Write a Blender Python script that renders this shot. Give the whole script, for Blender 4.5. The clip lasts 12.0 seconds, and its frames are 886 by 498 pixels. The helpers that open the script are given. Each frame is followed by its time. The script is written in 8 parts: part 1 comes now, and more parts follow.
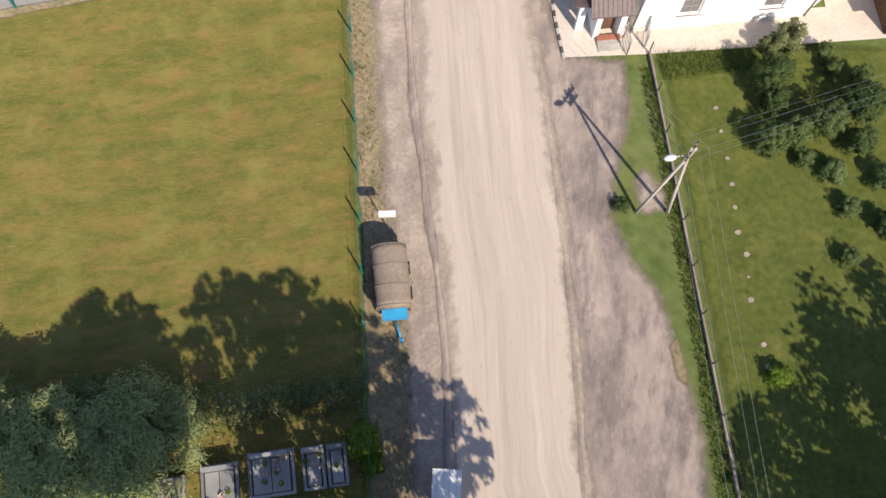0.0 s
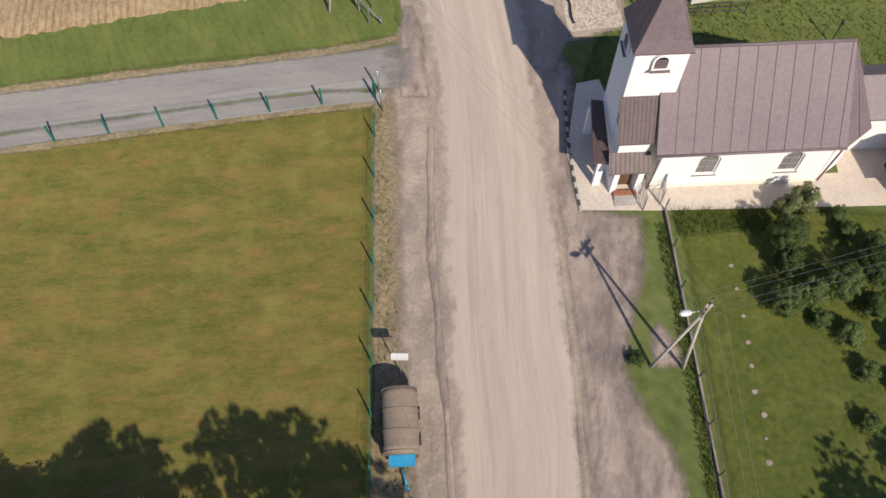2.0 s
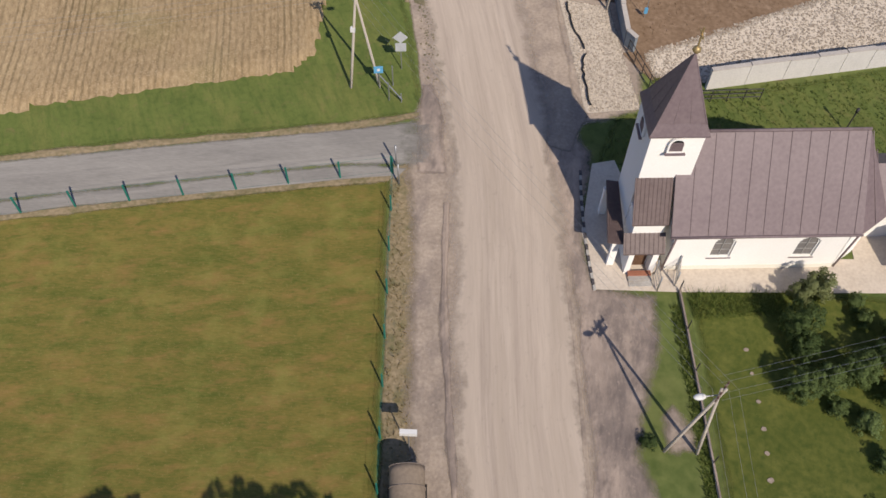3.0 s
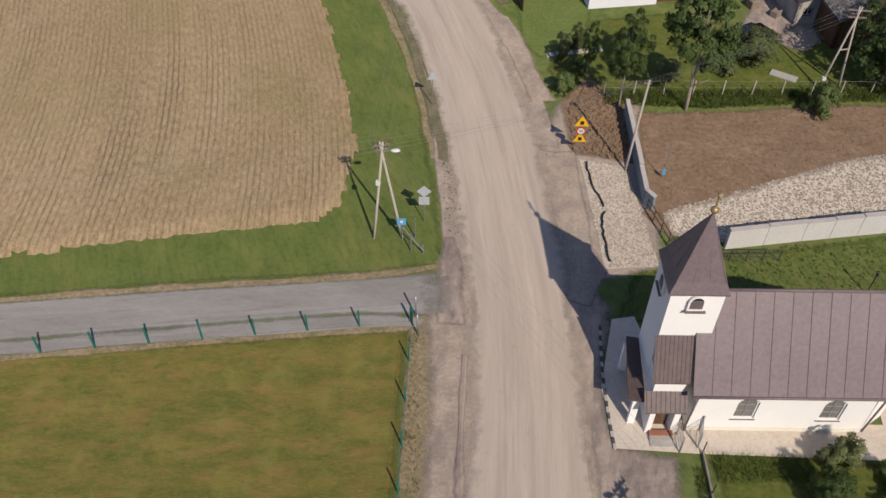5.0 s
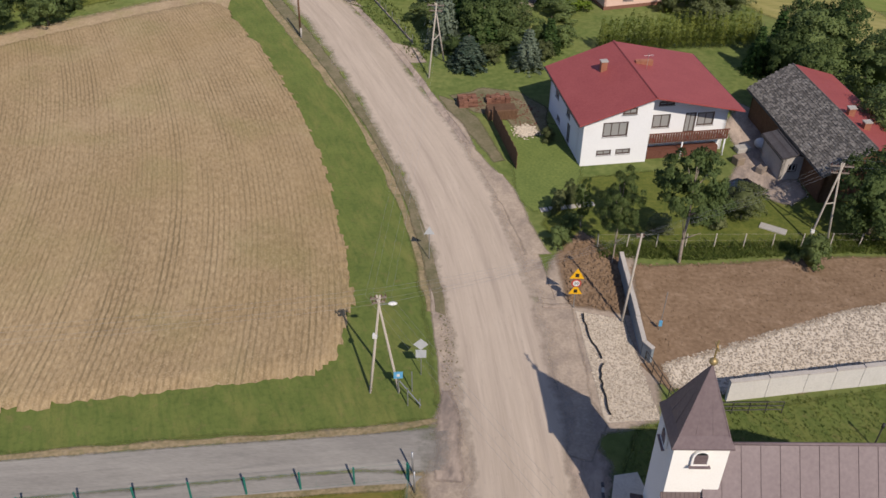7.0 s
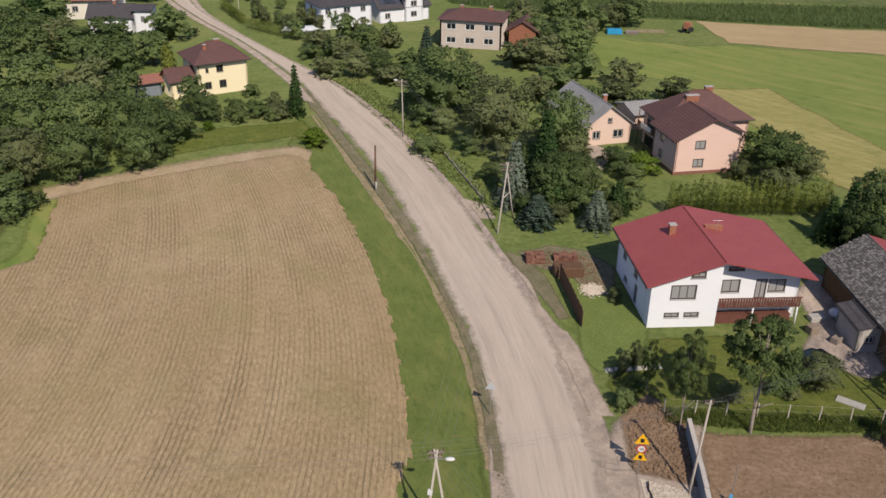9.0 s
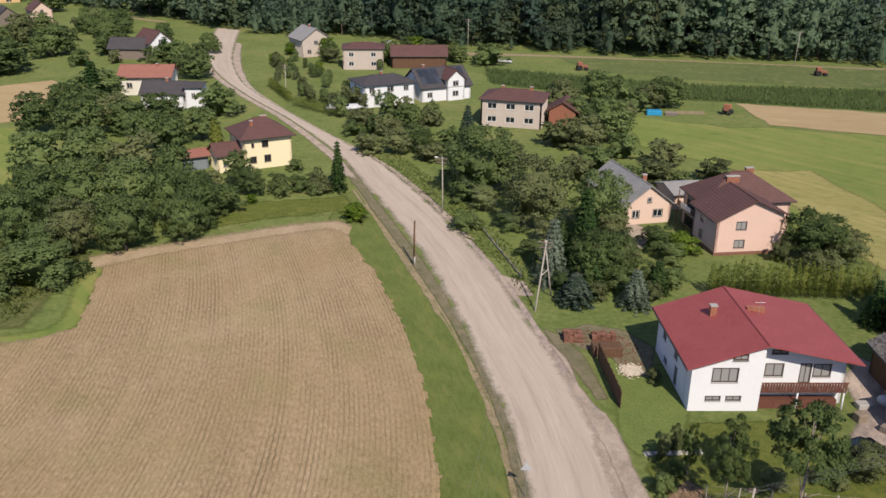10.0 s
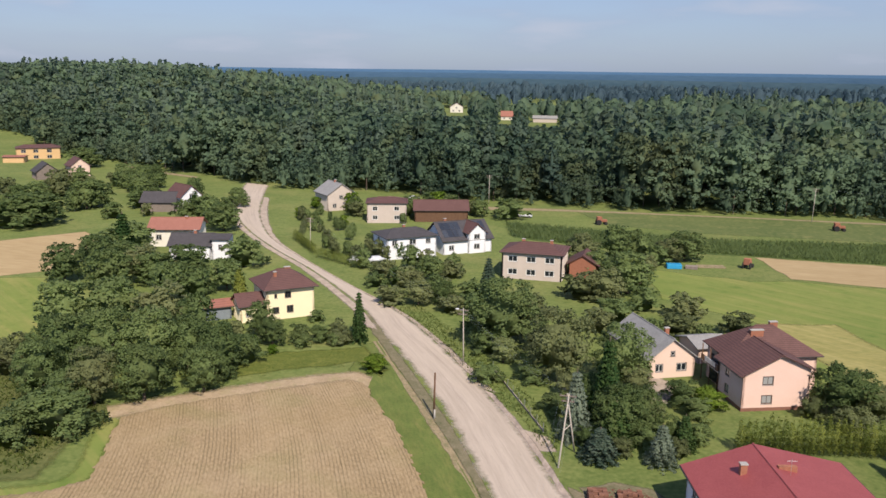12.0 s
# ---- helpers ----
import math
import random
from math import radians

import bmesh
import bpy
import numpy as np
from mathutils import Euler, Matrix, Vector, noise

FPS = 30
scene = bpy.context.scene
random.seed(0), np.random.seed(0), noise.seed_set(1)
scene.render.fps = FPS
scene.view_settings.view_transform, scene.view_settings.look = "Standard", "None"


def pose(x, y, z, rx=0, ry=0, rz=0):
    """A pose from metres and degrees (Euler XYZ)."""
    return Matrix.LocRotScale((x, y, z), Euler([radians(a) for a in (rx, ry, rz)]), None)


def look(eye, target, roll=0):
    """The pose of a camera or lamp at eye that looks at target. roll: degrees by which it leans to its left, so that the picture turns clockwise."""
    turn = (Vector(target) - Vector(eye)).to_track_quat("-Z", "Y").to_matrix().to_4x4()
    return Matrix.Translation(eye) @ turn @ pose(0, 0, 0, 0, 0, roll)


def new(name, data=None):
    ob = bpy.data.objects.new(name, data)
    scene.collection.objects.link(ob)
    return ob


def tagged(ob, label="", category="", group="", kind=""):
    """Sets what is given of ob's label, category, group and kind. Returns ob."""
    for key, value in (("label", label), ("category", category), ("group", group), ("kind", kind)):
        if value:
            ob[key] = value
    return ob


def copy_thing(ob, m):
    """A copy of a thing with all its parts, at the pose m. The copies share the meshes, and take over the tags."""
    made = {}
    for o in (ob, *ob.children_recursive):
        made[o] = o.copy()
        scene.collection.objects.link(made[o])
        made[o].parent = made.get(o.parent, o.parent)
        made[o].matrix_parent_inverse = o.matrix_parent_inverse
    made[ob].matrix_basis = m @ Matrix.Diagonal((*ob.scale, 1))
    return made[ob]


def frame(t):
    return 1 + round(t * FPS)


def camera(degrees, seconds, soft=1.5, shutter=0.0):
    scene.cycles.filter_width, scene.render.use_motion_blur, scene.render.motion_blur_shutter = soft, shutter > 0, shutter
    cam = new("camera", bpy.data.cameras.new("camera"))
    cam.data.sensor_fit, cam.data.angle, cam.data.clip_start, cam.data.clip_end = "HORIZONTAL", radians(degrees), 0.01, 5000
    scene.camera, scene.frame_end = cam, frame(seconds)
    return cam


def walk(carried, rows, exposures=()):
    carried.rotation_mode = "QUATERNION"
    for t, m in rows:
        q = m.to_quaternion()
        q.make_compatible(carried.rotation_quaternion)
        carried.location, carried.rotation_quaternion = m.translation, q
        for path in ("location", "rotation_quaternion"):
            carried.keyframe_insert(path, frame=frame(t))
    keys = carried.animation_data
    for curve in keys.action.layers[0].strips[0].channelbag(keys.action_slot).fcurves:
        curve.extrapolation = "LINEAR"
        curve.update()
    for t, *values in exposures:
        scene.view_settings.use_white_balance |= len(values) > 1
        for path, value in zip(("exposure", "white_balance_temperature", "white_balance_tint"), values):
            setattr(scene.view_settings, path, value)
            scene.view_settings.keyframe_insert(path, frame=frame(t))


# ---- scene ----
# The drone hovers 42 m above the road and tilts up from the ground to the horizon.
EYE = (0.0, 0.0, 42.0)
cam = camera(54.0, 12.0, soft=1.55)
TURNS = [
    (0.0, 19.049, -0.365, -0.126),
    (0.5, 21.325, -0.343, -0.133),
    (1.0, 23.727, -0.4, 0.809),
    (1.5, 26.089, -0.5, 2.208),
    (2.0, 28.548, -0.53, 2.593),
    (2.5, 30.914, -0.567, 2.741),
    (3.0, 33.468, -0.621, 4.469),
    (3.5, 35.94, -0.737, 6.217),
    (3.7, 36.948, -0.748, 6.632),
    (5.5, 45.877, -0.633, 6.372),
    (6.0, 48.398, -0.59, 6.319),
    (6.5, 50.839, -0.58, 6.258),
    (7.0, 53.426, -0.53, 6.13),
    (7.2, 54.43, -0.56, 6.165),
    (8.8, 62.435, -0.636, 10.629),
    (9.0, 63.445, -0.679, 11.181),
    (9.5, 65.864, -0.664, 12.502),
    (10.0, 68.406, -0.712, 13.913),
    (10.5, 70.817, -0.738, 15.204),
    (11.0, 73.397, -0.705, 14.726),
    (11.5, 75.77, -0.685, 14.36),
    (12.0, 78.353, -0.718, 15.351),
]
walk(cam, [(t, pose(*EYE, rx, ry, rz)) for t, rx, ry, rz in TURNS], [(0.0, 0.26), (0.5, 0.09), (1.5, -0.07), (2.5, -0.27), (3.5, -0.4), (5.5, -0.5), (7.0, -0.42), (9.5, -0.34), (12.0, -0.04)])

# ---- daylight ----
SUN_EL = radians(42.6)
SUN_AZ = math.atan2(0.5, -0.866)          # from north (+y) towards east (+x)
world = bpy.data.worlds.new("world")
scene.world = world
world.use_nodes = True
wn = world.node_tree
wn.nodes.clear()
w_out = wn.nodes.new("ShaderNodeOutputWorld")
w_bg = wn.nodes.new("ShaderNodeBackground")
w_sky = wn.nodes.new("ShaderNodeTexSky")
w_sky.sky_type = "NISHITA"
w_sky.sun_disc = False
w_sky.sun_elevation = SUN_EL
w_sky.sun_rotation = SUN_AZ
w_sky.air_density, w_sky.dust_density, w_sky.ozone_density = 1.0, 0.7, 1.2
w_bg.inputs["Strength"].default_value = 0.095
w_co = wn.nodes.new("ShaderNodeTexCoord")
w_map = wn.nodes.new("ShaderNodeMapping")
w_map.inputs["Scale"].default_value = (1.0, 1.0, 5.0)
w_noise = wn.nodes.new("ShaderNodeTexNoise")
w_noise.inputs["Scale"].default_value = 4.2
w_noise.inputs["Detail"].default_value = 6.0
w_ramp = wn.nodes.new("ShaderNodeValToRGB")
w_ramp.color_ramp.elements[0].position, w_ramp.color_ramp.elements[0].color = 0.44, (0.6, 0.6, 0.6, 1)
w_ramp.color_ramp.elements[1].position, w_ramp.color_ramp.elements[1].color = 0.72, (0.95, 0.95, 0.95, 1)
w_mix = wn.nodes.new("ShaderNodeMix")
w_mix.data_type = "RGBA"
w_mix.inputs["B"].default_value = (5.5, 5.3, 5.1, 1)
wn.links.new(w_co.outputs["Generated"], w_map.inputs["Vector"])
wn.links.new(w_map.outputs["Vector"], w_noise.inputs["Vector"])
wn.links.new(w_noise.outputs["Fac"], w_ramp.inputs["Fac"])
w_sep = wn.nodes.new("ShaderNodeSeparateXYZ")
w_low = wn.nodes.new("ShaderNodeMapRange")
w_low.inputs["From Min"].default_value, w_low.inputs["From Max"].default_value = 0.0, 0.5
w_low.inputs["To Min"].default_value, w_low.inputs["To Max"].default_value = 0.95, 0.2
w_mul = wn.nodes.new("ShaderNodeMath")
w_mul.operation = "MULTIPLY"
wn.links.new(w_co.outputs["Generated"], w_sep.inputs["Vector"])
wn.links.new(w_sep.outputs["Z"], w_low.inputs["Value"])
wn.links.new(w_low.outputs["Result"], w_mul.inputs[0])
wn.links.new(w_ramp.outputs["Color"], w_mul.inputs[1])
wn.links.new(w_mul.outputs[0], w_mix.inputs["Factor"])
wn.links.new(w_sky.outputs["Color"], w_mix.inputs["A"])
w_puff = wn.nodes.new("ShaderNodeMapRange")
w_puff.inputs["From Min"].default_value, w_puff.inputs["From Max"].default_value = 0.53, 0.72
w_puff.inputs["To Min"].default_value, w_puff.inputs["To Max"].default_value = 0.0, 0.6
w_cloud = wn.nodes.new("ShaderNodeMix")
w_cloud.data_type = "RGBA"
w_cloud.inputs["B"].default_value = (8.8, 7.6, 6.2, 1)
wn.links.new(w_noise.outputs["Fac"], w_puff.inputs["Value"])
wn.links.new(w_puff.outputs["Result"], w_cloud.inputs["Factor"])
wn.links.new(w_mix.outputs["Result"], w_cloud.inputs["A"])
w_tint = wn.nodes.new("ShaderNodeMix")
w_tint.data_type, w_tint.blend_type = "RGBA", "MULTIPLY"
w_tint.inputs["Factor"].default_value = 1.0
w_tint.inputs["B"].default_value = (0.77, 0.92, 1.28, 1)
wn.links.new(w_cloud.outputs["Result"], w_tint.inputs["A"])
wn.links.new(w_tint.outputs["Result"], w_bg.inputs["Color"])
wn.links.new(w_bg.outputs["Background"], w_out.inputs["Surface"])
sun = new("sun", bpy.data.lights.new("sun", "SUN"))
sun.data.energy, sun.data.angle, sun.data.color = 5.0, radians(0.5), (1.0, 0.875, 0.735)
sun.matrix_world = look((40 * math.sin(SUN_AZ), 40 * math.cos(SUN_AZ), 80), (40 * math.sin(SUN_AZ) - math.sin(SUN_AZ) * math.cos(SUN_EL), 40 * math.cos(SUN_AZ) - math.cos(SUN_AZ) * math.cos(SUN_EL), 80 - math.sin(SUN_EL)))


# ---- materials ----
def surf(name, dark, light, scale=1.0, fine=12.0, rough=0.9, bump=0.2, metal=0.0, stretch=(1, 1, 1), islands=0.0, things=0.0, patch=0.45, spec=0.3, use_uv=False, tint=0.0):
    """A surface with two scales of variation: patches (scale, per metre) and grain (fine, per metre)."""
    m = bpy.data.materials.new(name)
    m.use_nodes = True
    t = m.node_tree
    N, L = t.nodes, t.links
    b = N["Principled BSDF"]
    b.inputs["Roughness"].default_value = rough
    b.inputs["Metallic"].default_value = metal
    b.inputs["Specular IOR Level"].default_value = spec
    if rough >= 0.9:
        b.inputs["Diffuse Roughness"].default_value = 0.2 if use_uv else 0.6
    if use_uv:
        co = N.new("ShaderNodeUVMap").outputs["UV"]
    else:
        co = N.new("ShaderNodeNewGeometry").outputs["Position"]
    mp = N.new("ShaderNodeMapping")
    mp.inputs["Scale"].default_value = stretch
    L.new(co, mp.inputs["Vector"])
    n1, n2 = N.new("ShaderNodeTexNoise"), N.new("ShaderNodeTexNoise")
    n1.inputs["Scale"].default_value, n1.inputs["Detail"].default_value, n1.inputs["Roughness"].default_value = scale, 8.0, 0.68
    n2.inputs["Scale"].default_value, n2.inputs["Detail"].default_value = fine, 3.0
    L.new(mp.outputs["Vector"], n1.inputs["Vector"])
    L.new(mp.outputs["Vector"], n2.inputs["Vector"])
    add = N.new("ShaderNodeMath")
    add.operation = "MULTIPLY_ADD"
    L.new(n2.outputs["Fac"], add.inputs[0])
    add.inputs[1].default_value = 1.0 - patch
    m1 = N.new("ShaderNodeMath")
    m1.operation = "MULTIPLY"
    L.new(n1.outputs["Fac"], m1.inputs[0])
    m1.inputs[1].default_value = patch
    L.new(m1.outputs[0], add.inputs[2])
    fac = add.outputs[0]
    for weight, node, socket in ((islands, "ShaderNodeNewGeometry", "Random Per Island"), (things, "ShaderNodeObjectInfo", "Random"), (tint, "ShaderNodeAttribute", "Fac")):
        if weight:
            r = N.new(node)
            if node == "ShaderNodeAttribute":
                r.attribute_name = "tint"
            k = N.new("ShaderNodeMath")
            k.operation = "MULTIPLY_ADD"
            L.new(r.outputs[socket], k.inputs[0])
            k.inputs[1].default_value = weight
            k2 = N.new("ShaderNodeMath")
            k2.operation = "ADD"
            k2.inputs[1].default_value = -0.5 * weight
            L.new(fac, k2.inputs[0])
            L.new(k2.outputs[0], k.inputs[2])
            fac = k.outputs[0]
    ramp = N.new("ShaderNodeValToRGB")
    ramp.color_ramp.elements[0].position, ramp.color_ramp.elements[0].color = 0.3, (*dark, 1)
    ramp.color_ramp.elements[1].position, ramp.color_ramp.elements[1].color = 0.7, (*light, 1)
    L.new(fac, ramp.inputs["Fac"])
    L.new(ramp.outputs["Color"], b.inputs["Base Color"])
    if bump:
        bp = N.new("ShaderNodeBump")
        bp.inputs["Strength"].default_value, bp.inputs["Distance"].default_value = bump, 0.05
        L.new(n2.outputs["Fac"], bp.inputs["Height"])
        L.new(bp.outputs["Normal"], b.inputs["Normal"])
    return m


def leafy(name, dark, light, islands=0.28, things=0.4, scale=0.5, tint=0.0):
    m = surf(name, dark, light, scale, 4.0, 0.75, 0.0, islands=islands, things=things, tint=tint, patch=0.5, spec=0.2)
    b = m.node_tree.nodes["Principled BSDF"]
    out = m.node_tree.nodes["Material Output"]
    tr = m.node_tree.nodes.new("ShaderNodeBsdfTranslucent")
    mx = m.node_tree.nodes.new("ShaderNodeMixShader")
    mx.inputs["Fac"].default_value = 0.5
    src = b.inputs["Base Color"].links[0].from_socket
    m.node_tree.links.new(src, tr.inputs["Color"])
    m.node_tree.links.new(b.outputs["BSDF"], mx.inputs[1])
    m.node_tree.links.new(tr.outputs["BSDF"], mx.inputs[2])
    m.node_tree.links.new(mx.outputs["Shader"], out.inputs["Surface"])
    return m


M = dict(
    ground=surf("meadow_grass", (0.07, 0.11, 0.023), (0.19, 0.22, 0.068), 0.05, 1.5, 0.95, 0.5),
    lawn=surf("mown_lawn", (0.066, 0.100, 0.014), (0.245, 0.182, 0.05), 0.36, 5.0, 0.95, 0.4, stretch=(0.5, 2.0, 1), patch=0.66),
    garden=surf("garden_lawn", (0.058, 0.085, 0.013), (0.147, 0.16, 0.033), 0.4, 3.0, 0.95, 0.4),
    verge=surf("verge_grass", (0.068, 0.1, 0.022), (0.165, 0.2, 0.052), 0.3, 3.0, 0.95, 0.5),
    dry=surf("dry_verge", (0.15, 0.125, 0.06), (0.38, 0.30, 0.195), 0.5, 4.0, 0.95, 0.4),
    crop=surf("ripe_grain", (0.206, 0.142, 0.071), (0.51, 0.38, 0.22), 0.12, 4.5, 0.95, 0.6, stretch=(1.0, 0.3, 1), patch=0.4, use_uv=True),
    headland=surf("trampled_straw", (0.262, 0.196, 0.122), (0.455, 0.352, 0.238), 0.35, 4.0, 0.95, 0.4, stretch=(1.6, 0.5, 1)),
    stubble=surf("stubble", (0.3, 0.215, 0.11), (0.42, 0.325, 0.185), 0.08, 0.6, 0.95, 0.3, stretch=(0.4, 2.0, 1)),
    corn=surf("corn_crop", (0.03, 0.055, 0.012), (0.1, 0.14, 0.04), 0.3, 1.0, 0.9, 0.4),
    meadow=surf("hay_meadow", (0.10, 0.155, 0.03), (0.22, 0.25, 0.065), 0.05, 0.35, 0.95, 0.3),
    pasture=surf("grazed_pasture", (0.06, 0.094, 0.026), (0.138, 0.158, 0.054), 0.06, 0.8, 0.95, 0.3),
    hay=surf("mown_hay", (0.18, 0.18, 0.055), (0.34, 0.30, 0.11), 0.2, 1.2, 0.95, 0.3, stretch=(0.5, 1.6, 1)),
    fallow=surf("rough_fallow_grass", (0.05, 0.075, 0.018), (0.155, 0.155, 0.055), 0.3, 2.0, 0.95, 0.6),
    gravel=surf("gravel_road", (0.425, 0.353, 0.285), (0.575, 0.487, 0.4), 0.55, 6.0, 0.95, 0.25, stretch=(0.8, 0.05, 1), patch=0.7, use_uv=True),
    shoulder=surf("dirt_shoulder", (0.24, 0.195, 0.16), (0.50, 0.415, 0.335), 0.45, 5.0, 0.95, 0.6, patch=0.6),
    layby=surf("dark_gravel", (0.235, 0.192, 0.165), (0.54, 0.44, 0.365), 0.3, 4.0, 0.95, 0.5, stretch=(1.0, 0.4, 1), patch=0.8),
    asphalt=surf("old_asphalt", (0.2, 0.19, 0.178), (0.34, 0.325, 0.30), 0.3, 9.0, 0.9, 0.2, stretch=(0.3, 1.6, 1), patch=0.65),
    soil=surf("bare_soil", (0.15, 0.095, 0.055), (0.30, 0.21, 0.14), 0.35, 3.0, 0.95, 0.7),
    rubble=surf("rubble_stone", (0.34, 0.29, 0.235), (0.62, 0.55, 0.46), 0.6, 5.0, 0.9, 0.4, islands=0.5, things=0.3),
    concrete=surf("concrete", (0.36, 0.34, 0.31), (0.55, 0.53, 0.49), 0.6, 8.0, 0.85, 0.15),
    greyconc=surf("blue_grey_concrete", (0.175, 0.207, 0.236), (0.28, 0.318, 0.35), 0.5, 6.0, 0.8, 0.1),
    paving=surf("pale_paving", (0.50, 0.42, 0.34), (0.68, 0.6, 0.5), 0.8, 6.0, 0.85, 0.1, things=0.35),
    white=surf("white_render", (0.74, 0.75, 0.77), (0.84, 0.85, 0.86), 0.4, 12.0, 0.9, 0.05),
    chalk=surf("warm_white_render", (0.8, 0.785, 0.745), (0.885, 0.87, 0.835), 0.4, 12.0, 0.9, 0.05),
    palewall=surf("pale_concrete_panel", (0.50, 0.49, 0.465), (0.64, 0.625, 0.59), 0.7, 8.0, 0.9, 0.15),
    cream=surf("cream_render", (0.70, 0.67, 0.58), (0.82, 0.79, 0.70), 0.4, 12.0, 0.9, 0.05),
    apricot=surf("apricot_render", (0.66, 0.45, 0.22), (0.75, 0.54, 0.29), 0.4, 10.0, 0.9, 0.05),
    yellow=surf("yellow_render", (0.83, 0.74, 0.5), (0.89, 0.81, 0.58), 0.4, 10.0, 0.9, 0.05),
    pink=surf("peach_render", (0.71, 0.51, 0.42), (0.79, 0.60, 0.515), 0.4, 10.0, 0.9, 0.05),
    peach=surf("pale_peach_render", (0.70, 0.53, 0.43), (0.79, 0.63, 0.53), 0.4, 10.0, 0.9, 0.05),
    beige=surf("weathered_beige_render", (0.52, 0.45, 0.39), (0.66, 0.58, 0.51), 0.5, 9.0, 0.9, 0.08),
    greywall=surf("grey_plaster", (0.38, 0.35, 0.33), (0.54, 0.51, 0.47), 0.4, 8.0, 0.9, 0.1),
    redroof=surf("red_sheet_roof", (0.29, 0.066, 0.066), (0.40, 0.105, 0.1), 0.5, 6.0, 0.55, 0.08),
    tinroof=surf("brown_sheet_roof", (0.162, 0.121, 0.128), (0.235, 0.185, 0.188), 0.35, 5.0, 0.45, 0.05, things=0.15),
    brownroof=surf("brown_tile_roof", (0.11, 0.056, 0.05), (0.19, 0.10, 0.088), 0.6, 6.0, 0.7, 0.3),
    darkroof=surf("dark_grey_roof", (0.05, 0.048, 0.052), (0.12, 0.11, 0.115), 0.6, 6.0, 0.75, 0.3),
    slate=surf("weathered_grey_tile", (0.1, 0.094, 0.09), (0.3, 0.28, 0.26), 0.8, 5.0, 0.9, 0.4, things=0.4, islands=0.45),
    greyroof=surf("grey_sheet_roof", (0.24, 0.235, 0.23), (0.4, 0.39, 0.375), 0.5, 5.0, 0.6, 0.1),
    orangeroof=surf("orange_tile_roof", (0.30, 0.125, 0.09), (0.44, 0.2, 0.15), 0.6, 6.0, 0.8, 0.2),
    brick=surf("brick", (0.26, 0.10, 0.06), (0.42, 0.19, 0.12), 2.0, 12.0, 0.9, 0.2),
    oldbrick=surf("weathered_brick", (0.13, 0.06, 0.042), (0.26, 0.13, 0.09), 1.5, 12.0, 0.9, 0.2, things=0.4),
    frame=surf("window_frame", (0.07, 0.05, 0.045), (0.12, 0.09, 0.08), 2.0, 14.0, 0.6, 0.0),
    wframe=surf("white_window_frame", (0.7, 0.7, 0.68), (0.8, 0.8, 0.78), 2.0, 14.0, 0.5, 0.0),
    metal=surf("galvanised_steel", (0.38, 0.39, 0.40), (0.55, 0.56, 0.57), 2.0, 20.0, 0.45, 0.0, metal=0.7),
    darkmetal=surf("dark_iron", (0.04, 0.04, 0.042), (0.09, 0.085, 0.08), 2.0, 20.0, 0.6, 0.05, metal=0.3),
    green=surf("green_paint", (0.012, 0.13, 0.10), (0.03, 0.22, 0.17), 1.0, 12.0, 0.6, 0.0),
    pole=surf("concrete_pole", (0.40, 0.36, 0.31), (0.58, 0.53, 0.46), 1.0, 9.0, 0.9, 0.1),
    wood=surf("brown_timber", (0.085, 0.045, 0.025), (0.2, 0.115, 0.07), 2.0, 12.0, 0.85, 0.25, stretch=(1, 1, 0.3)),
    oldwood=surf("grey_timber", (0.16, 0.13, 0.11), (0.32, 0.27, 0.23), 2.0, 12.0, 0.9, 0.25),
    bark=surf("bark", (0.08, 0.06, 0.045), (0.2, 0.16, 0.125), 2.5, 9.0, 0.95, 0.5),
    palebark=surf("pale_bark", (0.22, 0.18, 0.15), (0.40, 0.34, 0.29), 2.5, 9.0, 0.95, 0.4),
    tarp=surf("brown_tarpaulin", (0.21, 0.165, 0.12), (0.33, 0.265, 0.2), 0.8, 6.0, 0.75, 0.1),
    blue=surf("blue_paint", (0.02, 0.25, 0.5), (0.05, 0.38, 0.66), 1.5, 9.0, 0.5, 0.0),
    skyblue=surf("light_blue_sign", (0.10, 0.34, 0.6), (0.16, 0.45, 0.7), 1.5, 9.0, 0.5, 0.0),
    signyellow=surf("sign_yellow", (0.8, 0.42, 0.01), (0.9, 0.5, 0.02), 1.5, 9.0, 0.5, 0.0),
    signback=surf("pale_grey_sign_back", (0.42, 0.44, 0.46), (0.55, 0.57, 0.59), 2.0, 9.0, 0.55, 0.0),
    freshlawn=surf("fresh_green_lawn", (0.082, 0.122, 0.03), (0.18, 0.222, 0.06), 0.4, 4.0, 0.95, 0.4),
    panel=surf("solar_glass", (0.03, 0.036, 0.05), (0.07, 0.08, 0.10), 1.0, 5.0, 0.2, 0.0, spec=0.6, things=0.3),
    black=surf("black_paint", (0.015, 0.015, 0.015), (0.03, 0.03, 0.03), 1.5, 9.0, 0.5, 0.0),
    red=surf("red_paint", (0.42, 0.03, 0.02), (0.55, 0.05, 0.03), 1.5, 9.0, 0.5, 0.0),
    gold=surf("dull_gilded_metal", (0.38, 0.28, 0.13), (0.52, 0.40, 0.2), 2.0, 9.0, 0.5, 0.0, metal=0.6),
    granite=surf("grey_granite", (0.17, 0.168, 0.165), (0.32, 0.315, 0.31), 1.5, 14.0, 0.35, 0.0, things=0.4),
    carpaint=surf("dark_blue_car_paint", (0.012, 0.02, 0.035), (0.02, 0.03, 0.05), 1.0, 5.0, 0.25, 0.0, spec=0.5),
    silver=surf("white_car_paint", (0.55, 0.57, 0.6), (0.66, 0.68, 0.7), 1.0, 5.0, 0.3, 0.0, spec=0.5),
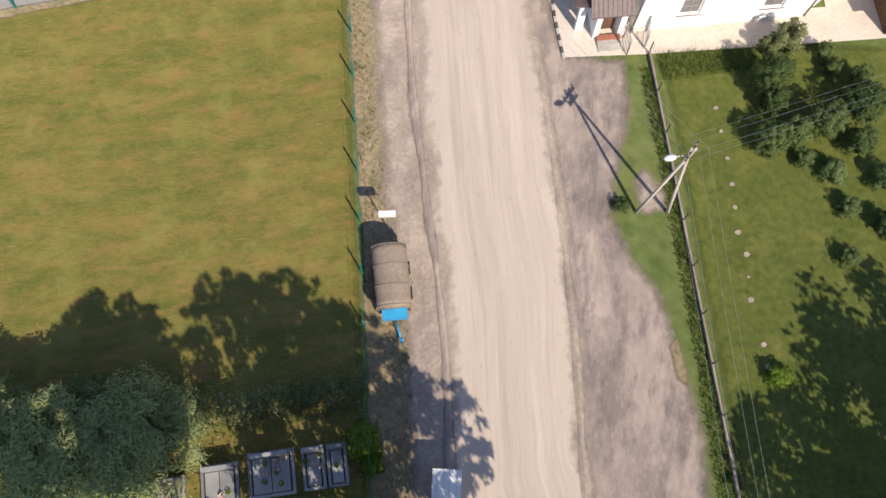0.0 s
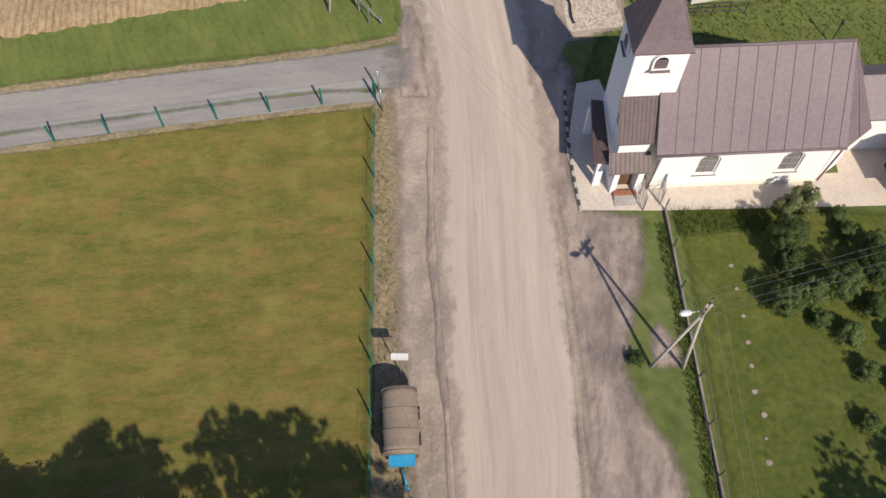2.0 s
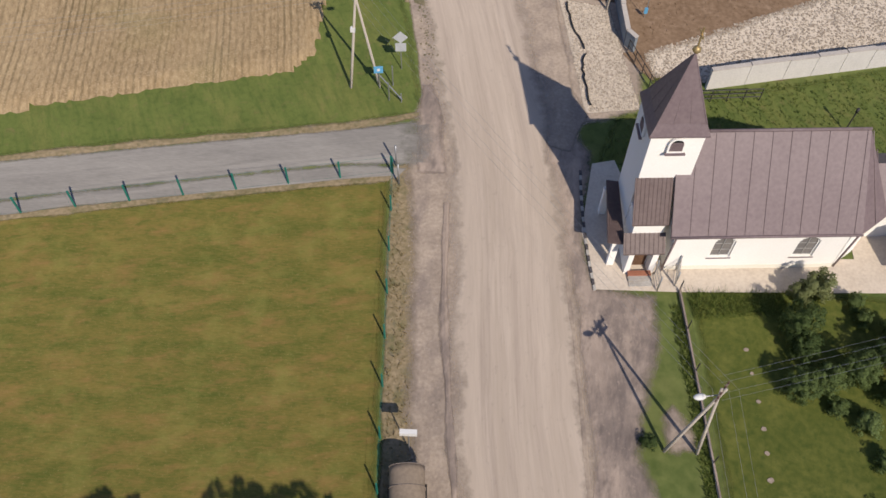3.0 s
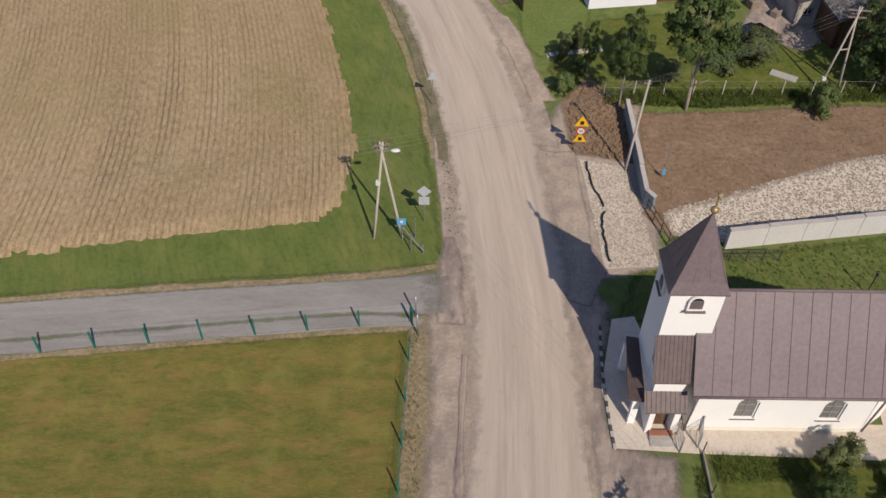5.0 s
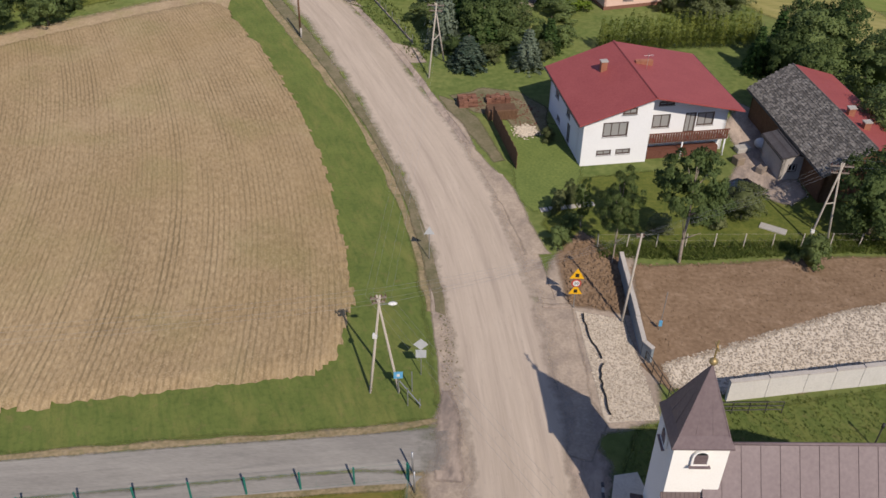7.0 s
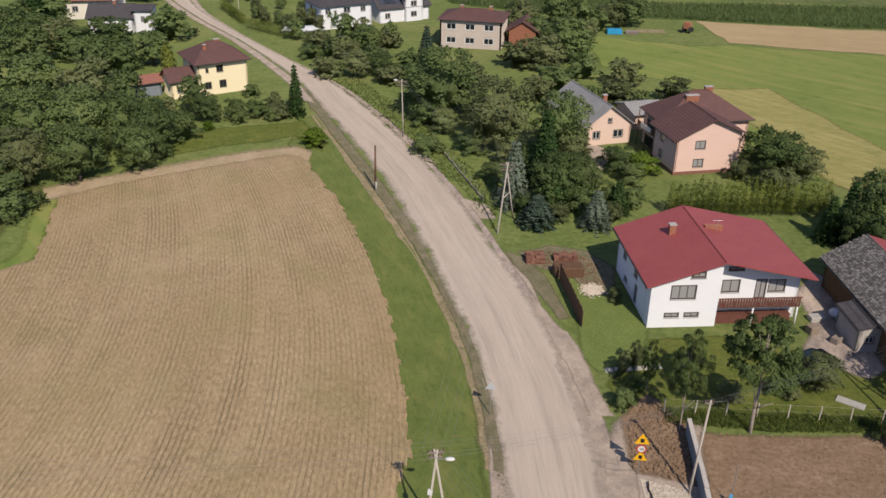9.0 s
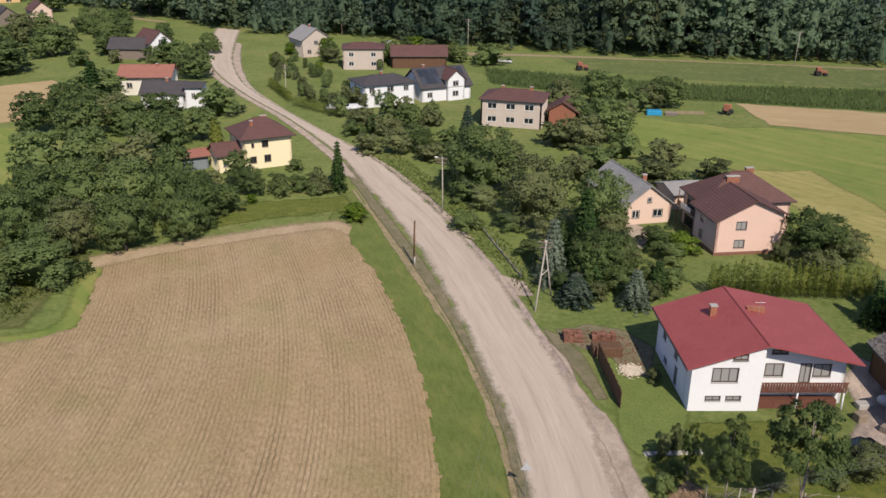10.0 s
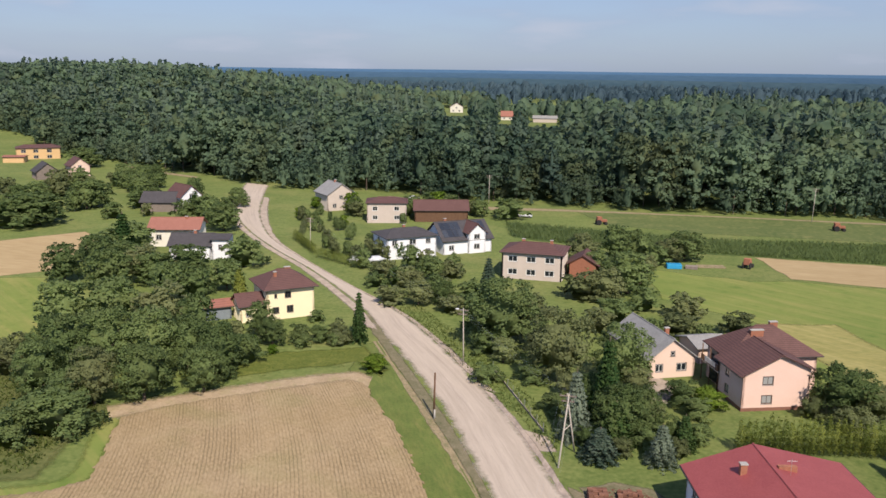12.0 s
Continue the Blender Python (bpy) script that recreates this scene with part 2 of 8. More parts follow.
    tyre=surf("rubber", (0.02, 0.02, 0.02), (0.04, 0.04, 0.04), 2.0, 9.0, 0.9, 0.1),
    leaf=leafy("broad_leaves", (0.135, 0.196, 0.071), (0.272, 0.352, 0.134), 0.14),
    leaf_deep=leafy("deep_green_leaves", (0.086, 0.134, 0.045), (0.2, 0.268, 0.097), 0.2),
    leaf_olive=leafy("olive_leaves", (0.148, 0.182, 0.077), (0.3, 0.335, 0.152), 0.14),
    leaf_pale=leafy("willow_leaves", (0.124, 0.174, 0.068), (0.458, 0.512, 0.232)),
    leaf_bright=leafy("bright_leaves", (0.105, 0.193, 0.018), (0.333, 0.438, 0.070)),
    needle=leafy("needles", (0.042, 0.099, 0.029), (0.178, 0.261, 0.084)),
    needle_mid=leafy("pine_needles", (0.068, 0.113, 0.034), (0.22, 0.277, 0.097)),
    blue_needle=leafy("blue_needles", (0.081, 0.133, 0.094), (0.29, 0.351, 0.258)),
    thuja=leafy("thuja", (0.115, 0.16, 0.03), (0.35, 0.39, 0.092)),
    # Wood greens, with some blue mixed into the colour in place of haze.
    forest=leafy("forest_leaves", (0.085, 0.14, 0.09), (0.194, 0.278, 0.164), 0.05, 0.0, 0.4, 0.5),
    forest_dark=leafy("forest_needles", (0.07, 0.119, 0.092), (0.161, 0.225, 0.16), 0.05, 0.0, 0.4, 0.5),
    # Leaf colour of the farthest crowns, with distance haze painted in as blue.
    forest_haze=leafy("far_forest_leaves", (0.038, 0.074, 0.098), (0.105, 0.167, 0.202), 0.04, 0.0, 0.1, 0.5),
    blade=leafy("grass_blades", (0.078, 0.121, 0.023), (0.197, 0.237, 0.063), 0.6, 0.0),
    dryblade=leafy("dry_blades", (0.184, 0.145, 0.066), (0.473, 0.367, 0.197), 0.6, 0.0),
    # Blue distance haze is painted into the ridge colours, bluer farther out.
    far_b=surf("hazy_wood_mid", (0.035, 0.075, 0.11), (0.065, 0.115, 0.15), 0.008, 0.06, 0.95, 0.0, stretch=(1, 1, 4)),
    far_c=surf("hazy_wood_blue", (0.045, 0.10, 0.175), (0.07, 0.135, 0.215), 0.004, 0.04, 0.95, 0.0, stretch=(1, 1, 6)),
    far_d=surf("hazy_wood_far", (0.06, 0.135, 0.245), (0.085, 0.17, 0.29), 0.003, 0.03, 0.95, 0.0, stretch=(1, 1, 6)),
    redwood=surf("reddish_timber", (0.11, 0.042, 0.03), (0.2, 0.085, 0.06), 2.0, 12.0, 0.8, 0.2),
    porchroof=surf("porch_sheet_roof", (0.11, 0.078, 0.074), (0.18, 0.135, 0.128), 0.6, 5.0, 0.5, 0.05),
    ditch=surf("ditch_soil_and_weeds", (0.075, 0.085, 0.035), (0.25, 0.205, 0.14), 0.6, 4.0, 0.95, 0.6, patch=0.65),
    rose=surf("red_blossom", (0.35, 0.03, 0.04), (0.6, 0.1, 0.09), 3.0, 9.0, 0.8, 0.0, islands=0.5),
    flowers=surf("mixed_blossom", (0.5, 0.2, 0.25), (0.8, 0.75, 0.5), 3.0, 9.0, 0.8, 0.0, islands=1.2),
)


def drill_rows(m):
    """Drill rows across the grain, dark lines every third of a metre, and weedy green patches."""
    N, L = m.node_tree.nodes, m.node_tree.links
    b = N["Principled BSDF"]
    src = b.inputs["Base Color"].links[0].from_socket
    uv = N.new("ShaderNodeUVMap")
    wave = N.new("ShaderNodeTexWave")
    wave.bands_direction = "X"
    wave.inputs["Scale"].default_value, wave.inputs["Distortion"].default_value = 0.78, 1.1
    wave.inputs["Detail"].default_value, wave.inputs["Detail Scale"].default_value = 4.0, 0.6
    L.new(uv.outputs["UV"], wave.inputs["Vector"])
    gaps = N.new("ShaderNodeTexNoise")
    gaps.inputs["Scale"].default_value, gaps.inputs["Detail"].default_value = 1.0, 4.0
    mp = N.new("ShaderNodeMapping")
    mp.inputs["Scale"].default_value = (0.7, 0.07, 1)
    L.new(uv.outputs["UV"], mp.inputs["Vector"])
    L.new(mp.outputs["Vector"], gaps.inputs["Vector"])
    ramp = N.new("ShaderNodeMapRange")
    ramp.inputs["From Min"].default_value, ramp.inputs["From Max"].default_value = 0.35, 0.7
    ramp.inputs["To Min"].default_value, ramp.inputs["To Max"].default_value = 0.05, 0.75
    L.new(gaps.outputs["Fac"], ramp.inputs["Value"])
    inv = N.new("ShaderNodeMapRange")
    inv.inputs["From Min"].default_value, inv.inputs["From Max"].default_value = 0.0, 0.5
    inv.inputs["To Min"].default_value, inv.inputs["To Max"].default_value = 1.0, 0.0
    L.new(wave.outputs["Fac"], inv.inputs["Value"])
    k = N.new("ShaderNodeMath")
    k.operation = "MULTIPLY"
    L.new(inv.outputs["Result"], k.inputs[0])
    L.new(ramp.outputs["Result"], k.inputs[1])
    rows = N.new("ShaderNodeMix")
    rows.data_type = "RGBA"
    rows.inputs["B"].default_value = (0.11, 0.085, 0.04, 1)
    L.new(k.outputs[0], rows.inputs["Factor"])
    L.new(src, rows.inputs["A"])
    weeds = N.new("ShaderNodeTexNoise")
    weeds.inputs["Scale"].default_value, weeds.inputs["Detail"].default_value = 0.11, 7.0
    L.new(uv.outputs["UV"], weeds.inputs["Vector"])
    wr = N.new("ShaderNodeMapRange")
    wr.inputs["From Min"].default_value, wr.inputs["From Max"].default_value = 0.5, 0.72
    wr.inputs["To Min"].default_value, wr.inputs["To Max"].default_value = 0.0, 0.38
    L.new(weeds.outputs["Fac"], wr.inputs["Value"])
    green = N.new("ShaderNodeMix")
    green.data_type = "RGBA"
    green.inputs["B"].default_value = (0.20, 0.20, 0.06, 1)
    L.new(wr.outputs["Result"], green.inputs["Factor"])
    L.new(rows.outputs["Result"], green.inputs["A"])
    L.new(green.outputs["Result"], b.inputs["Base Color"])


drill_rows(M["crop"])


def mottle(key, colour, scale, lo, hi, amount, stretch=(1, 1, 1), turn=0.0, use_uv=False):
    """Mixes worn or grown-in patches of another colour into a surface."""
    m = M[key]
    N, L = m.node_tree.nodes, m.node_tree.links
    b = N["Principled BSDF"]
    src = b.inputs["Base Color"].links[0].from_socket
    co = N.new("ShaderNodeUVMap").outputs["UV"] if use_uv else N.new("ShaderNodeNewGeometry").outputs["Position"]
    spin = N.new("ShaderNodeMapping")
    spin.inputs["Rotation"].default_value = (0, 0, radians(turn))
    mp = N.new("ShaderNodeMapping")
    mp.inputs["Scale"].default_value = stretch
    nz = N.new("ShaderNodeTexNoise")
    nz.inputs["Scale"].default_value, nz.inputs["Detail"].default_value, nz.inputs["Roughness"].default_value = scale, 7.0, 0.68
    mr = N.new("ShaderNodeMapRange")
    mr.inputs["From Min"].default_value, mr.inputs["From Max"].default_value = lo, hi
    mr.inputs["To Min"].default_value, mr.inputs["To Max"].default_value = 0.0, amount
    mix = N.new("ShaderNodeMix")
    mix.data_type = "RGBA"
    mix.inputs["B"].default_value = (*colour, 1)
    L.new(co, spin.inputs["Vector"])
    L.new(spin.outputs["Vector"], mp.inputs["Vector"])
    L.new(mp.outputs["Vector"], nz.inputs["Vector"])
    L.new(nz.outputs["Fac"], mr.inputs["Value"])
    L.new(mr.outputs["Result"], mix.inputs["Factor"])
    L.new(src, mix.inputs["A"])
    L.new(mix.outputs["Result"], b.inputs["Base Color"])
    for n in N:
        if n.bl_idname == "ShaderNodeBsdfTranslucent":
            L.new(mix.outputs["Result"], n.inputs["Color"])


for row in (
    ("forest", (0.15, 0.15, 0.05), 0.035, 0.5, 0.66, 0.55),
    ("forest", (0.05, 0.10, 0.075), 0.05, 0.5, 0.66, 0.6),
    ("forest_dark", (0.10, 0.125, 0.055), 0.04, 0.5, 0.66, 0.6),
    ("leaf", (0.21, 0.235, 0.09), 0.12, 0.5, 0.7, 0.45),
    ("leaf_olive", (0.20, 0.18, 0.085), 0.15, 0.5, 0.7, 0.3),
    ("lawn", (0.30, 0.17, 0.065), 0.85, 0.5, 0.7, 0.6, (0.45, 1.5, 1), -12),
    ("lawn", (0.05, 0.09, 0.012), 1.6, 0.5, 0.7, 0.5, (0.6, 1.3, 1), -12),
    ("lawn", (0.24, 0.23, 0.06), 0.45, 0.5, 0.72, 0.6),
    ("lawn", (0.36, 0.28, 0.12), 6.0, 0.56, 0.75, 0.5),
    ("garden", (0.20, 0.20, 0.05), 0.7, 0.5, 0.7, 0.6),
    ("garden", (0.035, 0.07, 0.01), 2.4, 0.5, 0.7, 0.6),
    ("headland", (0.2, 0.16, 0.085), 2.2, 0.52, 0.7, 0.6),
    ("headland", (0.24, 0.22, 0.09), 0.4, 0.5, 0.7, 0.5),
    ("verge", (0.22, 0.21, 0.065), 0.35, 0.48, 0.68, 0.5, (1.6, 0.4, 1), -26),
    ("verge", (0.04, 0.08, 0.016), 1.6, 0.48, 0.66, 0.4, (1.8, 0.3, 1), -26),
    ("verge", (0.21, 0.16, 0.075), 1.3, 0.56, 0.75, 0.6),
    ("verge", (0.04, 0.075, 0.012), 3.0, 0.52, 0.7, 0.5),
    ("ground", (0.21, 0.21, 0.075), 0.06, 0.48, 0.66, 0.6),
    ("ground", (0.05, 0.085, 0.016), 0.5, 0.5, 0.7, 0.6),
    ("pasture", (0.22, 0.21, 0.08), 0.2, 0.5, 0.7, 0.5),
    ("meadow", (0.29, 0.26, 0.09), 0.3, 0.46, 0.66, 0.6, (0.12, 1.4, 1), 35),
    ("meadow", (0.10, 0.145, 0.03), 0.35, 0.5, 0.7, 0.6),
    ("gravel", (0.34, 0.275, 0.23), 1.1, 0.5, 0.68, 0.6, (1, 0.03, 1), 0, True),
    ("gravel", (0.62, 0.53, 0.44), 1.7, 0.52, 0.7, 0.5, (1, 0.06, 1), 0, True),
    ("gravel", (0.28, 0.23, 0.2), 3.5, 0.58, 0.74, 0.45, (1, 0.5, 1), 0, True),
    ("shoulder", (0.2, 0.165, 0.15), 0.7, 0.48, 0.66, 0.6, (1, 0.5, 1), 8),
    ("shoulder", (0.6, 0.52, 0.45), 4.5, 0.58, 0.74, 0.55),
    ("layby", (0.155, 0.13, 0.122), 0.34, 0.47, 0.6, 0.62, (1, 0.5, 1), 12),
    ("layby", (0.12, 0.10, 0.095), 1.5, 0.5, 0.66, 0.5, (1, 0.35, 1), 12),
    ("layby", (0.56, 0.46, 0.38), 3.5, 0.57, 0.74, 0.5),
    ("asphalt", (0.42, 0.40, 0.37), 1.0, 0.5, 0.68, 0.5, (0.06, 1.0, 1), -12),
    ("asphalt", (0.13, 0.125, 0.12), 1.6, 0.55, 0.72, 0.5, (0.1, 1.0, 1), -12),
    ("concrete", (0.3, 0.25, 0.21), 0.8, 0.5, 0.68, 0.6),
    ("soil", (0.37, 0.27, 0.19), 1.0, 0.52, 0.7, 0.55),
    ("soil", (0.10, 0.065, 0.04), 2.6, 0.54, 0.72, 0.6),
    ("dry", (0.10, 0.12, 0.035), 0.9, 0.5, 0.66, 0.65),
    ("dry", (0.2, 0.165, 0.145), 1.8, 0.54, 0.7, 0.6),
    ("crop", (0.16, 0.11, 0.06), 2.6, 0.55, 0.72, 0.5),
    ("crop", (0.62, 0.50, 0.34), 9.0, 0.52, 0.7, 0.65),
    ("crop", (0.17, 0.125, 0.065), 12.0, 0.54, 0.7, 0.6),
    ("crop", (0.30, 0.215, 0.105), 0.06, 0.46, 0.66, 0.34, (1, 0.5, 1), 20),
    ("crop", (0.54, 0.42, 0.27), 0.09, 0.5, 0.72, 0.26, (1, 0.4, 1), 35),
    ("slate", (0.3, 0.29, 0.27), 1.6, 0.52, 0.7, 0.6),
    ("hay", (0.38, 0.33, 0.14), 0.5, 0.48, 0.66, 0.6, (0.08, 1.3, 1), 40),
    ("hay", (0.14, 0.17, 0.04), 0.3, 0.5, 0.7, 0.5),
    ("stubble", (0.30, 0.22, 0.11), 0.5, 0.5, 0.7, 0.6, (0.1, 1.5, 1), 12),
):
    mottle(*row)


def courses(key, spacing, amount):
    """Horizontal tile courses: a dark lap line at each step of height, with relief."""
    m = M[key]
    N, L = m.node_tree.nodes, m.node_tree.links
    b = N["Principled BSDF"]
    src = b.inputs["Base Color"].links[0].from_socket
    co = N.new("ShaderNodeNewGeometry")
    wave = N.new("ShaderNodeTexWave")
    wave.wave_profile, wave.bands_direction = "SAW", "Z"
    wave.inputs["Scale"].default_value = math.tau / 20 / spacing
    wave.inputs["Distortion"].default_value = 0.25
    mr = N.new("ShaderNodeMapRange")
    mr.inputs["From Min"].default_value, mr.inputs["From Max"].default_value = 0.55, 1.0
    mr.inputs["To Min"].default_value, mr.inputs["To Max"].default_value = 0.0, amount
    mix = N.new("ShaderNodeMix")
    mix.data_type = "RGBA"
    mix.inputs["B"].default_value = (0.03, 0.02, 0.018, 1)
    bp = N.new("ShaderNodeBump")
    bp.inputs["Strength"].default_value, bp.inputs["Distance"].default_value = 0.6, 0.03
    L.new(co.outputs["Position"], wave.inputs["Vector"])
    L.new(wave.outputs["Fac"], mr.inputs["Value"])
    L.new(mr.outputs["Result"], mix.inputs["Factor"])
    L.new(src, mix.inputs["A"])
    L.new(mix.outputs["Result"], b.inputs["Base Color"])
    L.new(wave.outputs["Fac"], bp.inputs["Height"])
    L.new(bp.outputs["Normal"], b.inputs["Normal"])


courses("brownroof", 0.2, 0.6)
courses("darkroof", 0.2, 0.5)
courses("orangeroof", 0.2, 0.4)


def soft_edged(key, grain=1.3):
    """The same surface with an edge that breaks up into the ground below, by the mesh's edge attribute."""
    m = M[key].copy()
    m.name = M[key].name + "_worn_edge"
    N, L = m.node_tree.nodes, m.node_tree.links
    b, out = N["Principled BSDF"], N["Material Output"]
    at = N.new("ShaderNodeAttribute")
    at.attribute_name = "edge"
    co = N.new("ShaderNodeNewGeometry")
    nz = N.new("ShaderNodeTexNoise")
    nz.inputs["Scale"].default_value, nz.inputs["Detail"].default_value, nz.inputs["Roughness"].default_value = grain, 6.0, 0.7
    L.new(co.outputs["Position"], nz.inputs["Vector"])
    ad = N.new("ShaderNodeMath")
    ad.operation = "ADD"
    L.new(at.outputs["Fac"], ad.inputs[0])
    L.new(nz.outputs["Fac"], ad.inputs[1])
    mr = N.new("ShaderNodeMapRange")
    mr.inputs["From Min"].default_value, mr.inputs["From Max"].default_value = 0.56, 1.24
    L.new(ad.outputs[0], mr.inputs["Value"])
    tr = N.new("ShaderNodeBsdfTransparent")
    mx = N.new("ShaderNodeMixShader")
    L.new(mr.outputs["Result"], mx.inputs["Fac"])
    L.new(tr.outputs["BSDF"], mx.inputs[1])
    L.new(b.outputs["BSDF"], mx.inputs[2])
    L.new(mx.outputs["Shader"], out.inputs["Surface"])
    M[key + "_soft"] = m


for key in ("gravel", "shoulder", "layby", "dry", "headland", "verge", "garden", "soil", "rubble", "meadow", "pasture", "lawn", "freshlawn", "stubble", "hay", "fallow", "asphalt", "corn", "paving", "ditch", "concrete"):
    soft_edged(key)
glass = bpy.data.materials.new("window_glass")
glass.use_nodes = True
gb = glass.node_tree.nodes["Principled BSDF"]
gb.inputs["Base Color"].default_value = (0.02, 0.025, 0.03, 1)
gb.inputs["Roughness"].default_value = 0.08
gb.inputs["Specular IOR Level"].default_value = 0.6
M["glass"] = glass
# Chapel panes: the grey base colour stands in for reflected sky.
pale = glass.copy()
pale.name = "pale_leaded_glass"
pale.node_tree.nodes["Principled BSDF"].inputs["Base Color"].default_value = (0.2, 0.19, 0.185, 1)
pale.node_tree.nodes["Principled BSDF"].inputs["Roughness"].default_value = 0.2
M["pale_glass"] = pale
curtain = pale.copy()
curtain.name = "curtained_glass"
curtain.node_tree.nodes["Principled BSDF"].inputs["Base Color"].default_value = (0.34, 0.34, 0.335, 1)
M["curtain_glass"] = curtain


# ---- building helpers ----
def mesh_from(name, bm):
    me = bpy.data.meshes.new(name)
    bmesh.ops.recalc_face_normals(bm, faces=bm.faces)
    bm.to_mesh(me)
    bm.free()
    return me


def part(name, bm, material, parent=None, label="", smooth=False):
    """Links a bmesh as one mesh object, under a thing or a part."""
    me = mesh_from(name, bm)
    me.materials.append(M[material])
    if smooth:
        for p in me.polygons:
            p.use_smooth = True
    ob = new(name, me)
    if parent:
        ob.parent = parent
    if label:
        tagged(ob, label)
    return ob


def thing(name, m, label, category, group="", kind=""):
    ob = new(name)
    ob.empty_display_size = 0.2
    ob.matrix_world = m
    return tagged(ob, label, category, group, kind)


def box(bm, x0, x1, y0, y1, z0, z1):
    v = [bm.verts.new((x, y, z)) for z in (z0, z1) for y in (y0, y1) for x in (x0, x1)]
    for f in ((0, 2, 3, 1), (4, 5, 7, 6), (0, 1, 5, 4), (2, 6, 7, 3), (0, 4, 6, 2), (1, 3, 7, 5)):
        bm.faces.new([v[i] for i in f])
    return v


def prism(bm, pts, z0, z1):
    """An upright prism over the outline pts (x, y)."""
    a = [bm.verts.new((x, y, z0)) for x, y in pts]
    b = [bm.verts.new((x, y, z1)) for x, y in pts]
    n = len(pts)
    bm.faces.new(a[::-1])
    bm.faces.new(b)
    for i in range(n):
        bm.faces.new((a[i], a[(i + 1) % n], b[(i + 1) % n], b[i]))


def slab(bm, quad, t):
    """A plate with the upper face quad (3D points) and thickness t downwards."""
    a = [bm.verts.new(p) for p in quad]
    b = [bm.verts.new((p[0], p[1], p[2] - t)) for p in quad]
    n = len(quad)
    bm.faces.new(a)
    bm.faces.new(b[::-1])
    for i in range(n):
        bm.faces.new((a[i], b[i], b[(i + 1) % n], a[(i + 1) % n]))


def tube(bm, p, q, r0, r1=None, n=8):
    """A tapered round bar from p to q."""
    p, q = Vector(p), Vector(q)
    r1 = r0 if r1 is None else r1
    d = (q - p).normalized()
    a = d.orthogonal().normalized()
    b = d.cross(a)
    rings = []
    for c, r in ((p, r0), (q, r1)):
        rings.append([bm.verts.new(c + (a * math.cos(k * math.tau / n) + b * math.sin(k * math.tau / n)) * r) for k in range(n)])
    for k in range(n):
        bm.faces.new((rings[0][k], rings[0][(k + 1) % n], rings[1][(k + 1) % n], rings[1][k]))
    bm.faces.new(rings[0][::-1])
    bm.faces.new(rings[1])


def polytube(bm, pts, r, n=4):
    """A round bar along a line of points."""
    rings = []
    for i, p in enumerate(pts):
        d = (pts[min(i + 1, len(pts) - 1)] - pts[max(i - 1, 0)]).normalized()
        a = d.orthogonal().normalized()
        b = d.cross(a)
        rings.append([bm.verts.new(p + (a * math.cos(k * math.tau / n) + b * math.sin(k * math.tau / n)) * r) for k in range(n)])
    for s, t in zip(rings, rings[1:]):
        for k in range(n):
            bm.faces.new((s[k], s[(k + 1) % n], t[(k + 1) % n], t[k]))
    bm.faces.new(rings[0][::-1])
    bm.faces.new(rings[-1])


def bar(name, p, q, r, material, parent=None, r1=None, n=8, label=""):
    bm = bmesh.new()
    tube(bm, p, q, r, r1, n)
    return part(name, bm, material, parent, label, smooth=n > 6)


def curve_points(ctrl, step):
    """Points along a smooth line through ctrl, about step metres apart."""
    c = [Vector((*p, 0)) if len(p) == 2 else Vector(p) for p in ctrl]
    c = [c[0] * 2 - c[1]] + c + [c[-1] * 2 - c[-2]]
    out = []
    for i in range(1, len(c) - 2):
        n = max(1, int((c[i + 1] - c[i]).length / step))
        for k in range(n):
            t = k / n
            a, b, d, e = c[i - 1], c[i], c[i + 1], c[i + 2]
            out.append(0.5 * (2 * b + (d - a) * t + (2 * a - 5 * b + 4 * d - e) * t * t + (3 * b - a - 3 * d + e) * t ** 3))
    out.append(c[-2].copy())
    return out


def patch(name, outline, z, material, label, category="ground", rough=0.3, step=1.5, parent=None, round_=False, soft=0.8):
    """A patch of ground inside an outline, with an uneven edge that thins out over soft metres."""
    pts = []
    o = [Vector((*p, 0)) for p in outline]
    for i, p in enumerate(o):
        q = o[(i + 1) % len(o)]
        n = max(1, int((q - p).length / step))
        pts += [p.lerp(q, k / n) for k in range(n)]
    bm = bmesh.new()
    lay = bm.verts.layers.float.new("edge")
    vs = []
    for p in pts:
        d = noise.noise_vector(p * 0.55) * rough + noise.noise_vector(p * 0.13) * rough
        vs.append(bm.verts.new((p.x + d.x, p.y + d.y, z)))
    face = bm.faces.new(vs)
    face.normal_update()
    if face.normal.z < 0:
        face.normal_flip()
    if soft:
        bmesh.ops.inset_region(bm, faces=[face], thickness=soft, use_even_offset=False, use_boundary=True)
        for v in bm.verts:
            v[lay] = 0.0 if v.is_boundary else 1.0
    bmesh.ops.triangulate(bm, faces=bm.faces)
    me = bpy.data.meshes.new(name)
    bm.to_mesh(me)
    bm.free()
    me.materials.append(M[material + "_soft"] if soft else M[material])
    ob = new(name, me)
    return tagged(ob, label, category, kind="structure")


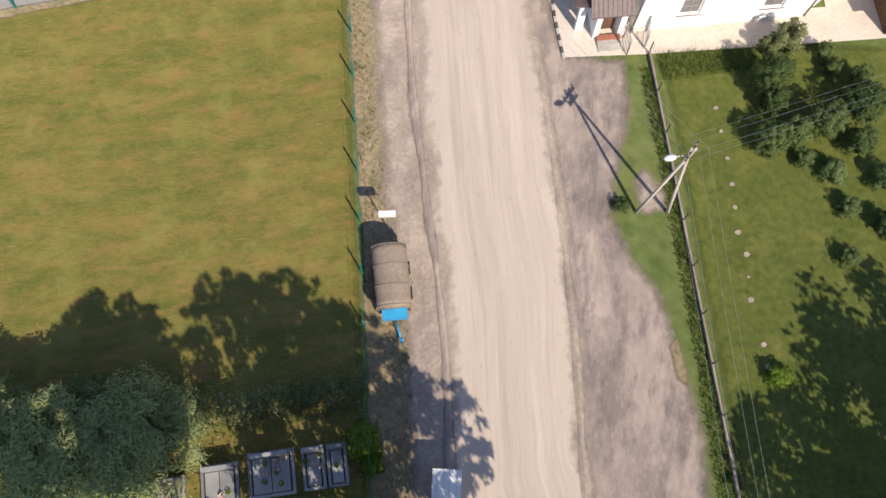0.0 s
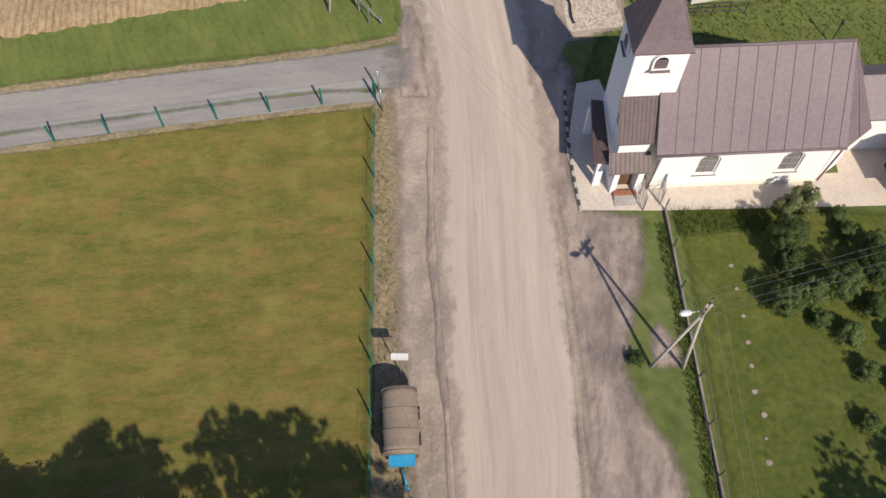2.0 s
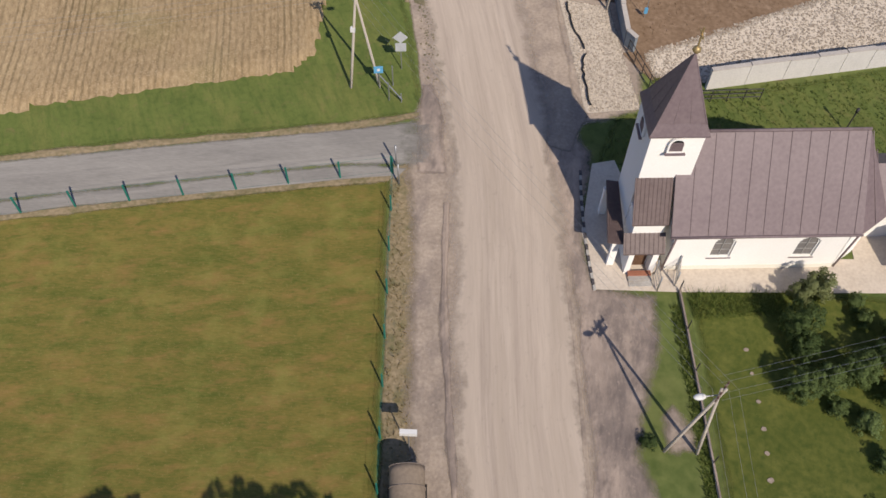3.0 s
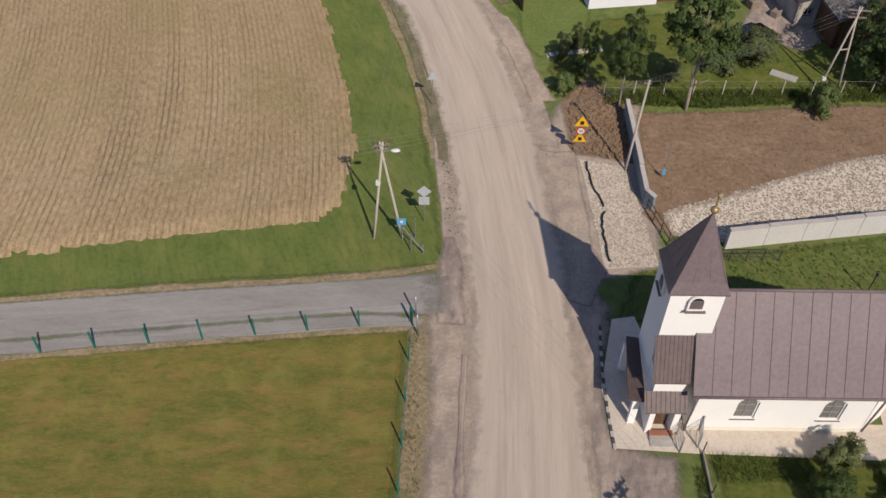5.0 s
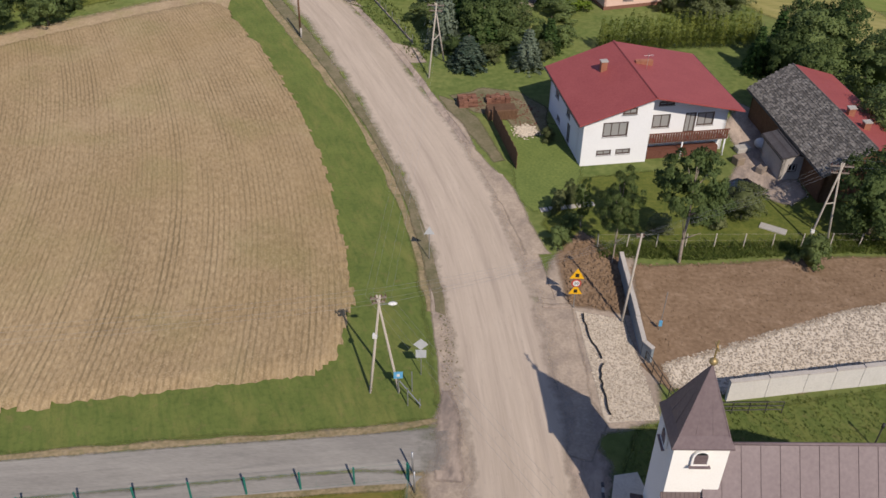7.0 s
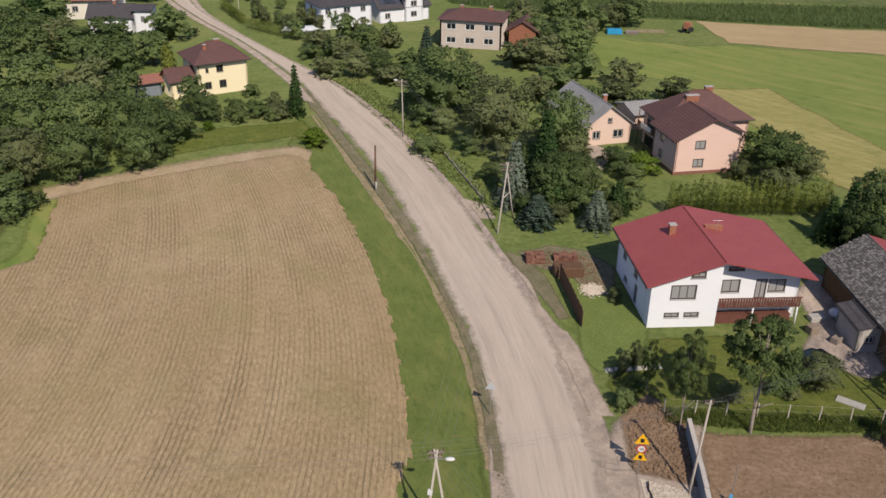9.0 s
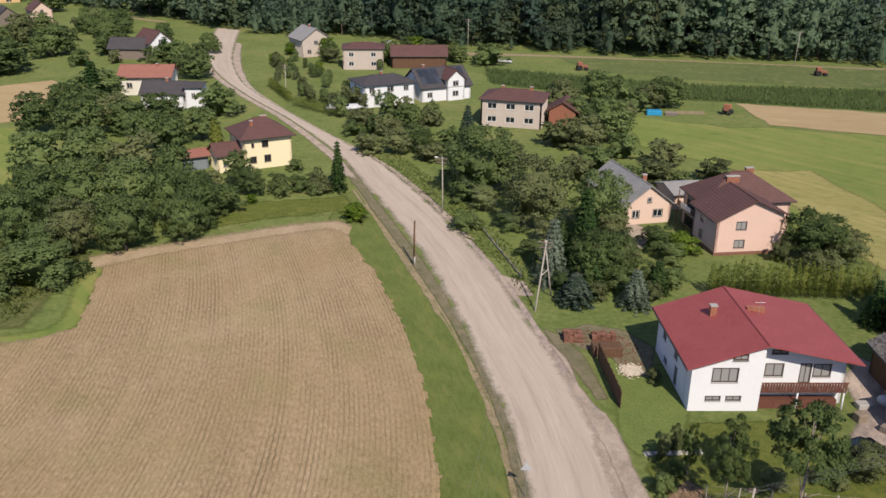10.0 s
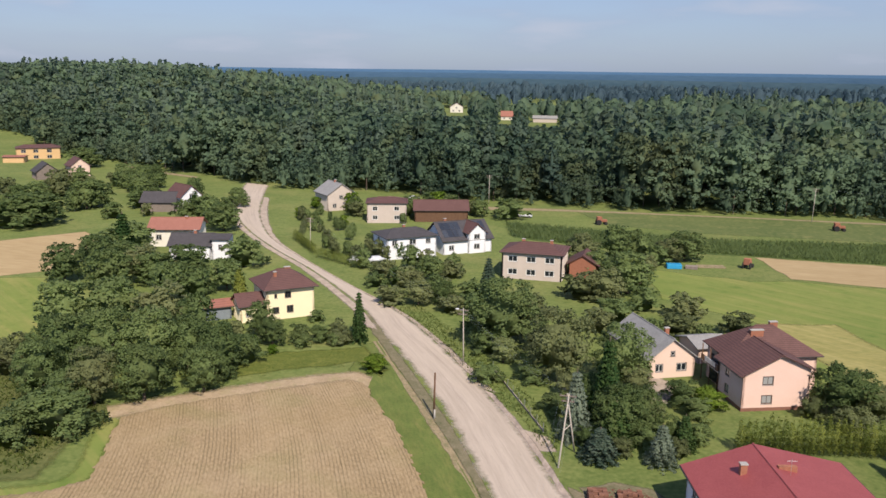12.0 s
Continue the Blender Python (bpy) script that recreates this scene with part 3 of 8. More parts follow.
def strip(name, left, right, z, material, label, cols=12, crown=0.06, bumps=0.02, category="road", step=1.0, ragged=0.0, soft=0.12, fade=0):
    """A road surface between two edge lines, with a crown and worn ruts; UV runs across and along in metres."""
    L, R = curve_points(left, 0.5), curve_points(right, 0.5)
    n = int(max(len(L), len(R)) * 0.5 / step)
    verts, faces, uvs, edge = [], [], [], []
    along = 0.0
    last = None
    cuts = [0.0, soft] + [soft + (1 - 2 * soft) * (k + 1) / cols for k in range(cols)] + [1.0]
    m = len(cuts)
    for i in range(n + 1):
        a = L[min(len(L) - 1, round(i / n * (len(L) - 1)))]
        b = R[min(len(R) - 1, round(i / n * (len(R) - 1)))]
        mid = (a + b) / 2
        if last is not None:
            along += (mid - last).length
        last = mid
        w = (b - a).length
        for k, s in enumerate(cuts):
            p = a.lerp(b, s)
            if k in (0, m - 1) and ragged:
                p = p + (a - b).normalized() * (1 if k == 0 else -1) * ragged * (0.5 + noise.noise(p * 0.35))
            h = z + crown * (1 - (2 * s - 1) ** 2) + bumps * noise.noise(Vector((s * 9, along * 0.05, 3.0)))
            verts.append((p.x, p.y, z - 0.015 if k in (0, m - 1) else h))
            uvs.append((s * w, along))
            edge.append(0.0 if k in (0, m - 1) else min(1.0, i / fade) if fade else 1.0)
    for i in range(n):
        for k in range(m - 1):
            v = i * m + k
            faces.append((v, v + 1, v + m + 1, v + m))
    me = bpy.data.meshes.new(name)
    me.from_pydata(verts, [], faces)
    uv = me.uv_layers.new(name="UVMap")
    for l in me.loops:
        uv.data[l.index].uv = uvs[l.vertex_index]
    at = me.attributes.new("edge", "FLOAT", "POINT")
    at.data.foreach_set("value", edge)
    for p in me.polygons:
        p.use_smooth = True
    me.materials.append(M[material + "_soft"])
    return tagged(new(name, me), label, category, kind="structure")


def inside(x, y, poly):
    c = False
    for i in range(len(poly)):
        (x1, y1), (x2, y2) = poly[i], poly[i - 1]
        if (y1 > y) != (y2 > y) and x < (x2 - x1) * (y - y1) / (y2 - y1) + x1:
            c = not c
    return c


def tufts(name, areas, material, per_m2, height, label, wide=0.03, seed=1, category="grass"):
    """Loose blades scattered over areas, one object."""
    rng = np.random.default_rng(seed)
    allv = []
    for poly in areas:
        P = np.array(poly)
        lo, hi = P.min(0), P.max(0)
        n = int((hi - lo).prod() * per_m2)
        q = rng.uniform(lo, hi, (n, 2))
        keep = np.array([inside(x, y, poly) for x, y in q]) if n else np.zeros(0, bool)
        q = q[keep]
        n = len(q)
        lean = rng.uniform(0, math.tau, n)
        az = lean + math.pi / 2
        h = height * rng.uniform(0.4, 1.2, n)
        w = wide * rng.uniform(0.6, 1.6, n)
        base = np.c_[q, np.zeros(n)]
        s = np.c_[np.cos(az), np.sin(az), np.zeros(n)] * w[:, None]
        tip = base + np.c_[np.cos(lean) * h * 0.8, np.sin(lean) * h * 0.8, h * 0.75]
        allv.append(np.stack([base + s, base - s, tip], 1).reshape(-1, 3))
    v = np.concatenate(allv)
    me = bpy.data.meshes.new(name)
    me.from_pydata(v.tolist(), [], np.arange(len(v)).reshape(-1, 3).tolist())
    me.polygons.foreach_set("use_smooth", np.ones(len(v) // 3, bool))
    turned = rng.normal(size=(len(v) // 3, 3)) * 0.25 + np.array([0, 0, 1.0])
    me.normals_split_custom_set_from_vertices(np.repeat(turned / np.linalg.norm(turned, axis=1)[:, None], 3, axis=0).tolist())
    me.materials.append(M[material])
    return tagged(new(name, me), label, category, kind="stuff")


# ---- ground, roads and fields ----
def land(x, y):
    """Height of the land: flat round the village, a wooded rise far to the west."""
    r = math.hypot(x, y)
    az = math.degrees(math.atan2(-x, y))
    a = min(1.0, max(0.0, (az - 14) / 22))
    b = min(1.0, max(0.0, (r - 400) / 420))
    far = min(1.0, max(0.0, (1900 - r) / 600))
    return (24 * a * a * (3 - 2 * a) * b * b * (3 - 2 * b)) * far


def make_ground():
    rings = [0, 30, 60, 100, 150, 200, 260, 320, 400, 450, 500, 560, 620, 700, 800, 900, 1050, 1200, 1400, 1700, 2100, 2600, 3200, 4000, 4900]
    seg = 144
    v, f = [(0, 0, 0)], []
    for r in rings[1:]:
        for k in range(seg):
            a = k * math.tau / seg
            x, y = r * math.cos(a), r * math.sin(a)
            v.append((x, y, land(x, y)))
    for k in range(seg):
        f.append((0, 1 + k, 1 + (k + 1) % seg))
    for i in range(len(rings) - 2):
        for k in range(seg):
            a, b = 1 + i * seg + k, 1 + i * seg + (k + 1) % seg
            f.append((a, a + seg, b + seg, b))
    me = bpy.data.meshes.new("ground")
    me.from_pydata(v, [], f)
    me.materials.append(M["ground"])
    tagged(new("ground", me), "green grassland reaching to the horizon", "ground", kind="structure")


make_ground()

ROAD_L = [(22, -21), (12, -14.5), (5.8, -8.5), (2.4, -3.5), (0.8, 0.5), (0.7, 2.2), (0.5, 9.8), (-0.3, 17.3), (-1.2, 29.5), (-2.0, 35.2), (-3.2, 41.1), (-4.8, 48.5), (-7.7, 59.0), (-12.4, 71.1), (-22.8, 92.7), (-30.5, 106.6), (-45.5, 129.4), (-55, 144.0), (-74, 166.5), (-92, 185.0), (-110, 206), (-125, 228), (-143, 263), (-155, 290)]
ROAD_R = [(26, -16.5), (17, -11), (11.6, -6.2), (8.6, -2.5), (7.2, 0.5), (7.0, 2.2), (6.9, 9.8), (6.4, 19.0), (5.3, 29.5), (4.6, 35.5), (3.3, 43.5), (1.9, 51.0), (-1.0, 61.5), (-5.0, 72.5), (-15.4, 94.0), (-23.6, 108.3), (-35.1, 126.0), (-47.8, 142.5), (-66.5, 161.5), (-84.0, 180.0), (-99.5, 198), (-117, 227), (-132, 259), (-144, 287)]
strip("road", ROAD_L, ROAD_R, 0.05, "gravel", "pale beige gravel village road with wheel tracks", cols=24, ragged=1.0, soft=0.15)
patch("pavement", [(-1.4, -7), (-1.7, 7), (-2.1, 11.3), (-3.0, 17.3), (-4.2, 29.4), (-4.8, 33.0), (-4.7, 37.6), (-3.9, 41), (-1.8, 41), (0.4, 29), (1.6, 17), (2.2, 8), (2.6, -5)], 0.02, "shoulder", "greyish dirt shoulder with tyre tracks", "shoulder", 0.35, soft=1.1)
patch("pavement", [(7.4, -2.5), (12.0, -5.5), (12.9, 2.2), (12.8, 7), (11.9, 11), (10.3, 13.9), (9.2, 16.4), (10.1, 19.9), (10.9, 22), (10.8, 25.4), (7.4, 26.2), (7.0, 30), (7.6, 35.5), (6.2, 38), (5.1, 45), (2.5, 51), (1.0, 50), (4, 28), (5, 10)], 0.02, "layby", "dark patchy gravel lay-by beside the road", "gravel", 0.4, soft=1.0)
patch("ground", [(-140, 2), (-3.2, 2), (-3.6, 11), (-4.2, 19), (-5.3, 32.9), (-8.3, 32.2), (-30, 27.6), (-140, 1.5)], 0.012, "lawn", "mown lawn with dry yellowish bands", "lawn", 0.1)
patch("ground", [(-3.0, -2), (0.4, -2), (0.3, 7), (-0.2, 11.3), (-1.3, 17.3), (-3.0, 29.4), (-4.2, 34.0), (-5.5, 33.4), (-4.8, 24), (-4.1, 16), (-3.5, 8)], 0.016, "dry", "dry weedy verge along the fence", "verge", 0.2, soft=0.3)
strip("road", [(-2.4, 38.0), (-8.8, 36.3), (-19, 34.2), (-30.8, 31.6), (-60, 25.0), (-140, 6)], [(-2.2, 33.4), (-8.3, 33.3), (-18, 31.2), (-29.3, 28.6), (-60, 21.6), (-140, 2)], 0.03, "asphalt", "narrow grey asphalt side road", cols=8, crown=0.04, bumps=0.005, fade=4)
strip("trim", [(-4.0, 38.3), (-8.8, 36.75), (-19, 34.65), (-30.8, 32.0), (-60, 25.4)], [(-4.0, 37.7), (-8.8, 36.2), (-19, 34.1), (-30.8, 31.5), (-60, 24.9)], 0.022, "dry", "dry grass edge of the asphalt road", cols=3, crown=0.0, bumps=0.02, category="verge", ragged=0.3, soft=0.3)
strip("trim", [(-4.4, 33.5), (-8.3, 33.4), (-18, 31.3), (-29.3, 28.7), (-60, 21.7)], [(-5.0, 32.6), (-8.3, 32.0), (-18, 29.9), (-29.3, 27.3), (-60, 20.4)], 0.024, "asphalt", "worn grey asphalt edge along the fence", cols=3, crown=0.0, bumps=0.02, category="verge", ragged=0.25, soft=0.25)
strip("trim", [(-5.2, 32.9), (-8.3, 32.3), (-18, 30.2), (-29.3, 27.6), (-60, 20.7)], [(-5.4, 32.4), (-8.3, 31.8), (-18, 29.7), (-29.3, 27.1), (-60, 20.2)], 0.03, "dry", "dry grass line under the fence", cols=3, crown=0.0, bumps=0.02, category="verge", ragged=0.3, soft=0.3)
patch("ground", [(-3.6, 37.9), (-4.2, 41), (-5.6, 48), (-8.5, 59), (-13.2, 71), (-23.7, 93), (-31.5, 107), (-43, 125), (-46, 122), (-44.0, 110.2), (-32, 91.2), (-24.6, 77), (-19, 65), (-15.4, 54), (-14.0, 49), (-14.2, 43.4), (-16, 42), (-24, 40), (-33, 37), (-75, 27), (-75, 22.0), (-31, 31.9), (-19, 34.5), (-9, 36.6)], 0.010, "verge", "lush green verge between field and road", "verge", 0.3)
strip("trim", [(-5.9, 48.5), (-6.6, 51), (-10.3, 62.4), (-16.2, 75.5), (-26.5, 93.7), (-44.8, 123.6)], [(-5.4, 48.5), (-6.1, 51.2), (-9.7, 62.6), (-15.5, 75.8), (-25.8, 94.1), (-44.0, 124.0)], 0.02, "dry", "bare dry footpath line along the ditch", cols=4, crown=0.0, bumps=0.05, category="path", ragged=0.5)
patch("ground", [(-4.1, 40), (-2.6, 40.2), (-3.9, 48), (-5.3, 53), (-6.2, 52), (-5.4, 47)], 0.034, "shoulder", "raised soil beside the road ditch", "soil", 0.25, soft=0.3)
strip("trim", [(0.7, 0.5), (0.55, 2.2), (0.2, 9.8), (-0.7, 17.3), (-1.5, 24), (-1.9, 31)], [(1.0, 0.5), (0.85, 2.2), (0.5, 9.8), (-0.4, 17.3), (-1.2, 24), (-1.6, 31)], 0.05, "layby", "low dark ridge of scraped gravel", cols=3, crown=0.07, bumps=0.08, category="gravel", step=0.5, ragged=0.25, soft=0.3)
strip("trim", [(6.9, 0.5), (6.75, 2.2), (6.6, 9.8), (6.1, 19.0), (5.3, 27)], [(7.3, 0.5), (7.1, 2.2), (6.95, 9.8), (6.4, 19.0), (5.6, 27)], 0.05, "shoulder", "low ridge of scraped gravel", cols=3, crown=0.03, bumps=0.08, category="gravel", step=0.5, ragged=0.5, soft=0.3)
strip("ground", [(-5.4, 48.5), (-6.1, 51.2), (-9.7, 62.6), (-15.5, 75.8), (-25.8, 94.1), (-44.0, 124.0), (-52, 137)], [(-4.3, 48.0), (-5.0, 51.0), (-8.3, 61.5), (-13.2, 73.0), (-24.0, 94.1), (-42.5, 124.8), (-50, 138)], 0.03, "ditch", "rough weedy roadside ditch", cols=6, crown=0.04, bumps=0.06, category="ditch", ragged=0.4, soft=0.2)
patch("pavement", [(3.0, 44), (1.6, 50.5), (4.7, 50.6), (5.7, 44), (6.1, 40.8), (7.1, 38.8), (5.8, 35.5), (4.2, 36)], 0.026, "shoulder", "pale dirt apron between road and channel", "dirt", 0.2, soft=0.4)
strip("trim", [(-23.6, 108.3), (-35.1, 126.0), (-47.8, 142.5), (-66.5, 161.5), (-84.0, 180.0), (-99.5, 198), (-117, 227), (-132, 259)], [(-21.6, 107.3), (-33.0, 124.8), (-45.6, 141.0), (-64.6, 159.8), (-81.8, 178.2), (-97.0, 196.6), (-114, 226), (-129.5, 258)], 0.03, "shoulder", "bare trodden bank along the road", cols=4, crown=0.1, bumps=0.1, category="verge", step=1.5, ragged=0.8, soft=0.25)
strip("trim", [(-48.5, 130.5), (-57.5, 143.6), (-76, 166), (-94, 184.5), (-112, 205.5), (-127, 227.5), (-145, 262.5)], [(-46.0, 129.6), (-55.4, 143.8), (-74.3, 166.3), (-92.3, 184.8), (-110.3, 205.8), (-125.3, 227.8), (-143.3, 262.8)], 0.03, "shoulder", "bare trodden bank along the road", cols=4, crown=0.08, bumps=0.1, category="verge", step=1.5, ragged=0.7, soft=0.25)
strip("trim", [(-6.0, 74.2), (-15.2, 93.6), (-23.4, 108.0)], [(-4.9, 73.6), (-13.9, 92.8), (-21.8, 107.0)], 0.03, "layby", "grey gravelly edge of the road", cols=4, crown=0.03, bumps=0.06, category="verge", ragged=0.6, soft=0.25)
strip("pavement", [(-3.7, 69.2), (-2.2, 65.5), (-0.6, 61.6), (1.2, 56.3)], [(-1.3, 68.3), (0.3, 64.0), (1.4, 60.2), (2.9, 56.6)], 0.05, "shoulder", "broken concrete strip beside the road", cols=4, crown=0.02, bumps=0.05, category="pavement", step=0.6, ragged=0.5, soft=0.12)
patch("ground", [(2.5, 36), (6.6, 37.6), (10.3, 39.2), (11.2, 44.6), (9.8, 58), (4.2, 60.5), (1.8, 52)], 0.008, "shoulder", "trodden dirt round the stone channel", "dirt", 0.3)
patch("ground", [(9.2, 44.8), (17.4, 47.6), (30, 53.2), (46, 59.5), (46, 50.5), (30, 47.6), (19.8, 43.2), (11.2, 42.2)], 0.009, "soil", "bare soil under the stone bank", "soil", 0.2, soft=0.3)
patch("ground", [(11.5, 7.8), (11.4, 9.4), (12.0, 10.0), (12.4, 8.6), (12.2, 7.4)], 0.036, "dry", "patch of dry yellow grass", "grass", 0.2, soft=0.35)
patch("ground", [(10.3, 16.3), (10.2, 18.6), (11.2, 19.2), (12.0, 18.0), (12.1, 16.5)], 0.03, "shoulder", "bare reddish soil round the pole feet", "soil", 0.5, soft=0.9)
patch("ground", [(-3.9, 33.0), (-4.3, 37.8), (-4.2, 40.6), (-3.3, 40.8), (-2.3, 38.2), (-1.9, 33.0)], 0.048, "layby", "dark scraped gravel at the road junction", "gravel", 0.2, soft=0.6)
patch("ground", [(-62, 98), (-52, 107), (-44, 113), (-38, 108), (-38, 112), (-45, 121), (-56, 115), (-66, 101)], 0.02, "garden", "bright green grass strip before the yellow house", "grass", 0.6, soft=1.2)
# Gardens, yards
patch("ground", [(12.2, 27.2), (12.8, 18), (13.4, 11), (13.8, 6), (14.3, -12), (70, -12), (70, 30), (24.6, 26.6)], 0.012, "garden", "green garden lawn with a stepping stone path", "lawn", 0.05)
patch("ground", [(7.3, 34.6), (8.5, 38.8), (10.4, 39.4), (11.3, 42.8), (14.8, 41.5), (31, 46), (70, 50), (70, 36), (24, 35)], 0.012, "verge", "green grass behind the chapel", "lawn", 0.2)
patch("ground", [(9.1, 56.2), (15.3, 57.0), (26.9, 59.5), (36, 60), (40, 56), (30, 53.0), (25.1, 51.0), (17.4, 47.0), (11.4, 43.8), (9.4, 45.0)], 0.016, "soil", "bare brown soil of a cleared plot", "soil", 0.2)
patch("ground", [(4.2, 50.3), (9.0, 49.6), (8.9, 57), (5.5, 60.5), (3.2, 57)], 0.012, "soil", "bare brown soil beside the road", "soil", 0.3)
patch("ground", [(10.6, 44.9), (17.4, 48.4), (25.1, 52.4), (30, 54.2), (45, 58), (45, 51), (30, 48.0), (25.6, 45.0), (19.8, 43.6), (14.8, 42.2), (11.3, 42.6)], 0.020, "rubble", "rubble stone bank behind the white wall", "stone bank", 0.2)
patch("ground", [(4.8, 49.9), (8.5, 49.4), (10.4, 39.5), (6.6, 38.8), (6.0, 43)], 0.022, "rubble", "pale crushed stone channel beside the road", "stone bed", 0.15, soft=0.3)
patch("ground", [(-0.8, 69.5), (-0.3, 64.5), (1.6, 62.3), (5.5, 64.8), (6.2, 70.4), (3.8, 79), (-2.6, 79)], 0.018, "freshlawn", "mown front lawn of the white house", "lawn", 0.1)
patch("ground", [(4, 57), (30, 60.5), (30, 68), (12, 71), (6, 69), (2.0, 61)], 0.010, "garden", "shrubby garden grass", "lawn", 0.2)
patch("pavement", [(18.5, 69), (24, 66), (26, 68), (24.5, 84), (22.5, 86), (20.0, 80.5), (20.6, 74)], 0.02, "layby", "cluttered grey yard paving", "yard", 0.3)
patch("pavement", [(-9.4, 83.4), (-5.4, 77.4), (-4.2, 72.6), (-1.6, 68.4), (-0.6, 64.0), (1.2, 61.4), (1.9, 57.5), (3.6, 51), (1.6, 51), (-2, 62), (-7, 74.4), (-10.4, 82.4)], 0.018, "shoulder", "broken concrete strip beside the road", "pavement", 0.3, soft=0.35)
patch("ground", [(-9.2, 83.8), (-6.4, 82.4), (-4.2, 78.6), (-2.6, 74.4), (-1.2, 70.6), (-2.4, 70.2), (-4.6, 74.4), (-6.8, 78.4)], 0.024, "ditch", "trodden weedy soil before the plank fence", "soil", 0.35, soft=0.5)
patch("pavement", [(-17.5, 97.5), (-12.8, 95.5), (-11.2, 91.5), (-14.5, 91)], 0.018, "shoulder", "worn concrete driveway entrance", "driveway", 0.2, soft=0.4)
patch("pavement", [(-4, 112), (0.5, 110), (2.5, 117), (-1.8, 121)], 0.02, "shoulder", "pale gravel yard before the bungalow", "yard", 0.3)
# Far fields
patch("ground", [(-46, 238), (-18, 233), (8, 230), (52, 237), (140, 243), (140, 214), (46.3, 211), (7, 211), (-18, 209.5), (-41, 217)], 0.03, "corn", "tall green corn field", "corn field", 0.8, 4)
patch("ground", [(17.5, 211), (24, 189.5), (41.6, 187.5), (140, 184), (140, 213), (47, 210)], 0.04, "stubble", "pale tan stubble field", "field", 0.8, 4)
patch("ground", [(-6, 190), (15, 186), (23, 188), (140, 183), (140, 120), (28, 113), (21, 122), (16, 152), (-2, 165)], 0.02, "meadow", "yellow-green hay meadow", "meadow", 1.0, 4)
patch("ground", [(14, 153), (27.7, 156.5), (39.8, 127.7), (50, 103), (36, 103), (28.5, 111.5), (25.4, 122), (21.5, 136)], 0.03, "hay", "mown pale hay meadow behind the peach house", "meadow", 0.8, 4, soft=1.5)
patch("ground", [(-31, 267), (-18, 243), (8, 238), (140, 246), (140, 275), (58, 272), (16, 268)], 0.02, "pasture", "green meadow before the wood", "meadow", 1.0, 4)
strip("path", [(-95, 277), (-63.4, 268), (-55.5, 265), (-33.3, 267.5), (17, 270.5), (58, 273), (140, 278)], [(-91, 271), (-63.4, 260), (-55.5, 258), (-33.3, 263.0), (17, 268.5), (58, 270), (140, 274)], 0.04, "dry", "pale dirt track along the wood", cols=6, crown=0.0, category="track", step=3)
patch("ground", [(-158.8, 172), (-147, 188), (-138, 183), (-124.7, 148.4), (-131, 141), (-230, 150), (-230, 190)], 0.03, "stubble", "pale tan stubble field", "field", 1.0, 4)
patch("ground", [(-131, 140), (-122, 144), (-94, 109), (-101, 105), (-200, 90), (-230, 148)], 0.02, "meadow", "bright green pasture", "meadow", 1.0, 4)
patch("ground", [(-104, 106), (-92, 113), (-76, 96), (-66, 88), (-64.2, 77.4), (-62, 69.5), (-79, 60), (-92, 40), (-120, 60)], 0.018, "fallow", "rough fallow grass beside the grain field", "grass", 0.8, 3, soft=2.0)
strip("path", [(-67.0, 88.0), (-63.2, 78.6), (-59.8, 71.2), (-62.2, 67.8), (-74, 62.5)], [(-63.2, 85.4), (-59.8, 78.0), (-56.6, 71.0), (-59.2, 66.4), (-72, 59.5)], 0.03, "meadow", "dry trodden edge of the grain field", cols=5, crown=0.0, category="path", ragged=0.6, soft=0.4)
strip("path", [(-68.0, 88.8), (-61.8, 94.6), (-52, 103.4), (-43.0, 109.8), (-39.4, 108.6)], [(-64.4, 84.6), (-58.6, 90.0), (-50.0, 98.4), (-42.6, 104.8), (-38.4, 103.4)], 0.036, "headland", "trampled pale brown headland of the grain field", cols=6, crown=0.02, category="field", ragged=0.7, soft=0.4)
strip("path", [(-228, 324), (-203, 310), (-180, 300)], [(-226, 319), (-203, 305.5), (-180, 296)], 0.05, "dry", "pale dirt track before the wood", cols=4, crown=0.0, category="track", step=3)

# Ripe grain field: an uneven standing crop with drill rows
FIELD = [(-12.8, 40.8), (-11.5, 42.5), (-11.4, 49), (-12.9, 54.0), (-17, 66.0), (-22.2, 77.6), (-29.9, 91.6), (-39.2, 105.3), (-42.6, 106.6), (-51, 99.8), (-60.0, 91.6), (-64.0, 86.2), (-60.6, 78.4), (-57.2, 70.8), (-59.4, 67.6), (-66, 63.8), (-78, 58), (-90, 40), (-90, 18.5), (-75, 24.5), (-32.4, 35.0), (-22.2, 38.2)]


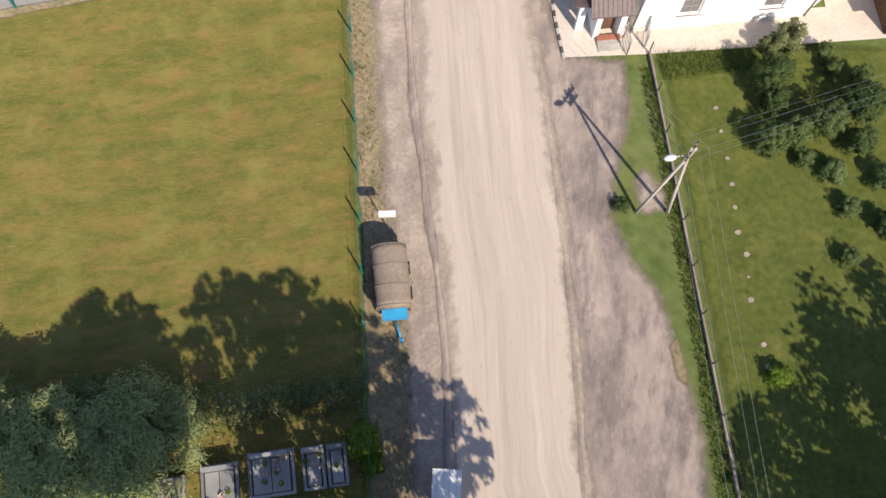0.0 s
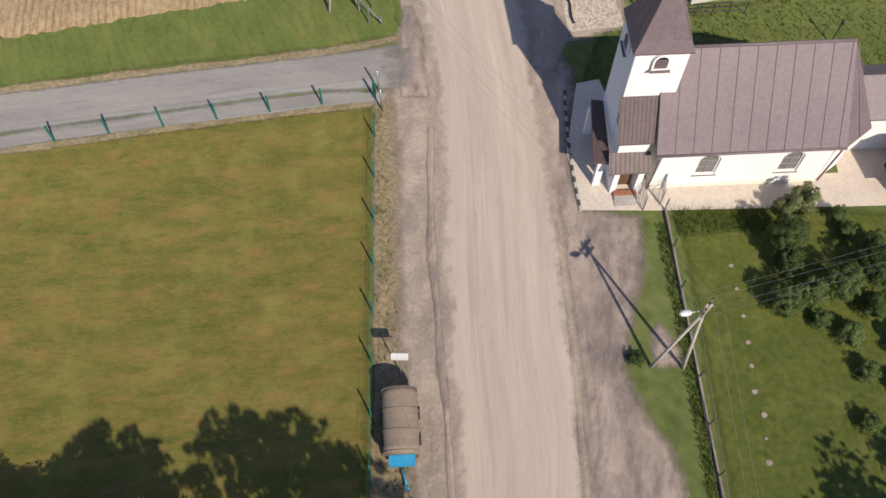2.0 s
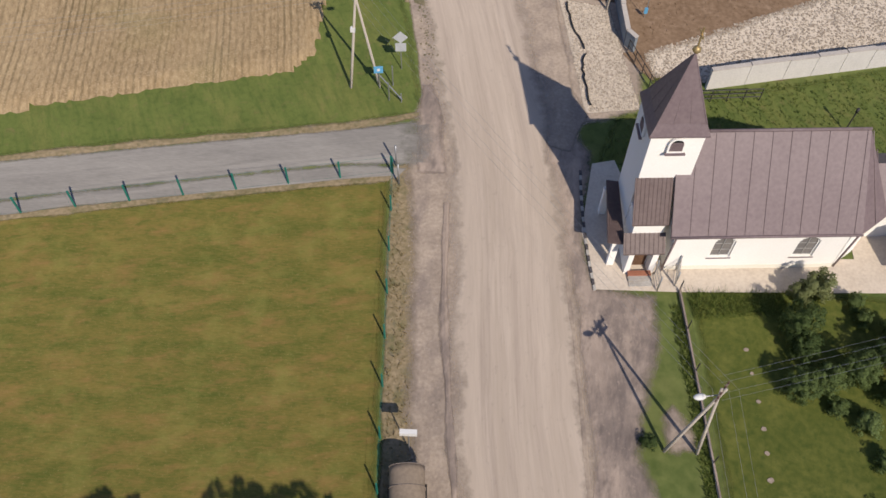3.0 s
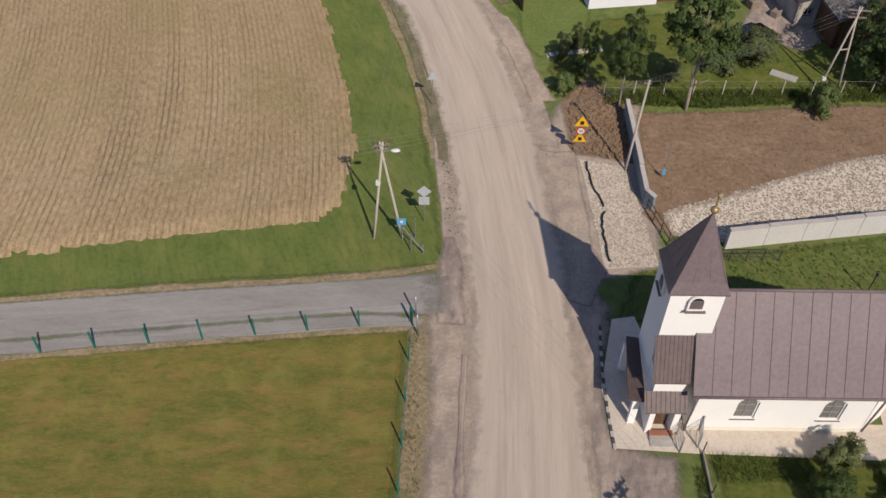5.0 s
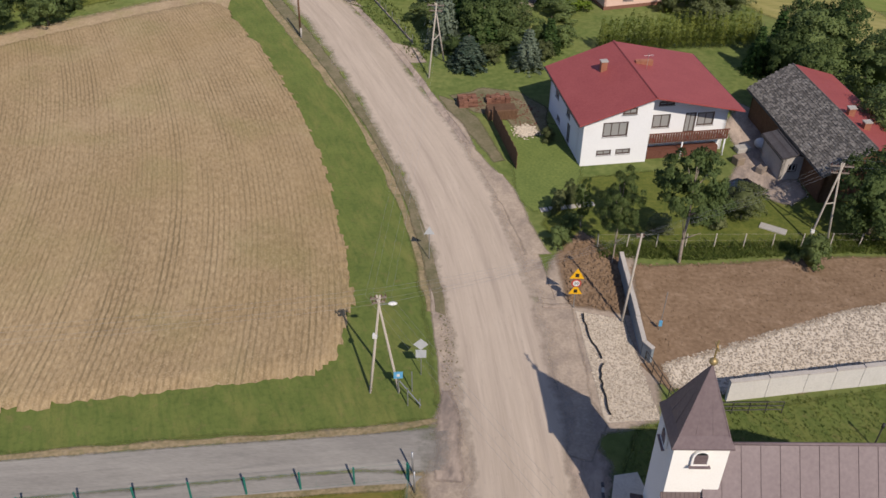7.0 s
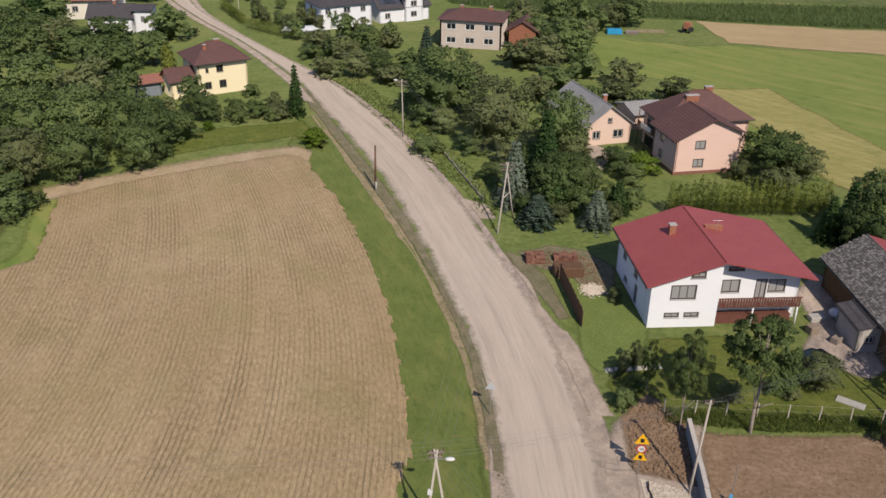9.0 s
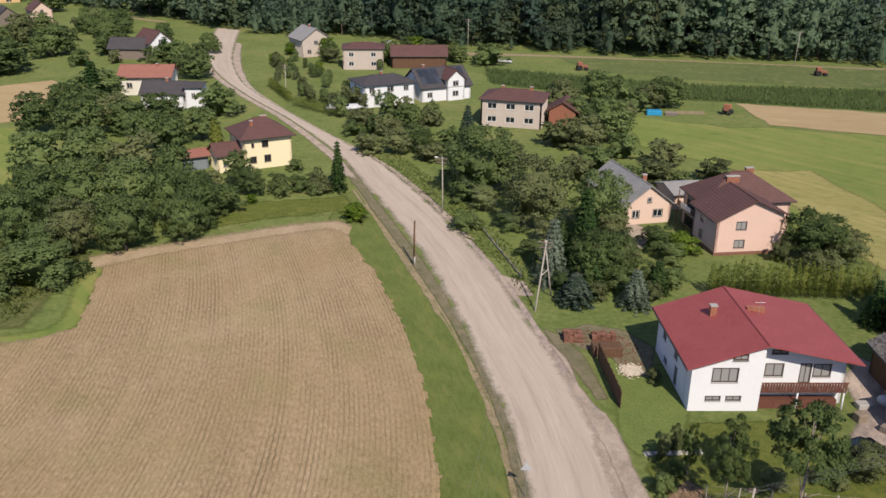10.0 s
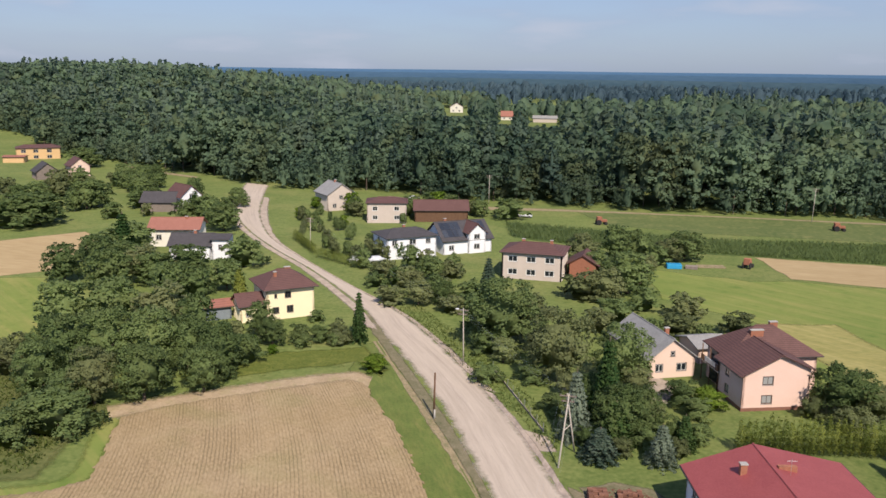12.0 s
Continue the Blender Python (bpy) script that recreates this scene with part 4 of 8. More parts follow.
def make_grain():
    bend = np.polyfit((30, 40, 50, 58, 66, 77.6, 91.6, 105.3, 115), (-9.6, -10.6, -12.2, -14.4, -17.4, -22.4, -30.0, -39.2, -46.0), 3)
    lo, hi = (-82.0, 16.0), (4.0, 134.0)
    du, dv = 0.3, 0.4
    nu, nv = int((hi[0] - lo[0]) / du) + 1, int((hi[1] - lo[1]) / dv) + 1
    ok = np.zeros((nu + 3, nv + 3), bool)
    for j in range(nv + 1):
        for i in range(nu + 1):
            u = lo[0] + i * du
            y = lo[1] + j * dv + 0.27 * u
            e = 0.3 * noise.noise(Vector((u * 0.4, y * 0.4, 5))) + random.uniform(-0.15, 0.15)
            ok[i, j] = 15 < y < 111 and inside(np.polyval(bend, y) + u + e, y + e, FIELD)
    depth = ok.astype(int)
    core = ok
    for k in range(3):
        core = core & np.roll(core, 1, 0) & np.roll(core, -1, 0) & np.roll(core, 1, 1) & np.roll(core, -1, 1)
        depth += core
    level = (0.0, 0.03, 0.17, 0.3, 0.38)
    verts, idx, uvs = [], {}, []
    for i, j in zip(*np.nonzero(ok)):
        u, v = lo[0] + i * du + random.uniform(-0.1, 0.1), lo[1] + j * dv + random.uniform(-0.15, 0.15)
        v += 0.27 * u
        q = Vector((np.polyval(bend, v) + u, v))
        h = level[depth[i, j]]
        if depth[i, j] > 1:
            h += 0.07 * noise.noise(Vector((u * 0.3, v * 0.12, 7))) + 0.06 * noise.noise(Vector((u * 1.1, v * 0.05, 1))) + random.uniform(-0.03, 0.03)
        idx[i, j] = len(verts)
        verts.append((q.x, q.y, h))
        uvs.append((u * 0.86, v * 1.15))
    faces = []
    for (i, j), a in idx.items():
        if (i + 1, j) in idx and (i, j + 1) in idx and (i + 1, j + 1) in idx:
            faces.append((a, idx[i + 1, j], idx[i + 1, j + 1], idx[i, j + 1]))
    me = bpy.data.meshes.new("grain_field")
    me.from_pydata(verts, [], faces)
    uv = me.uv_layers.new(name="UVMap")
    for l in me.loops:
        uv.data[l.index].uv = uvs[l.vertex_index]
    me.polygons.foreach_set("use_smooth", np.ones(len(faces), bool))
    me.materials.append(M["crop"])
    tagged(new("grain_field", me), "ripe golden grain field with drill rows", "grain field", kind="stuff")


make_grain()


# ---- trees ----
def lattice(seg, rings, rng, cone, wide, low, high, lump):
    """A lumpy closed crown as vertices and quads: rings from the bottom to the top."""
    v, f = [], []
    for j in range(rings):
        u = j / (rings - 1)
        prof = (1.04 - u) ** 0.85 * min(1, 0.35 + u * 6) if cone else math.sqrt(max(0.0, 1 - ((u - 0.4) / 0.62) ** 2))
        for i in range(seg):
            a = (i + 0.5 * (j % 2)) * math.tau / seg
            r = max(0.006, wide * prof * (1 + lump * rng.uniform(-1, 1)))
            v.append((r * math.cos(a), r * math.sin(a), low + (high - low) * (u + rng.uniform(-0.4, 0.4) * lump / rings)))
    for j in range(rings - 1):
        for i in range(seg):
            f.append((j * seg + i, j * seg + (i + 1) % seg, (j + 1) * seg + (i + 1) % seg, (j + 1) * seg + i))
    return np.array(v), np.array(f)


def leaf_mesh(name, centres, radii, count, size, seed, material, squash=1.0, droop=0.0, core=None, narrow=0.55):
    """A crown: leaf sprays on the shells of many clumps."""
    rng = np.random.default_rng(seed)
    c, r = np.array(centres), np.array(radii)
    w = r ** 2
    pick = rng.choice(len(c), count, p=w / w.sum())
    d = rng.normal(size=(count, 3))
    d /= np.linalg.norm(d, axis=1)[:, None]
    d[:, 2] = np.where(d[:, 2] < -0.45, -d[:, 2], d[:, 2])
    p = c[pick] + d * (r[pick] * rng.uniform(0.5, 1.15, count))[:, None] * np.array([1, 1, squash])
    mid = c.mean(0)
    away = p - mid
    away /= np.linalg.norm(away, axis=1)[:, None] + 1e-6
    soft = d * 0.6 + away * 0.7 + np.array([0, 0, 0.25])
    soft /= np.linalg.norm(soft, axis=1)[:, None] + 1e-6
    nrm = soft * 0.55 + rng.normal(size=(count, 3)) * 0.5
    nrm *= np.sign((nrm * soft).sum(1))[:, None] / (np.linalg.norm(nrm, axis=1)[:, None] + 1e-6)
    soft = np.repeat(soft, 4, axis=0)
    a = np.cross(nrm, rng.normal(size=(count, 3)))
    a /= np.linalg.norm(a, axis=1)[:, None]
    b = np.cross(nrm, a)
    b[:, 2] -= droop
    s = (size * rng.uniform(0.6, 1.35, count))[:, None]
    v = np.stack([p - a * s, p - b * s * narrow, p + a * s, p + b * s * narrow], 1).reshape(-1, 3)
    me = bpy.data.meshes.new(name)
    faces = np.arange(len(v)).reshape(-1, 4)
    if core:
        cv, cf = lattice(14, 10, np.random.default_rng(seed + 9), False, *core, 0.34)
        faces = np.concatenate([faces, cf + len(v)])
        v = np.concatenate([v, cv])
        cn = cv - mid
        soft = np.concatenate([soft, cn / (np.linalg.norm(cn, axis=1)[:, None] + 1e-6)])
    me.from_pydata(v.tolist(), [], faces.tolist())
    me.polygons.foreach_set("use_smooth", np.ones(len(faces), bool))
    me.normals_split_custom_set_from_vertices(soft.tolist())
    me.materials.append(M[material])
    return me


def trunk_mesh(bm, h, r, limbs, reach, seed):
    rng = random.Random(seed)
    p = Vector((0, 0, 0))
    q = p
    for k in range(4):
        n = p + Vector((rng.uniform(-0.12, 0.12) * reach * 0.4, rng.uniform(-0.12, 0.12) * reach * 0.4, h / 4))
        tube(bm, p, n, r * (1 - k * 0.2), r * (1 - (k + 1) * 0.2), 7)
        if k:
            for j in range(limbs):
                a = rng.uniform(0, math.tau)
                e = p + Vector((math.cos(a) * reach * rng.uniform(0.5, 0.9), math.sin(a) * reach * rng.uniform(0.5, 0.9), h * rng.uniform(0.1, 0.32)))
                tube(bm, p, e, r * 0.42, r * 0.1, 5)
        p = n


def tree_template(name, kind, seed, label, leaves, leaf_mat, bark="bark", leaf=0.03, count=2600, narrow=0.55):
    """A tree of height 1 and crown radius about 0.45, to be scaled."""
    rng = random.Random(seed)
    top = thing(name, pose(0, 0, -200), label, "bush" if kind == "bush" else "tree")
    bm = bmesh.new()
    cs, rs = [], []
    if kind == "broad":
        trunk_mesh(bm, 0.62, 0.026, 3, 0.30, seed)
        for k in range(120):
            a, u = rng.uniform(0, math.tau), rng.random()
            z = 0.13 + 0.78 * u
            prof = math.sqrt(max(0.05, 1 - ((u - 0.42) / 0.62) ** 2))
            rr = 0.40 * prof * rng.random() ** 0.4
            cs.append((rr * math.cos(a), rr * math.sin(a), z))
            rs.append(rng.uniform(0.045, 0.095))
        squash = 0.95
    elif kind in ("dense", "airy"):
        trunk_mesh(bm, 0.85, 0.016, 4, 0.22, seed)
        for k in range(260 if kind == "dense" else 150):
            a, u = rng.uniform(0, math.tau), rng.random()
            rr = 0.42 * math.sqrt(max(0.02, 1 - (1.9 * u - 0.95) ** 2)) * rng.random() ** (0.5 if kind == "dense" else 0.35)
            cs.append((rr * math.cos(a), rr * math.sin(a), 0.78 + 0.19 * u if kind == "dense" else 0.62 + 0.34 * u))
            rs.append(rng.uniform(0.03, 0.075))
        squash = 0.22
    elif kind == "pine":
        trunk_mesh(bm, 0.9, 0.014, 3, 0.2, seed)
        for k in range(70):
            a, u = rng.uniform(0, math.tau), rng.random()
            rr = 0.43 * math.sin(math.pi * (0.12 + 0.72 * (1 - u))) ** 0.8 * rng.random() ** 0.45
            cs.append((rr * math.cos(a), rr * math.sin(a), 0.42 + 0.54 * u))
            rs.append(rng.uniform(0.04, 0.08))
        squash = 0.55
    elif kind == "tall":
        trunk_mesh(bm, 0.85, 0.02, 3, 0.22, seed)
        for k in range(95):
            a, u = rng.uniform(0, math.tau), rng.random()
            rr = 0.40 * math.sin(math.pi * (0.2 + 0.7 * u)) ** 0.75 * rng.random() ** 0.4
            cs.append((rr * math.cos(a), rr * math.sin(a), 0.47 + 0.46 * u))
            rs.append(rng.uniform(0.03, 0.075))
        squash = 0.7
    elif kind == "bush":
        trunk_mesh(bm, 0.4, 0.02, 3, 0.3, seed)
        for k in range(40):
            a, u = rng.uniform(0, math.tau), rng.random()
            rr = 0.42 * math.sqrt(rng.random()) * (1 - 0.45 * u)
            cs.append((rr * math.cos(a), rr * math.sin(a), 0.12 + 0.7 * u))
            rs.append(rng.uniform(0.07, 0.14))
        squash = 0.85
    elif kind == "spruce":
        tube(bm, (0, 0, 0), (0, 0, 0.97), 0.02, 0.004, 7)
        for k in range(15):
            z = 0.1 + 0.85 * k / 15
            reach = 0.27 * (1 - z) ** 1.1 + 0.008
            for j in range(8):
                a = j * math.tau / 8 + k * 0.7 + rng.uniform(-0.2, 0.2)
                for s in (0.4, 0.75, 1.0):
                    rr = reach * s * rng.uniform(0.85, 1.1)
                    cs.append((rr * math.cos(a), rr * math.sin(a), z - 0.10 * s * reach / 0.24))
                    rs.append(0.028 + 0.03 * (1 - z) * (1.2 - s * 0.6))
        squash = 0.5
    elif kind == "column":
        tube(bm, (0, 0, 0), (0, 0, 0.8), 0.015, 0.004, 7)
        for k in range(30):
            z = 0.05 + 0.9 * k / 30
            a = rng.uniform(0, math.tau)
            rr = 0.075 * math.sin(math.pi * (0.15 + 0.8 * z)) * rng.random()
            cs.append((rr * math.cos(a), rr * math.sin(a), z))
            rs.append(0.03 + 0.085 * math.sin(math.pi * (0.12 + 0.86 * z)))
        squash = 1.3
    part("trunk", bm, bark, top, smooth=True)
    crown = new("crown", leaf_mesh("crown", cs, rs, count, leaf, seed, leaf_mat, squash, narrow=narrow, core={"broad": (0.19, 0.24, 0.76), "bush": (0.19, 0.08, 0.58)}.get(kind)))
    crown.parent = top
    return top


def plant(template, x, y, height, radius, base=0.45, label="", group="", z=0.0):
    s = radius / base * (1.18 if base == 0.45 and radius > 1.6 else 1.0)
    if math.hypot(x, y) > 132:
        template = FAR.get(template.name, template)
    rot = (x * 37.1 + y * 17.7) % 360
    ob = copy_thing(template, Matrix.Translation((x, y, z)) @ Matrix.Rotation(radians(rot), 4, "Z") @ Matrix.Diagonal((s, s, height, 1)))
    return tagged(ob, label, group=group)


broad_a = tree_template("broadleaf_tree", "broad", 3, "leafy green broadleaf garden tree", 1, "leaf", count=7000, leaf=0.0185)
broad_b = tree_template("broadleaf_tree", "broad", 8, "leafy green broadleaf garden tree", 1, "leaf", count=7000, leaf=0.0185)
broad_o = tree_template("broadleaf_tree", "broad", 12, "olive-green broadleaf tree with brownish foliage", 1, "leaf_olive", count=7000, leaf=0.0185)
broad_p = tree_template("willow_tree", "broad", 15, "pale grey-green willow with narrow leaves", 1, "leaf_pale", count=15000, leaf=0.0185, narrow=0.24)
tall_a = tree_template("tall_tree", "tall", 17, "tall airy tree with pale trunks in the front garden", 1, "leaf_deep", "palebark", count=12000, leaf=0.0145)
pine_a = tree_template("pine_tree", "pine", 19, "tall thin-trunked pine with an open crown", 1, "needle_mid", "palebark", count=9000, leaf=0.0185, narrow=0.3)
dense_a = tree_template("tall_tree", "dense", 51, "tall dense tree beside the cemetery", 1, "leaf", count=15000, leaf=0.015)
airy_a = tree_template("tall_tree", "airy", 53, "tall airy tree beside the cemetery", 1, "leaf", count=7000, leaf=0.016)
airy_b = tree_template("tall_tree", "airy", 57, "tall airy tree beside the cemetery", 1, "leaf", count=7000, leaf=0.016)
bush_g = tree_template("bush", "bush", 21, "dense green rounded garden bush", 1, "leaf", count=4200, leaf=0.027)
bush_o = tree_template("bush", "bush", 22, "loose olive green garden shrub", 1, "leaf_olive", count=4200, leaf=0.027)
bush_y = tree_template("bush", "bush", 23, "bright yellow-green garden shrub", 1, "leaf_bright", count=2800, leaf=0.031)
bush_d = tree_template("bush", "bush", 25, "dense dark green garden bush", 1, "leaf_deep", count=3600, leaf=0.026)
broad_d = tree_template("garden_shrub", "broad", 27, "tall dark green garden shrub", 1, "leaf_deep", count=6000, leaf=0.02)
spruce_g = tree_template("spruce_tree", "spruce", 31, "dark green spruce with drooping boughs", 1, "needle", count=5200, leaf=0.022)
spruce_b = tree_template("spruce_tree", "spruce", 33, "bushy blue-grey garden spruce", 1, "blue_needle", count=5200, leaf=0.022)
thuja_c = tree_template("thuja_tree", "column", 41, "slim green columnar thuja", 1, "thuja", count=1600, leaf=0.03)

FAR = {}
for t, kind, seed, mat, n, leaf in ((broad_a, "broad", 3, "leaf", 2400, 0.033), (broad_b, "broad", 8, "leaf", 2400, 0.033), (broad_o, "broad", 12, "leaf_olive", 2400, 0.033), (bush_g, "bush", 21, "leaf", 1000, 0.05), (bush_o, "bush", 22, "leaf_olive", 1000, 0.05), (bush_y, "bush", 23, "leaf_bright", 1000, 0.05)):
    FAR[t.name] = tree_template(t.name.split(".")[0], kind, seed, t["label"] if "label" in t else "leafy green garden growth", 1, mat, count=n, leaf=leaf)

def grow(rows, group):
    for x, y, h, r, tpl in rows:
        plant(tpl, x, y, max(h, 1.4 * r), r, 0.24 if tpl in (spruce_g, spruce_b) else 0.45, group=group)


grow([
    (-62.5, 120.3, 6.2, 2.2, broad_b), (-58.8, 116.9, 4.6, 2.2, broad_a), (-55.2, 119.2, 3.6, 1.8, bush_g), (-52.6, 121.0, 3.4, 1.9, bush_d), (-54.0, 117.4, 2.6, 1.4, bush_g), (-50.4, 122.8, 3.6, 1.6, broad_o), (-61.6, 115.0, 2.2, 1.5, bush_y), (-65.8, 118.6, 3.4, 1.5, bush_o), (-49.8, 119.8, 2.4, 1.2, bush_g), (-57.0, 113.4, 1.6, 1.0, bush_y),
    (-48.9, 120.8, 2.6, 1.9, bush_o), (-46.7, 122.5, 8.8, 1.45, spruce_g), (-40.0, 110.7, 2, 1.9, bush_y), (-60.8, 111.3, 3.4, 2.2, bush_g),
    (-57.7, 131.3, 2.2, 1.6, bush_g),
], "shrubs round the yellow house")
grow([
    (-115.4, 141.0, 8, 3.9, broad_b), (-114.8, 150.6, 8, 3.8, broad_a), (-117.8, 163.6, 11, 3.5, spruce_g), (-103.9, 139.2, 8, 4.2, broad_b),
    (-101.1, 145.9, 8, 3.8, broad_o), (-88.1, 135.3, 7.5, 3.2, broad_a), (-92.1, 111.9, 9.5, 4.5, broad_a), (-85.1, 115.0, 9.5, 4.4, broad_b),
    (-76.3, 114.7, 9.5, 4.6, broad_o), (-69.4, 112.9, 8.5, 3.2, broad_a), (-79.3, 94.8, 9.5, 3.9, broad_b), (-75.2, 98.7, 10, 4.2, broad_a),
    (-69.2, 101.0, 9.5, 4.2, broad_b), (-65.0, 103.2, 8, 3.3, broad_a), (-59.8, 102.6, 8, 3.4, broad_b), (-59.0, 108.4, 5, 2.5, bush_g),
    (-64.2, 91.4, 8, 3.5, broad_a), (-69.5, 88.5, 8, 3.2, broad_o), (-58.6, 96.2, 6.5, 2.8, broad_b), (-68.3, 79.8, 6, 4.4, bush_g),
    (-87.1, 95.0, 6, 3.7, bush_o), (-70.7, 75.3, 5, 3.0, bush_g), (-71.7, 87.0, 6, 2.8, bush_g), (-77.7, 88.4, 8, 3.2, broad_b),
    (-58.0, 101.3, 2.6, 1.4, bush_g), 
], "grove beside the grain field")
for i, (x, y, r) in enumerate([(-119.0, 167.6, 5.2), (-94.6, 151.3, 4.3), (-89.2, 164.7, 4.0), (-89.9, 137.8, 3.3), (-82.3, 145.1, 3.1), (-121.0, 160.2, 4.5), (-165.7, 192.4, 7.5), (-171.6, 223.6, 5.9), (-128.8, 215.9, 4.1), (-114.3, 201.2, 4.3), (-240.7, 311.6, 6.7), (-168.0, 186.8, 6.6), (-109.5, 151.9, 3.7), (-98.1, 144.8, 3.5), (-85.0, 139.4, 2.7)]):
    plant((broad_b, broad_a, bush_g)[i % 3], x, y, 4.8 + r * 0.55, r * 1.1, group="village trees west of the road")
grow([
    (-24.4, 126.2, 11.5, 5.8, broad_a), (-14.3, 114.2, 11, 4.5, broad_o), (-5.7, 115.3, 9, 3.8, broad_b), (-6.8, 102.9, 11, 2.4, spruce_g),
    (-9.8, 95.6, 9, 2.1, spruce_b), (-5.2, 95.8, 5.5, 2.7, spruce_g), (-6.5, 90.9, 4, 2.4, spruce_b), (0.1, 91.5, 5, 1.9, spruce_b),
    (2.5, 96.3, 4.5, 1.5, spruce_g), (2.1, 110.7, 3.6, 2.3, bush_g), (5.4, 109.6, 3.2, 2.3, bush_y), (-1.0, 103.9, 3, 1.6, bush_o),
    (4.0, 106.2, 3, 1.9, bush_g), (21.6, 112.6, 7.0, 4.0, broad_d), (17.6, 110.4, 3.4, 1.6, bush_o), (25.6, 112.0, 5.0, 2.6, broad_o), (22.1, 106.8, 3.2, 2.6, bush_o),
    (10.9, 145.6, 4, 3.0, bush_o), (2.5, 152.1, 5, 3.3, bush_o), (1.4, 141.4, 4, 3.2, bush_o), (5.6, 140.4, 3, 1.7, bush_g),
    (-9.3, 145.3, 4, 3.6, bush_g), (-11.5, 139.7, 4, 3.0, bush_o), (-3.1, 138.9, 3.5, 2.6, bush_g), (-16.1, 159.7, 6, 4.0, bush_o),
    (-8.3, 167.0, 8.5, 4.9, broad_b), (-4.7, 155.2, 5, 2.8, bush_g), (-11.8, 159.2, 7, 3.4, broad_o), (-33.2, 154.8, 8.5, 2.1, spruce_b),
    (-36.2, 153.5, 4, 2.5, bush_g), (-23.7, 110.8, 2.2, 2.1, bush_g), (-23.1, 119.6, 4, 2.0, broad_p), (2.4, 201.7, 7, 4.5, broad_b),
    (-13.0, 196.9, 8.5, 3.5, broad_b), (-19.6, 190.5, 7.5, 3.8, broad_o), (-46.6, 243.9, 7, 4.6, bush_g), (-57.5, 165.7, 4, 2.9, bush_o),
    (-51.3, 159.5, 4, 3.1, bush_o), (-48.1, 166.5, 5.0, 2.6, broad_b), (-43.9, 168.6, 4, 2.5, bush_o), (-49.4, 145.5, 4, 2.9, bush_o),
    (-44.3, 146.3, 5.2, 2.6, broad_o), (-56.3, 157.0, 3, 2.2, bush_g), (-40.2, 148.5, 4.6, 2.3, broad_d), (-33.8, 145.4, 4, 2.4, bush_g),
    (-37.2, 143.3, 3.4, 2.6, bush_o), (-21.0, 132.5, 8, 3.6, broad_o), (-29.9, 133.8, 4, 2.8, bush_g), (-25.8, 123.5, 4, 2.6, bush_g),
    (-17.9, 112.7, 3, 2.0, bush_g), (-13.1, 103.0, 3, 1.9, bush_g), (-3.6, 112.8, 4.5, 2.2, bush_o),
    (-5.0, 97.2, 7.0, 3.0, broad_d), (-2.6, 99.6, 6.0, 2.6, broad_b), (-1.6, 95.8, 3.4, 1.8, bush_g), (2.0, 94.0, 2.6, 1.4, bush_o), (4.2, 98.6, 2.8, 1.6, bush_g), (-8.6, 93.6, 3.0, 1.5, bush_d), (-3.0, 104.5, 4.0, 2.0, bush_g), (-9.0, 105.5, 5.0, 2.4, broad_d), (-12.0, 108.5, 4.0, 2.0, bush_o), (-1.0, 100.6, 2.8, 1.5, bush_d), (-4.2, 93.0, 2.4, 1.4, bush_o), (1.0, 97.6, 4.0, 1.5, bush_d),
], "garden trees east of the road")
for x, y, h, r, tpl in [(-132.6, 218, 8, 2.6, spruce_g), (-73.4, 134, 7.5, 1.0, thuja_c)]:
    plant(tpl, x, y, h, r, 0.24 if tpl is not thuja_c else 0.13)
grow([
    (13.2, 56.8, 10.6, 2.8, tall_a), (7.9, 56.0, 8.6, 1.7, pine_a), (3.6, 57.8, 2.2, 1.0, bush_g), (15.4, 62.6, 1.6, 0.9, bush_g), (17.0, 61.9, 1.5, 0.8, bush_o),
    (19.2, 63.8, 3.6, 1.7, broad_o), (4.6, 60.4, 2.0, 0.9, bush_d), (29.4, 62.6, 8.4, 3.3, broad_d), (31.0, 93, 8, 3.2, broad_a), (23.5, 57.5, 3.4, 1.3, bush_g), (36, 60, 8, 3.6, broad_b),
    (34, 75, 8, 3.6, broad_a), (37, 88, 8, 3.6, broad_b), (25.4, 93.5, 6.0, 1.5, spruce_g), (27.6, 95.0, 7.4, 1.7, spruce_g), (30.4, 97.5, 8.0, 2.4, broad_d), (28.6, 91.4, 6.4, 2.6, broad_d), (33.6, 95.0, 9.0, 3.4, broad_d), (30.6, 88.0, 6.6, 2.4, broad_d),
    (5.3, 58.6, 6.2, 0.7, pine_a), (8.6, 62.2, 4.6, 0.5, spruce_g), (12.0, 60.8, 2.0, 1.2, bush_o), (2.6, 75.2, 1.6, 0.9, bush_o),
], "trees round the white house")
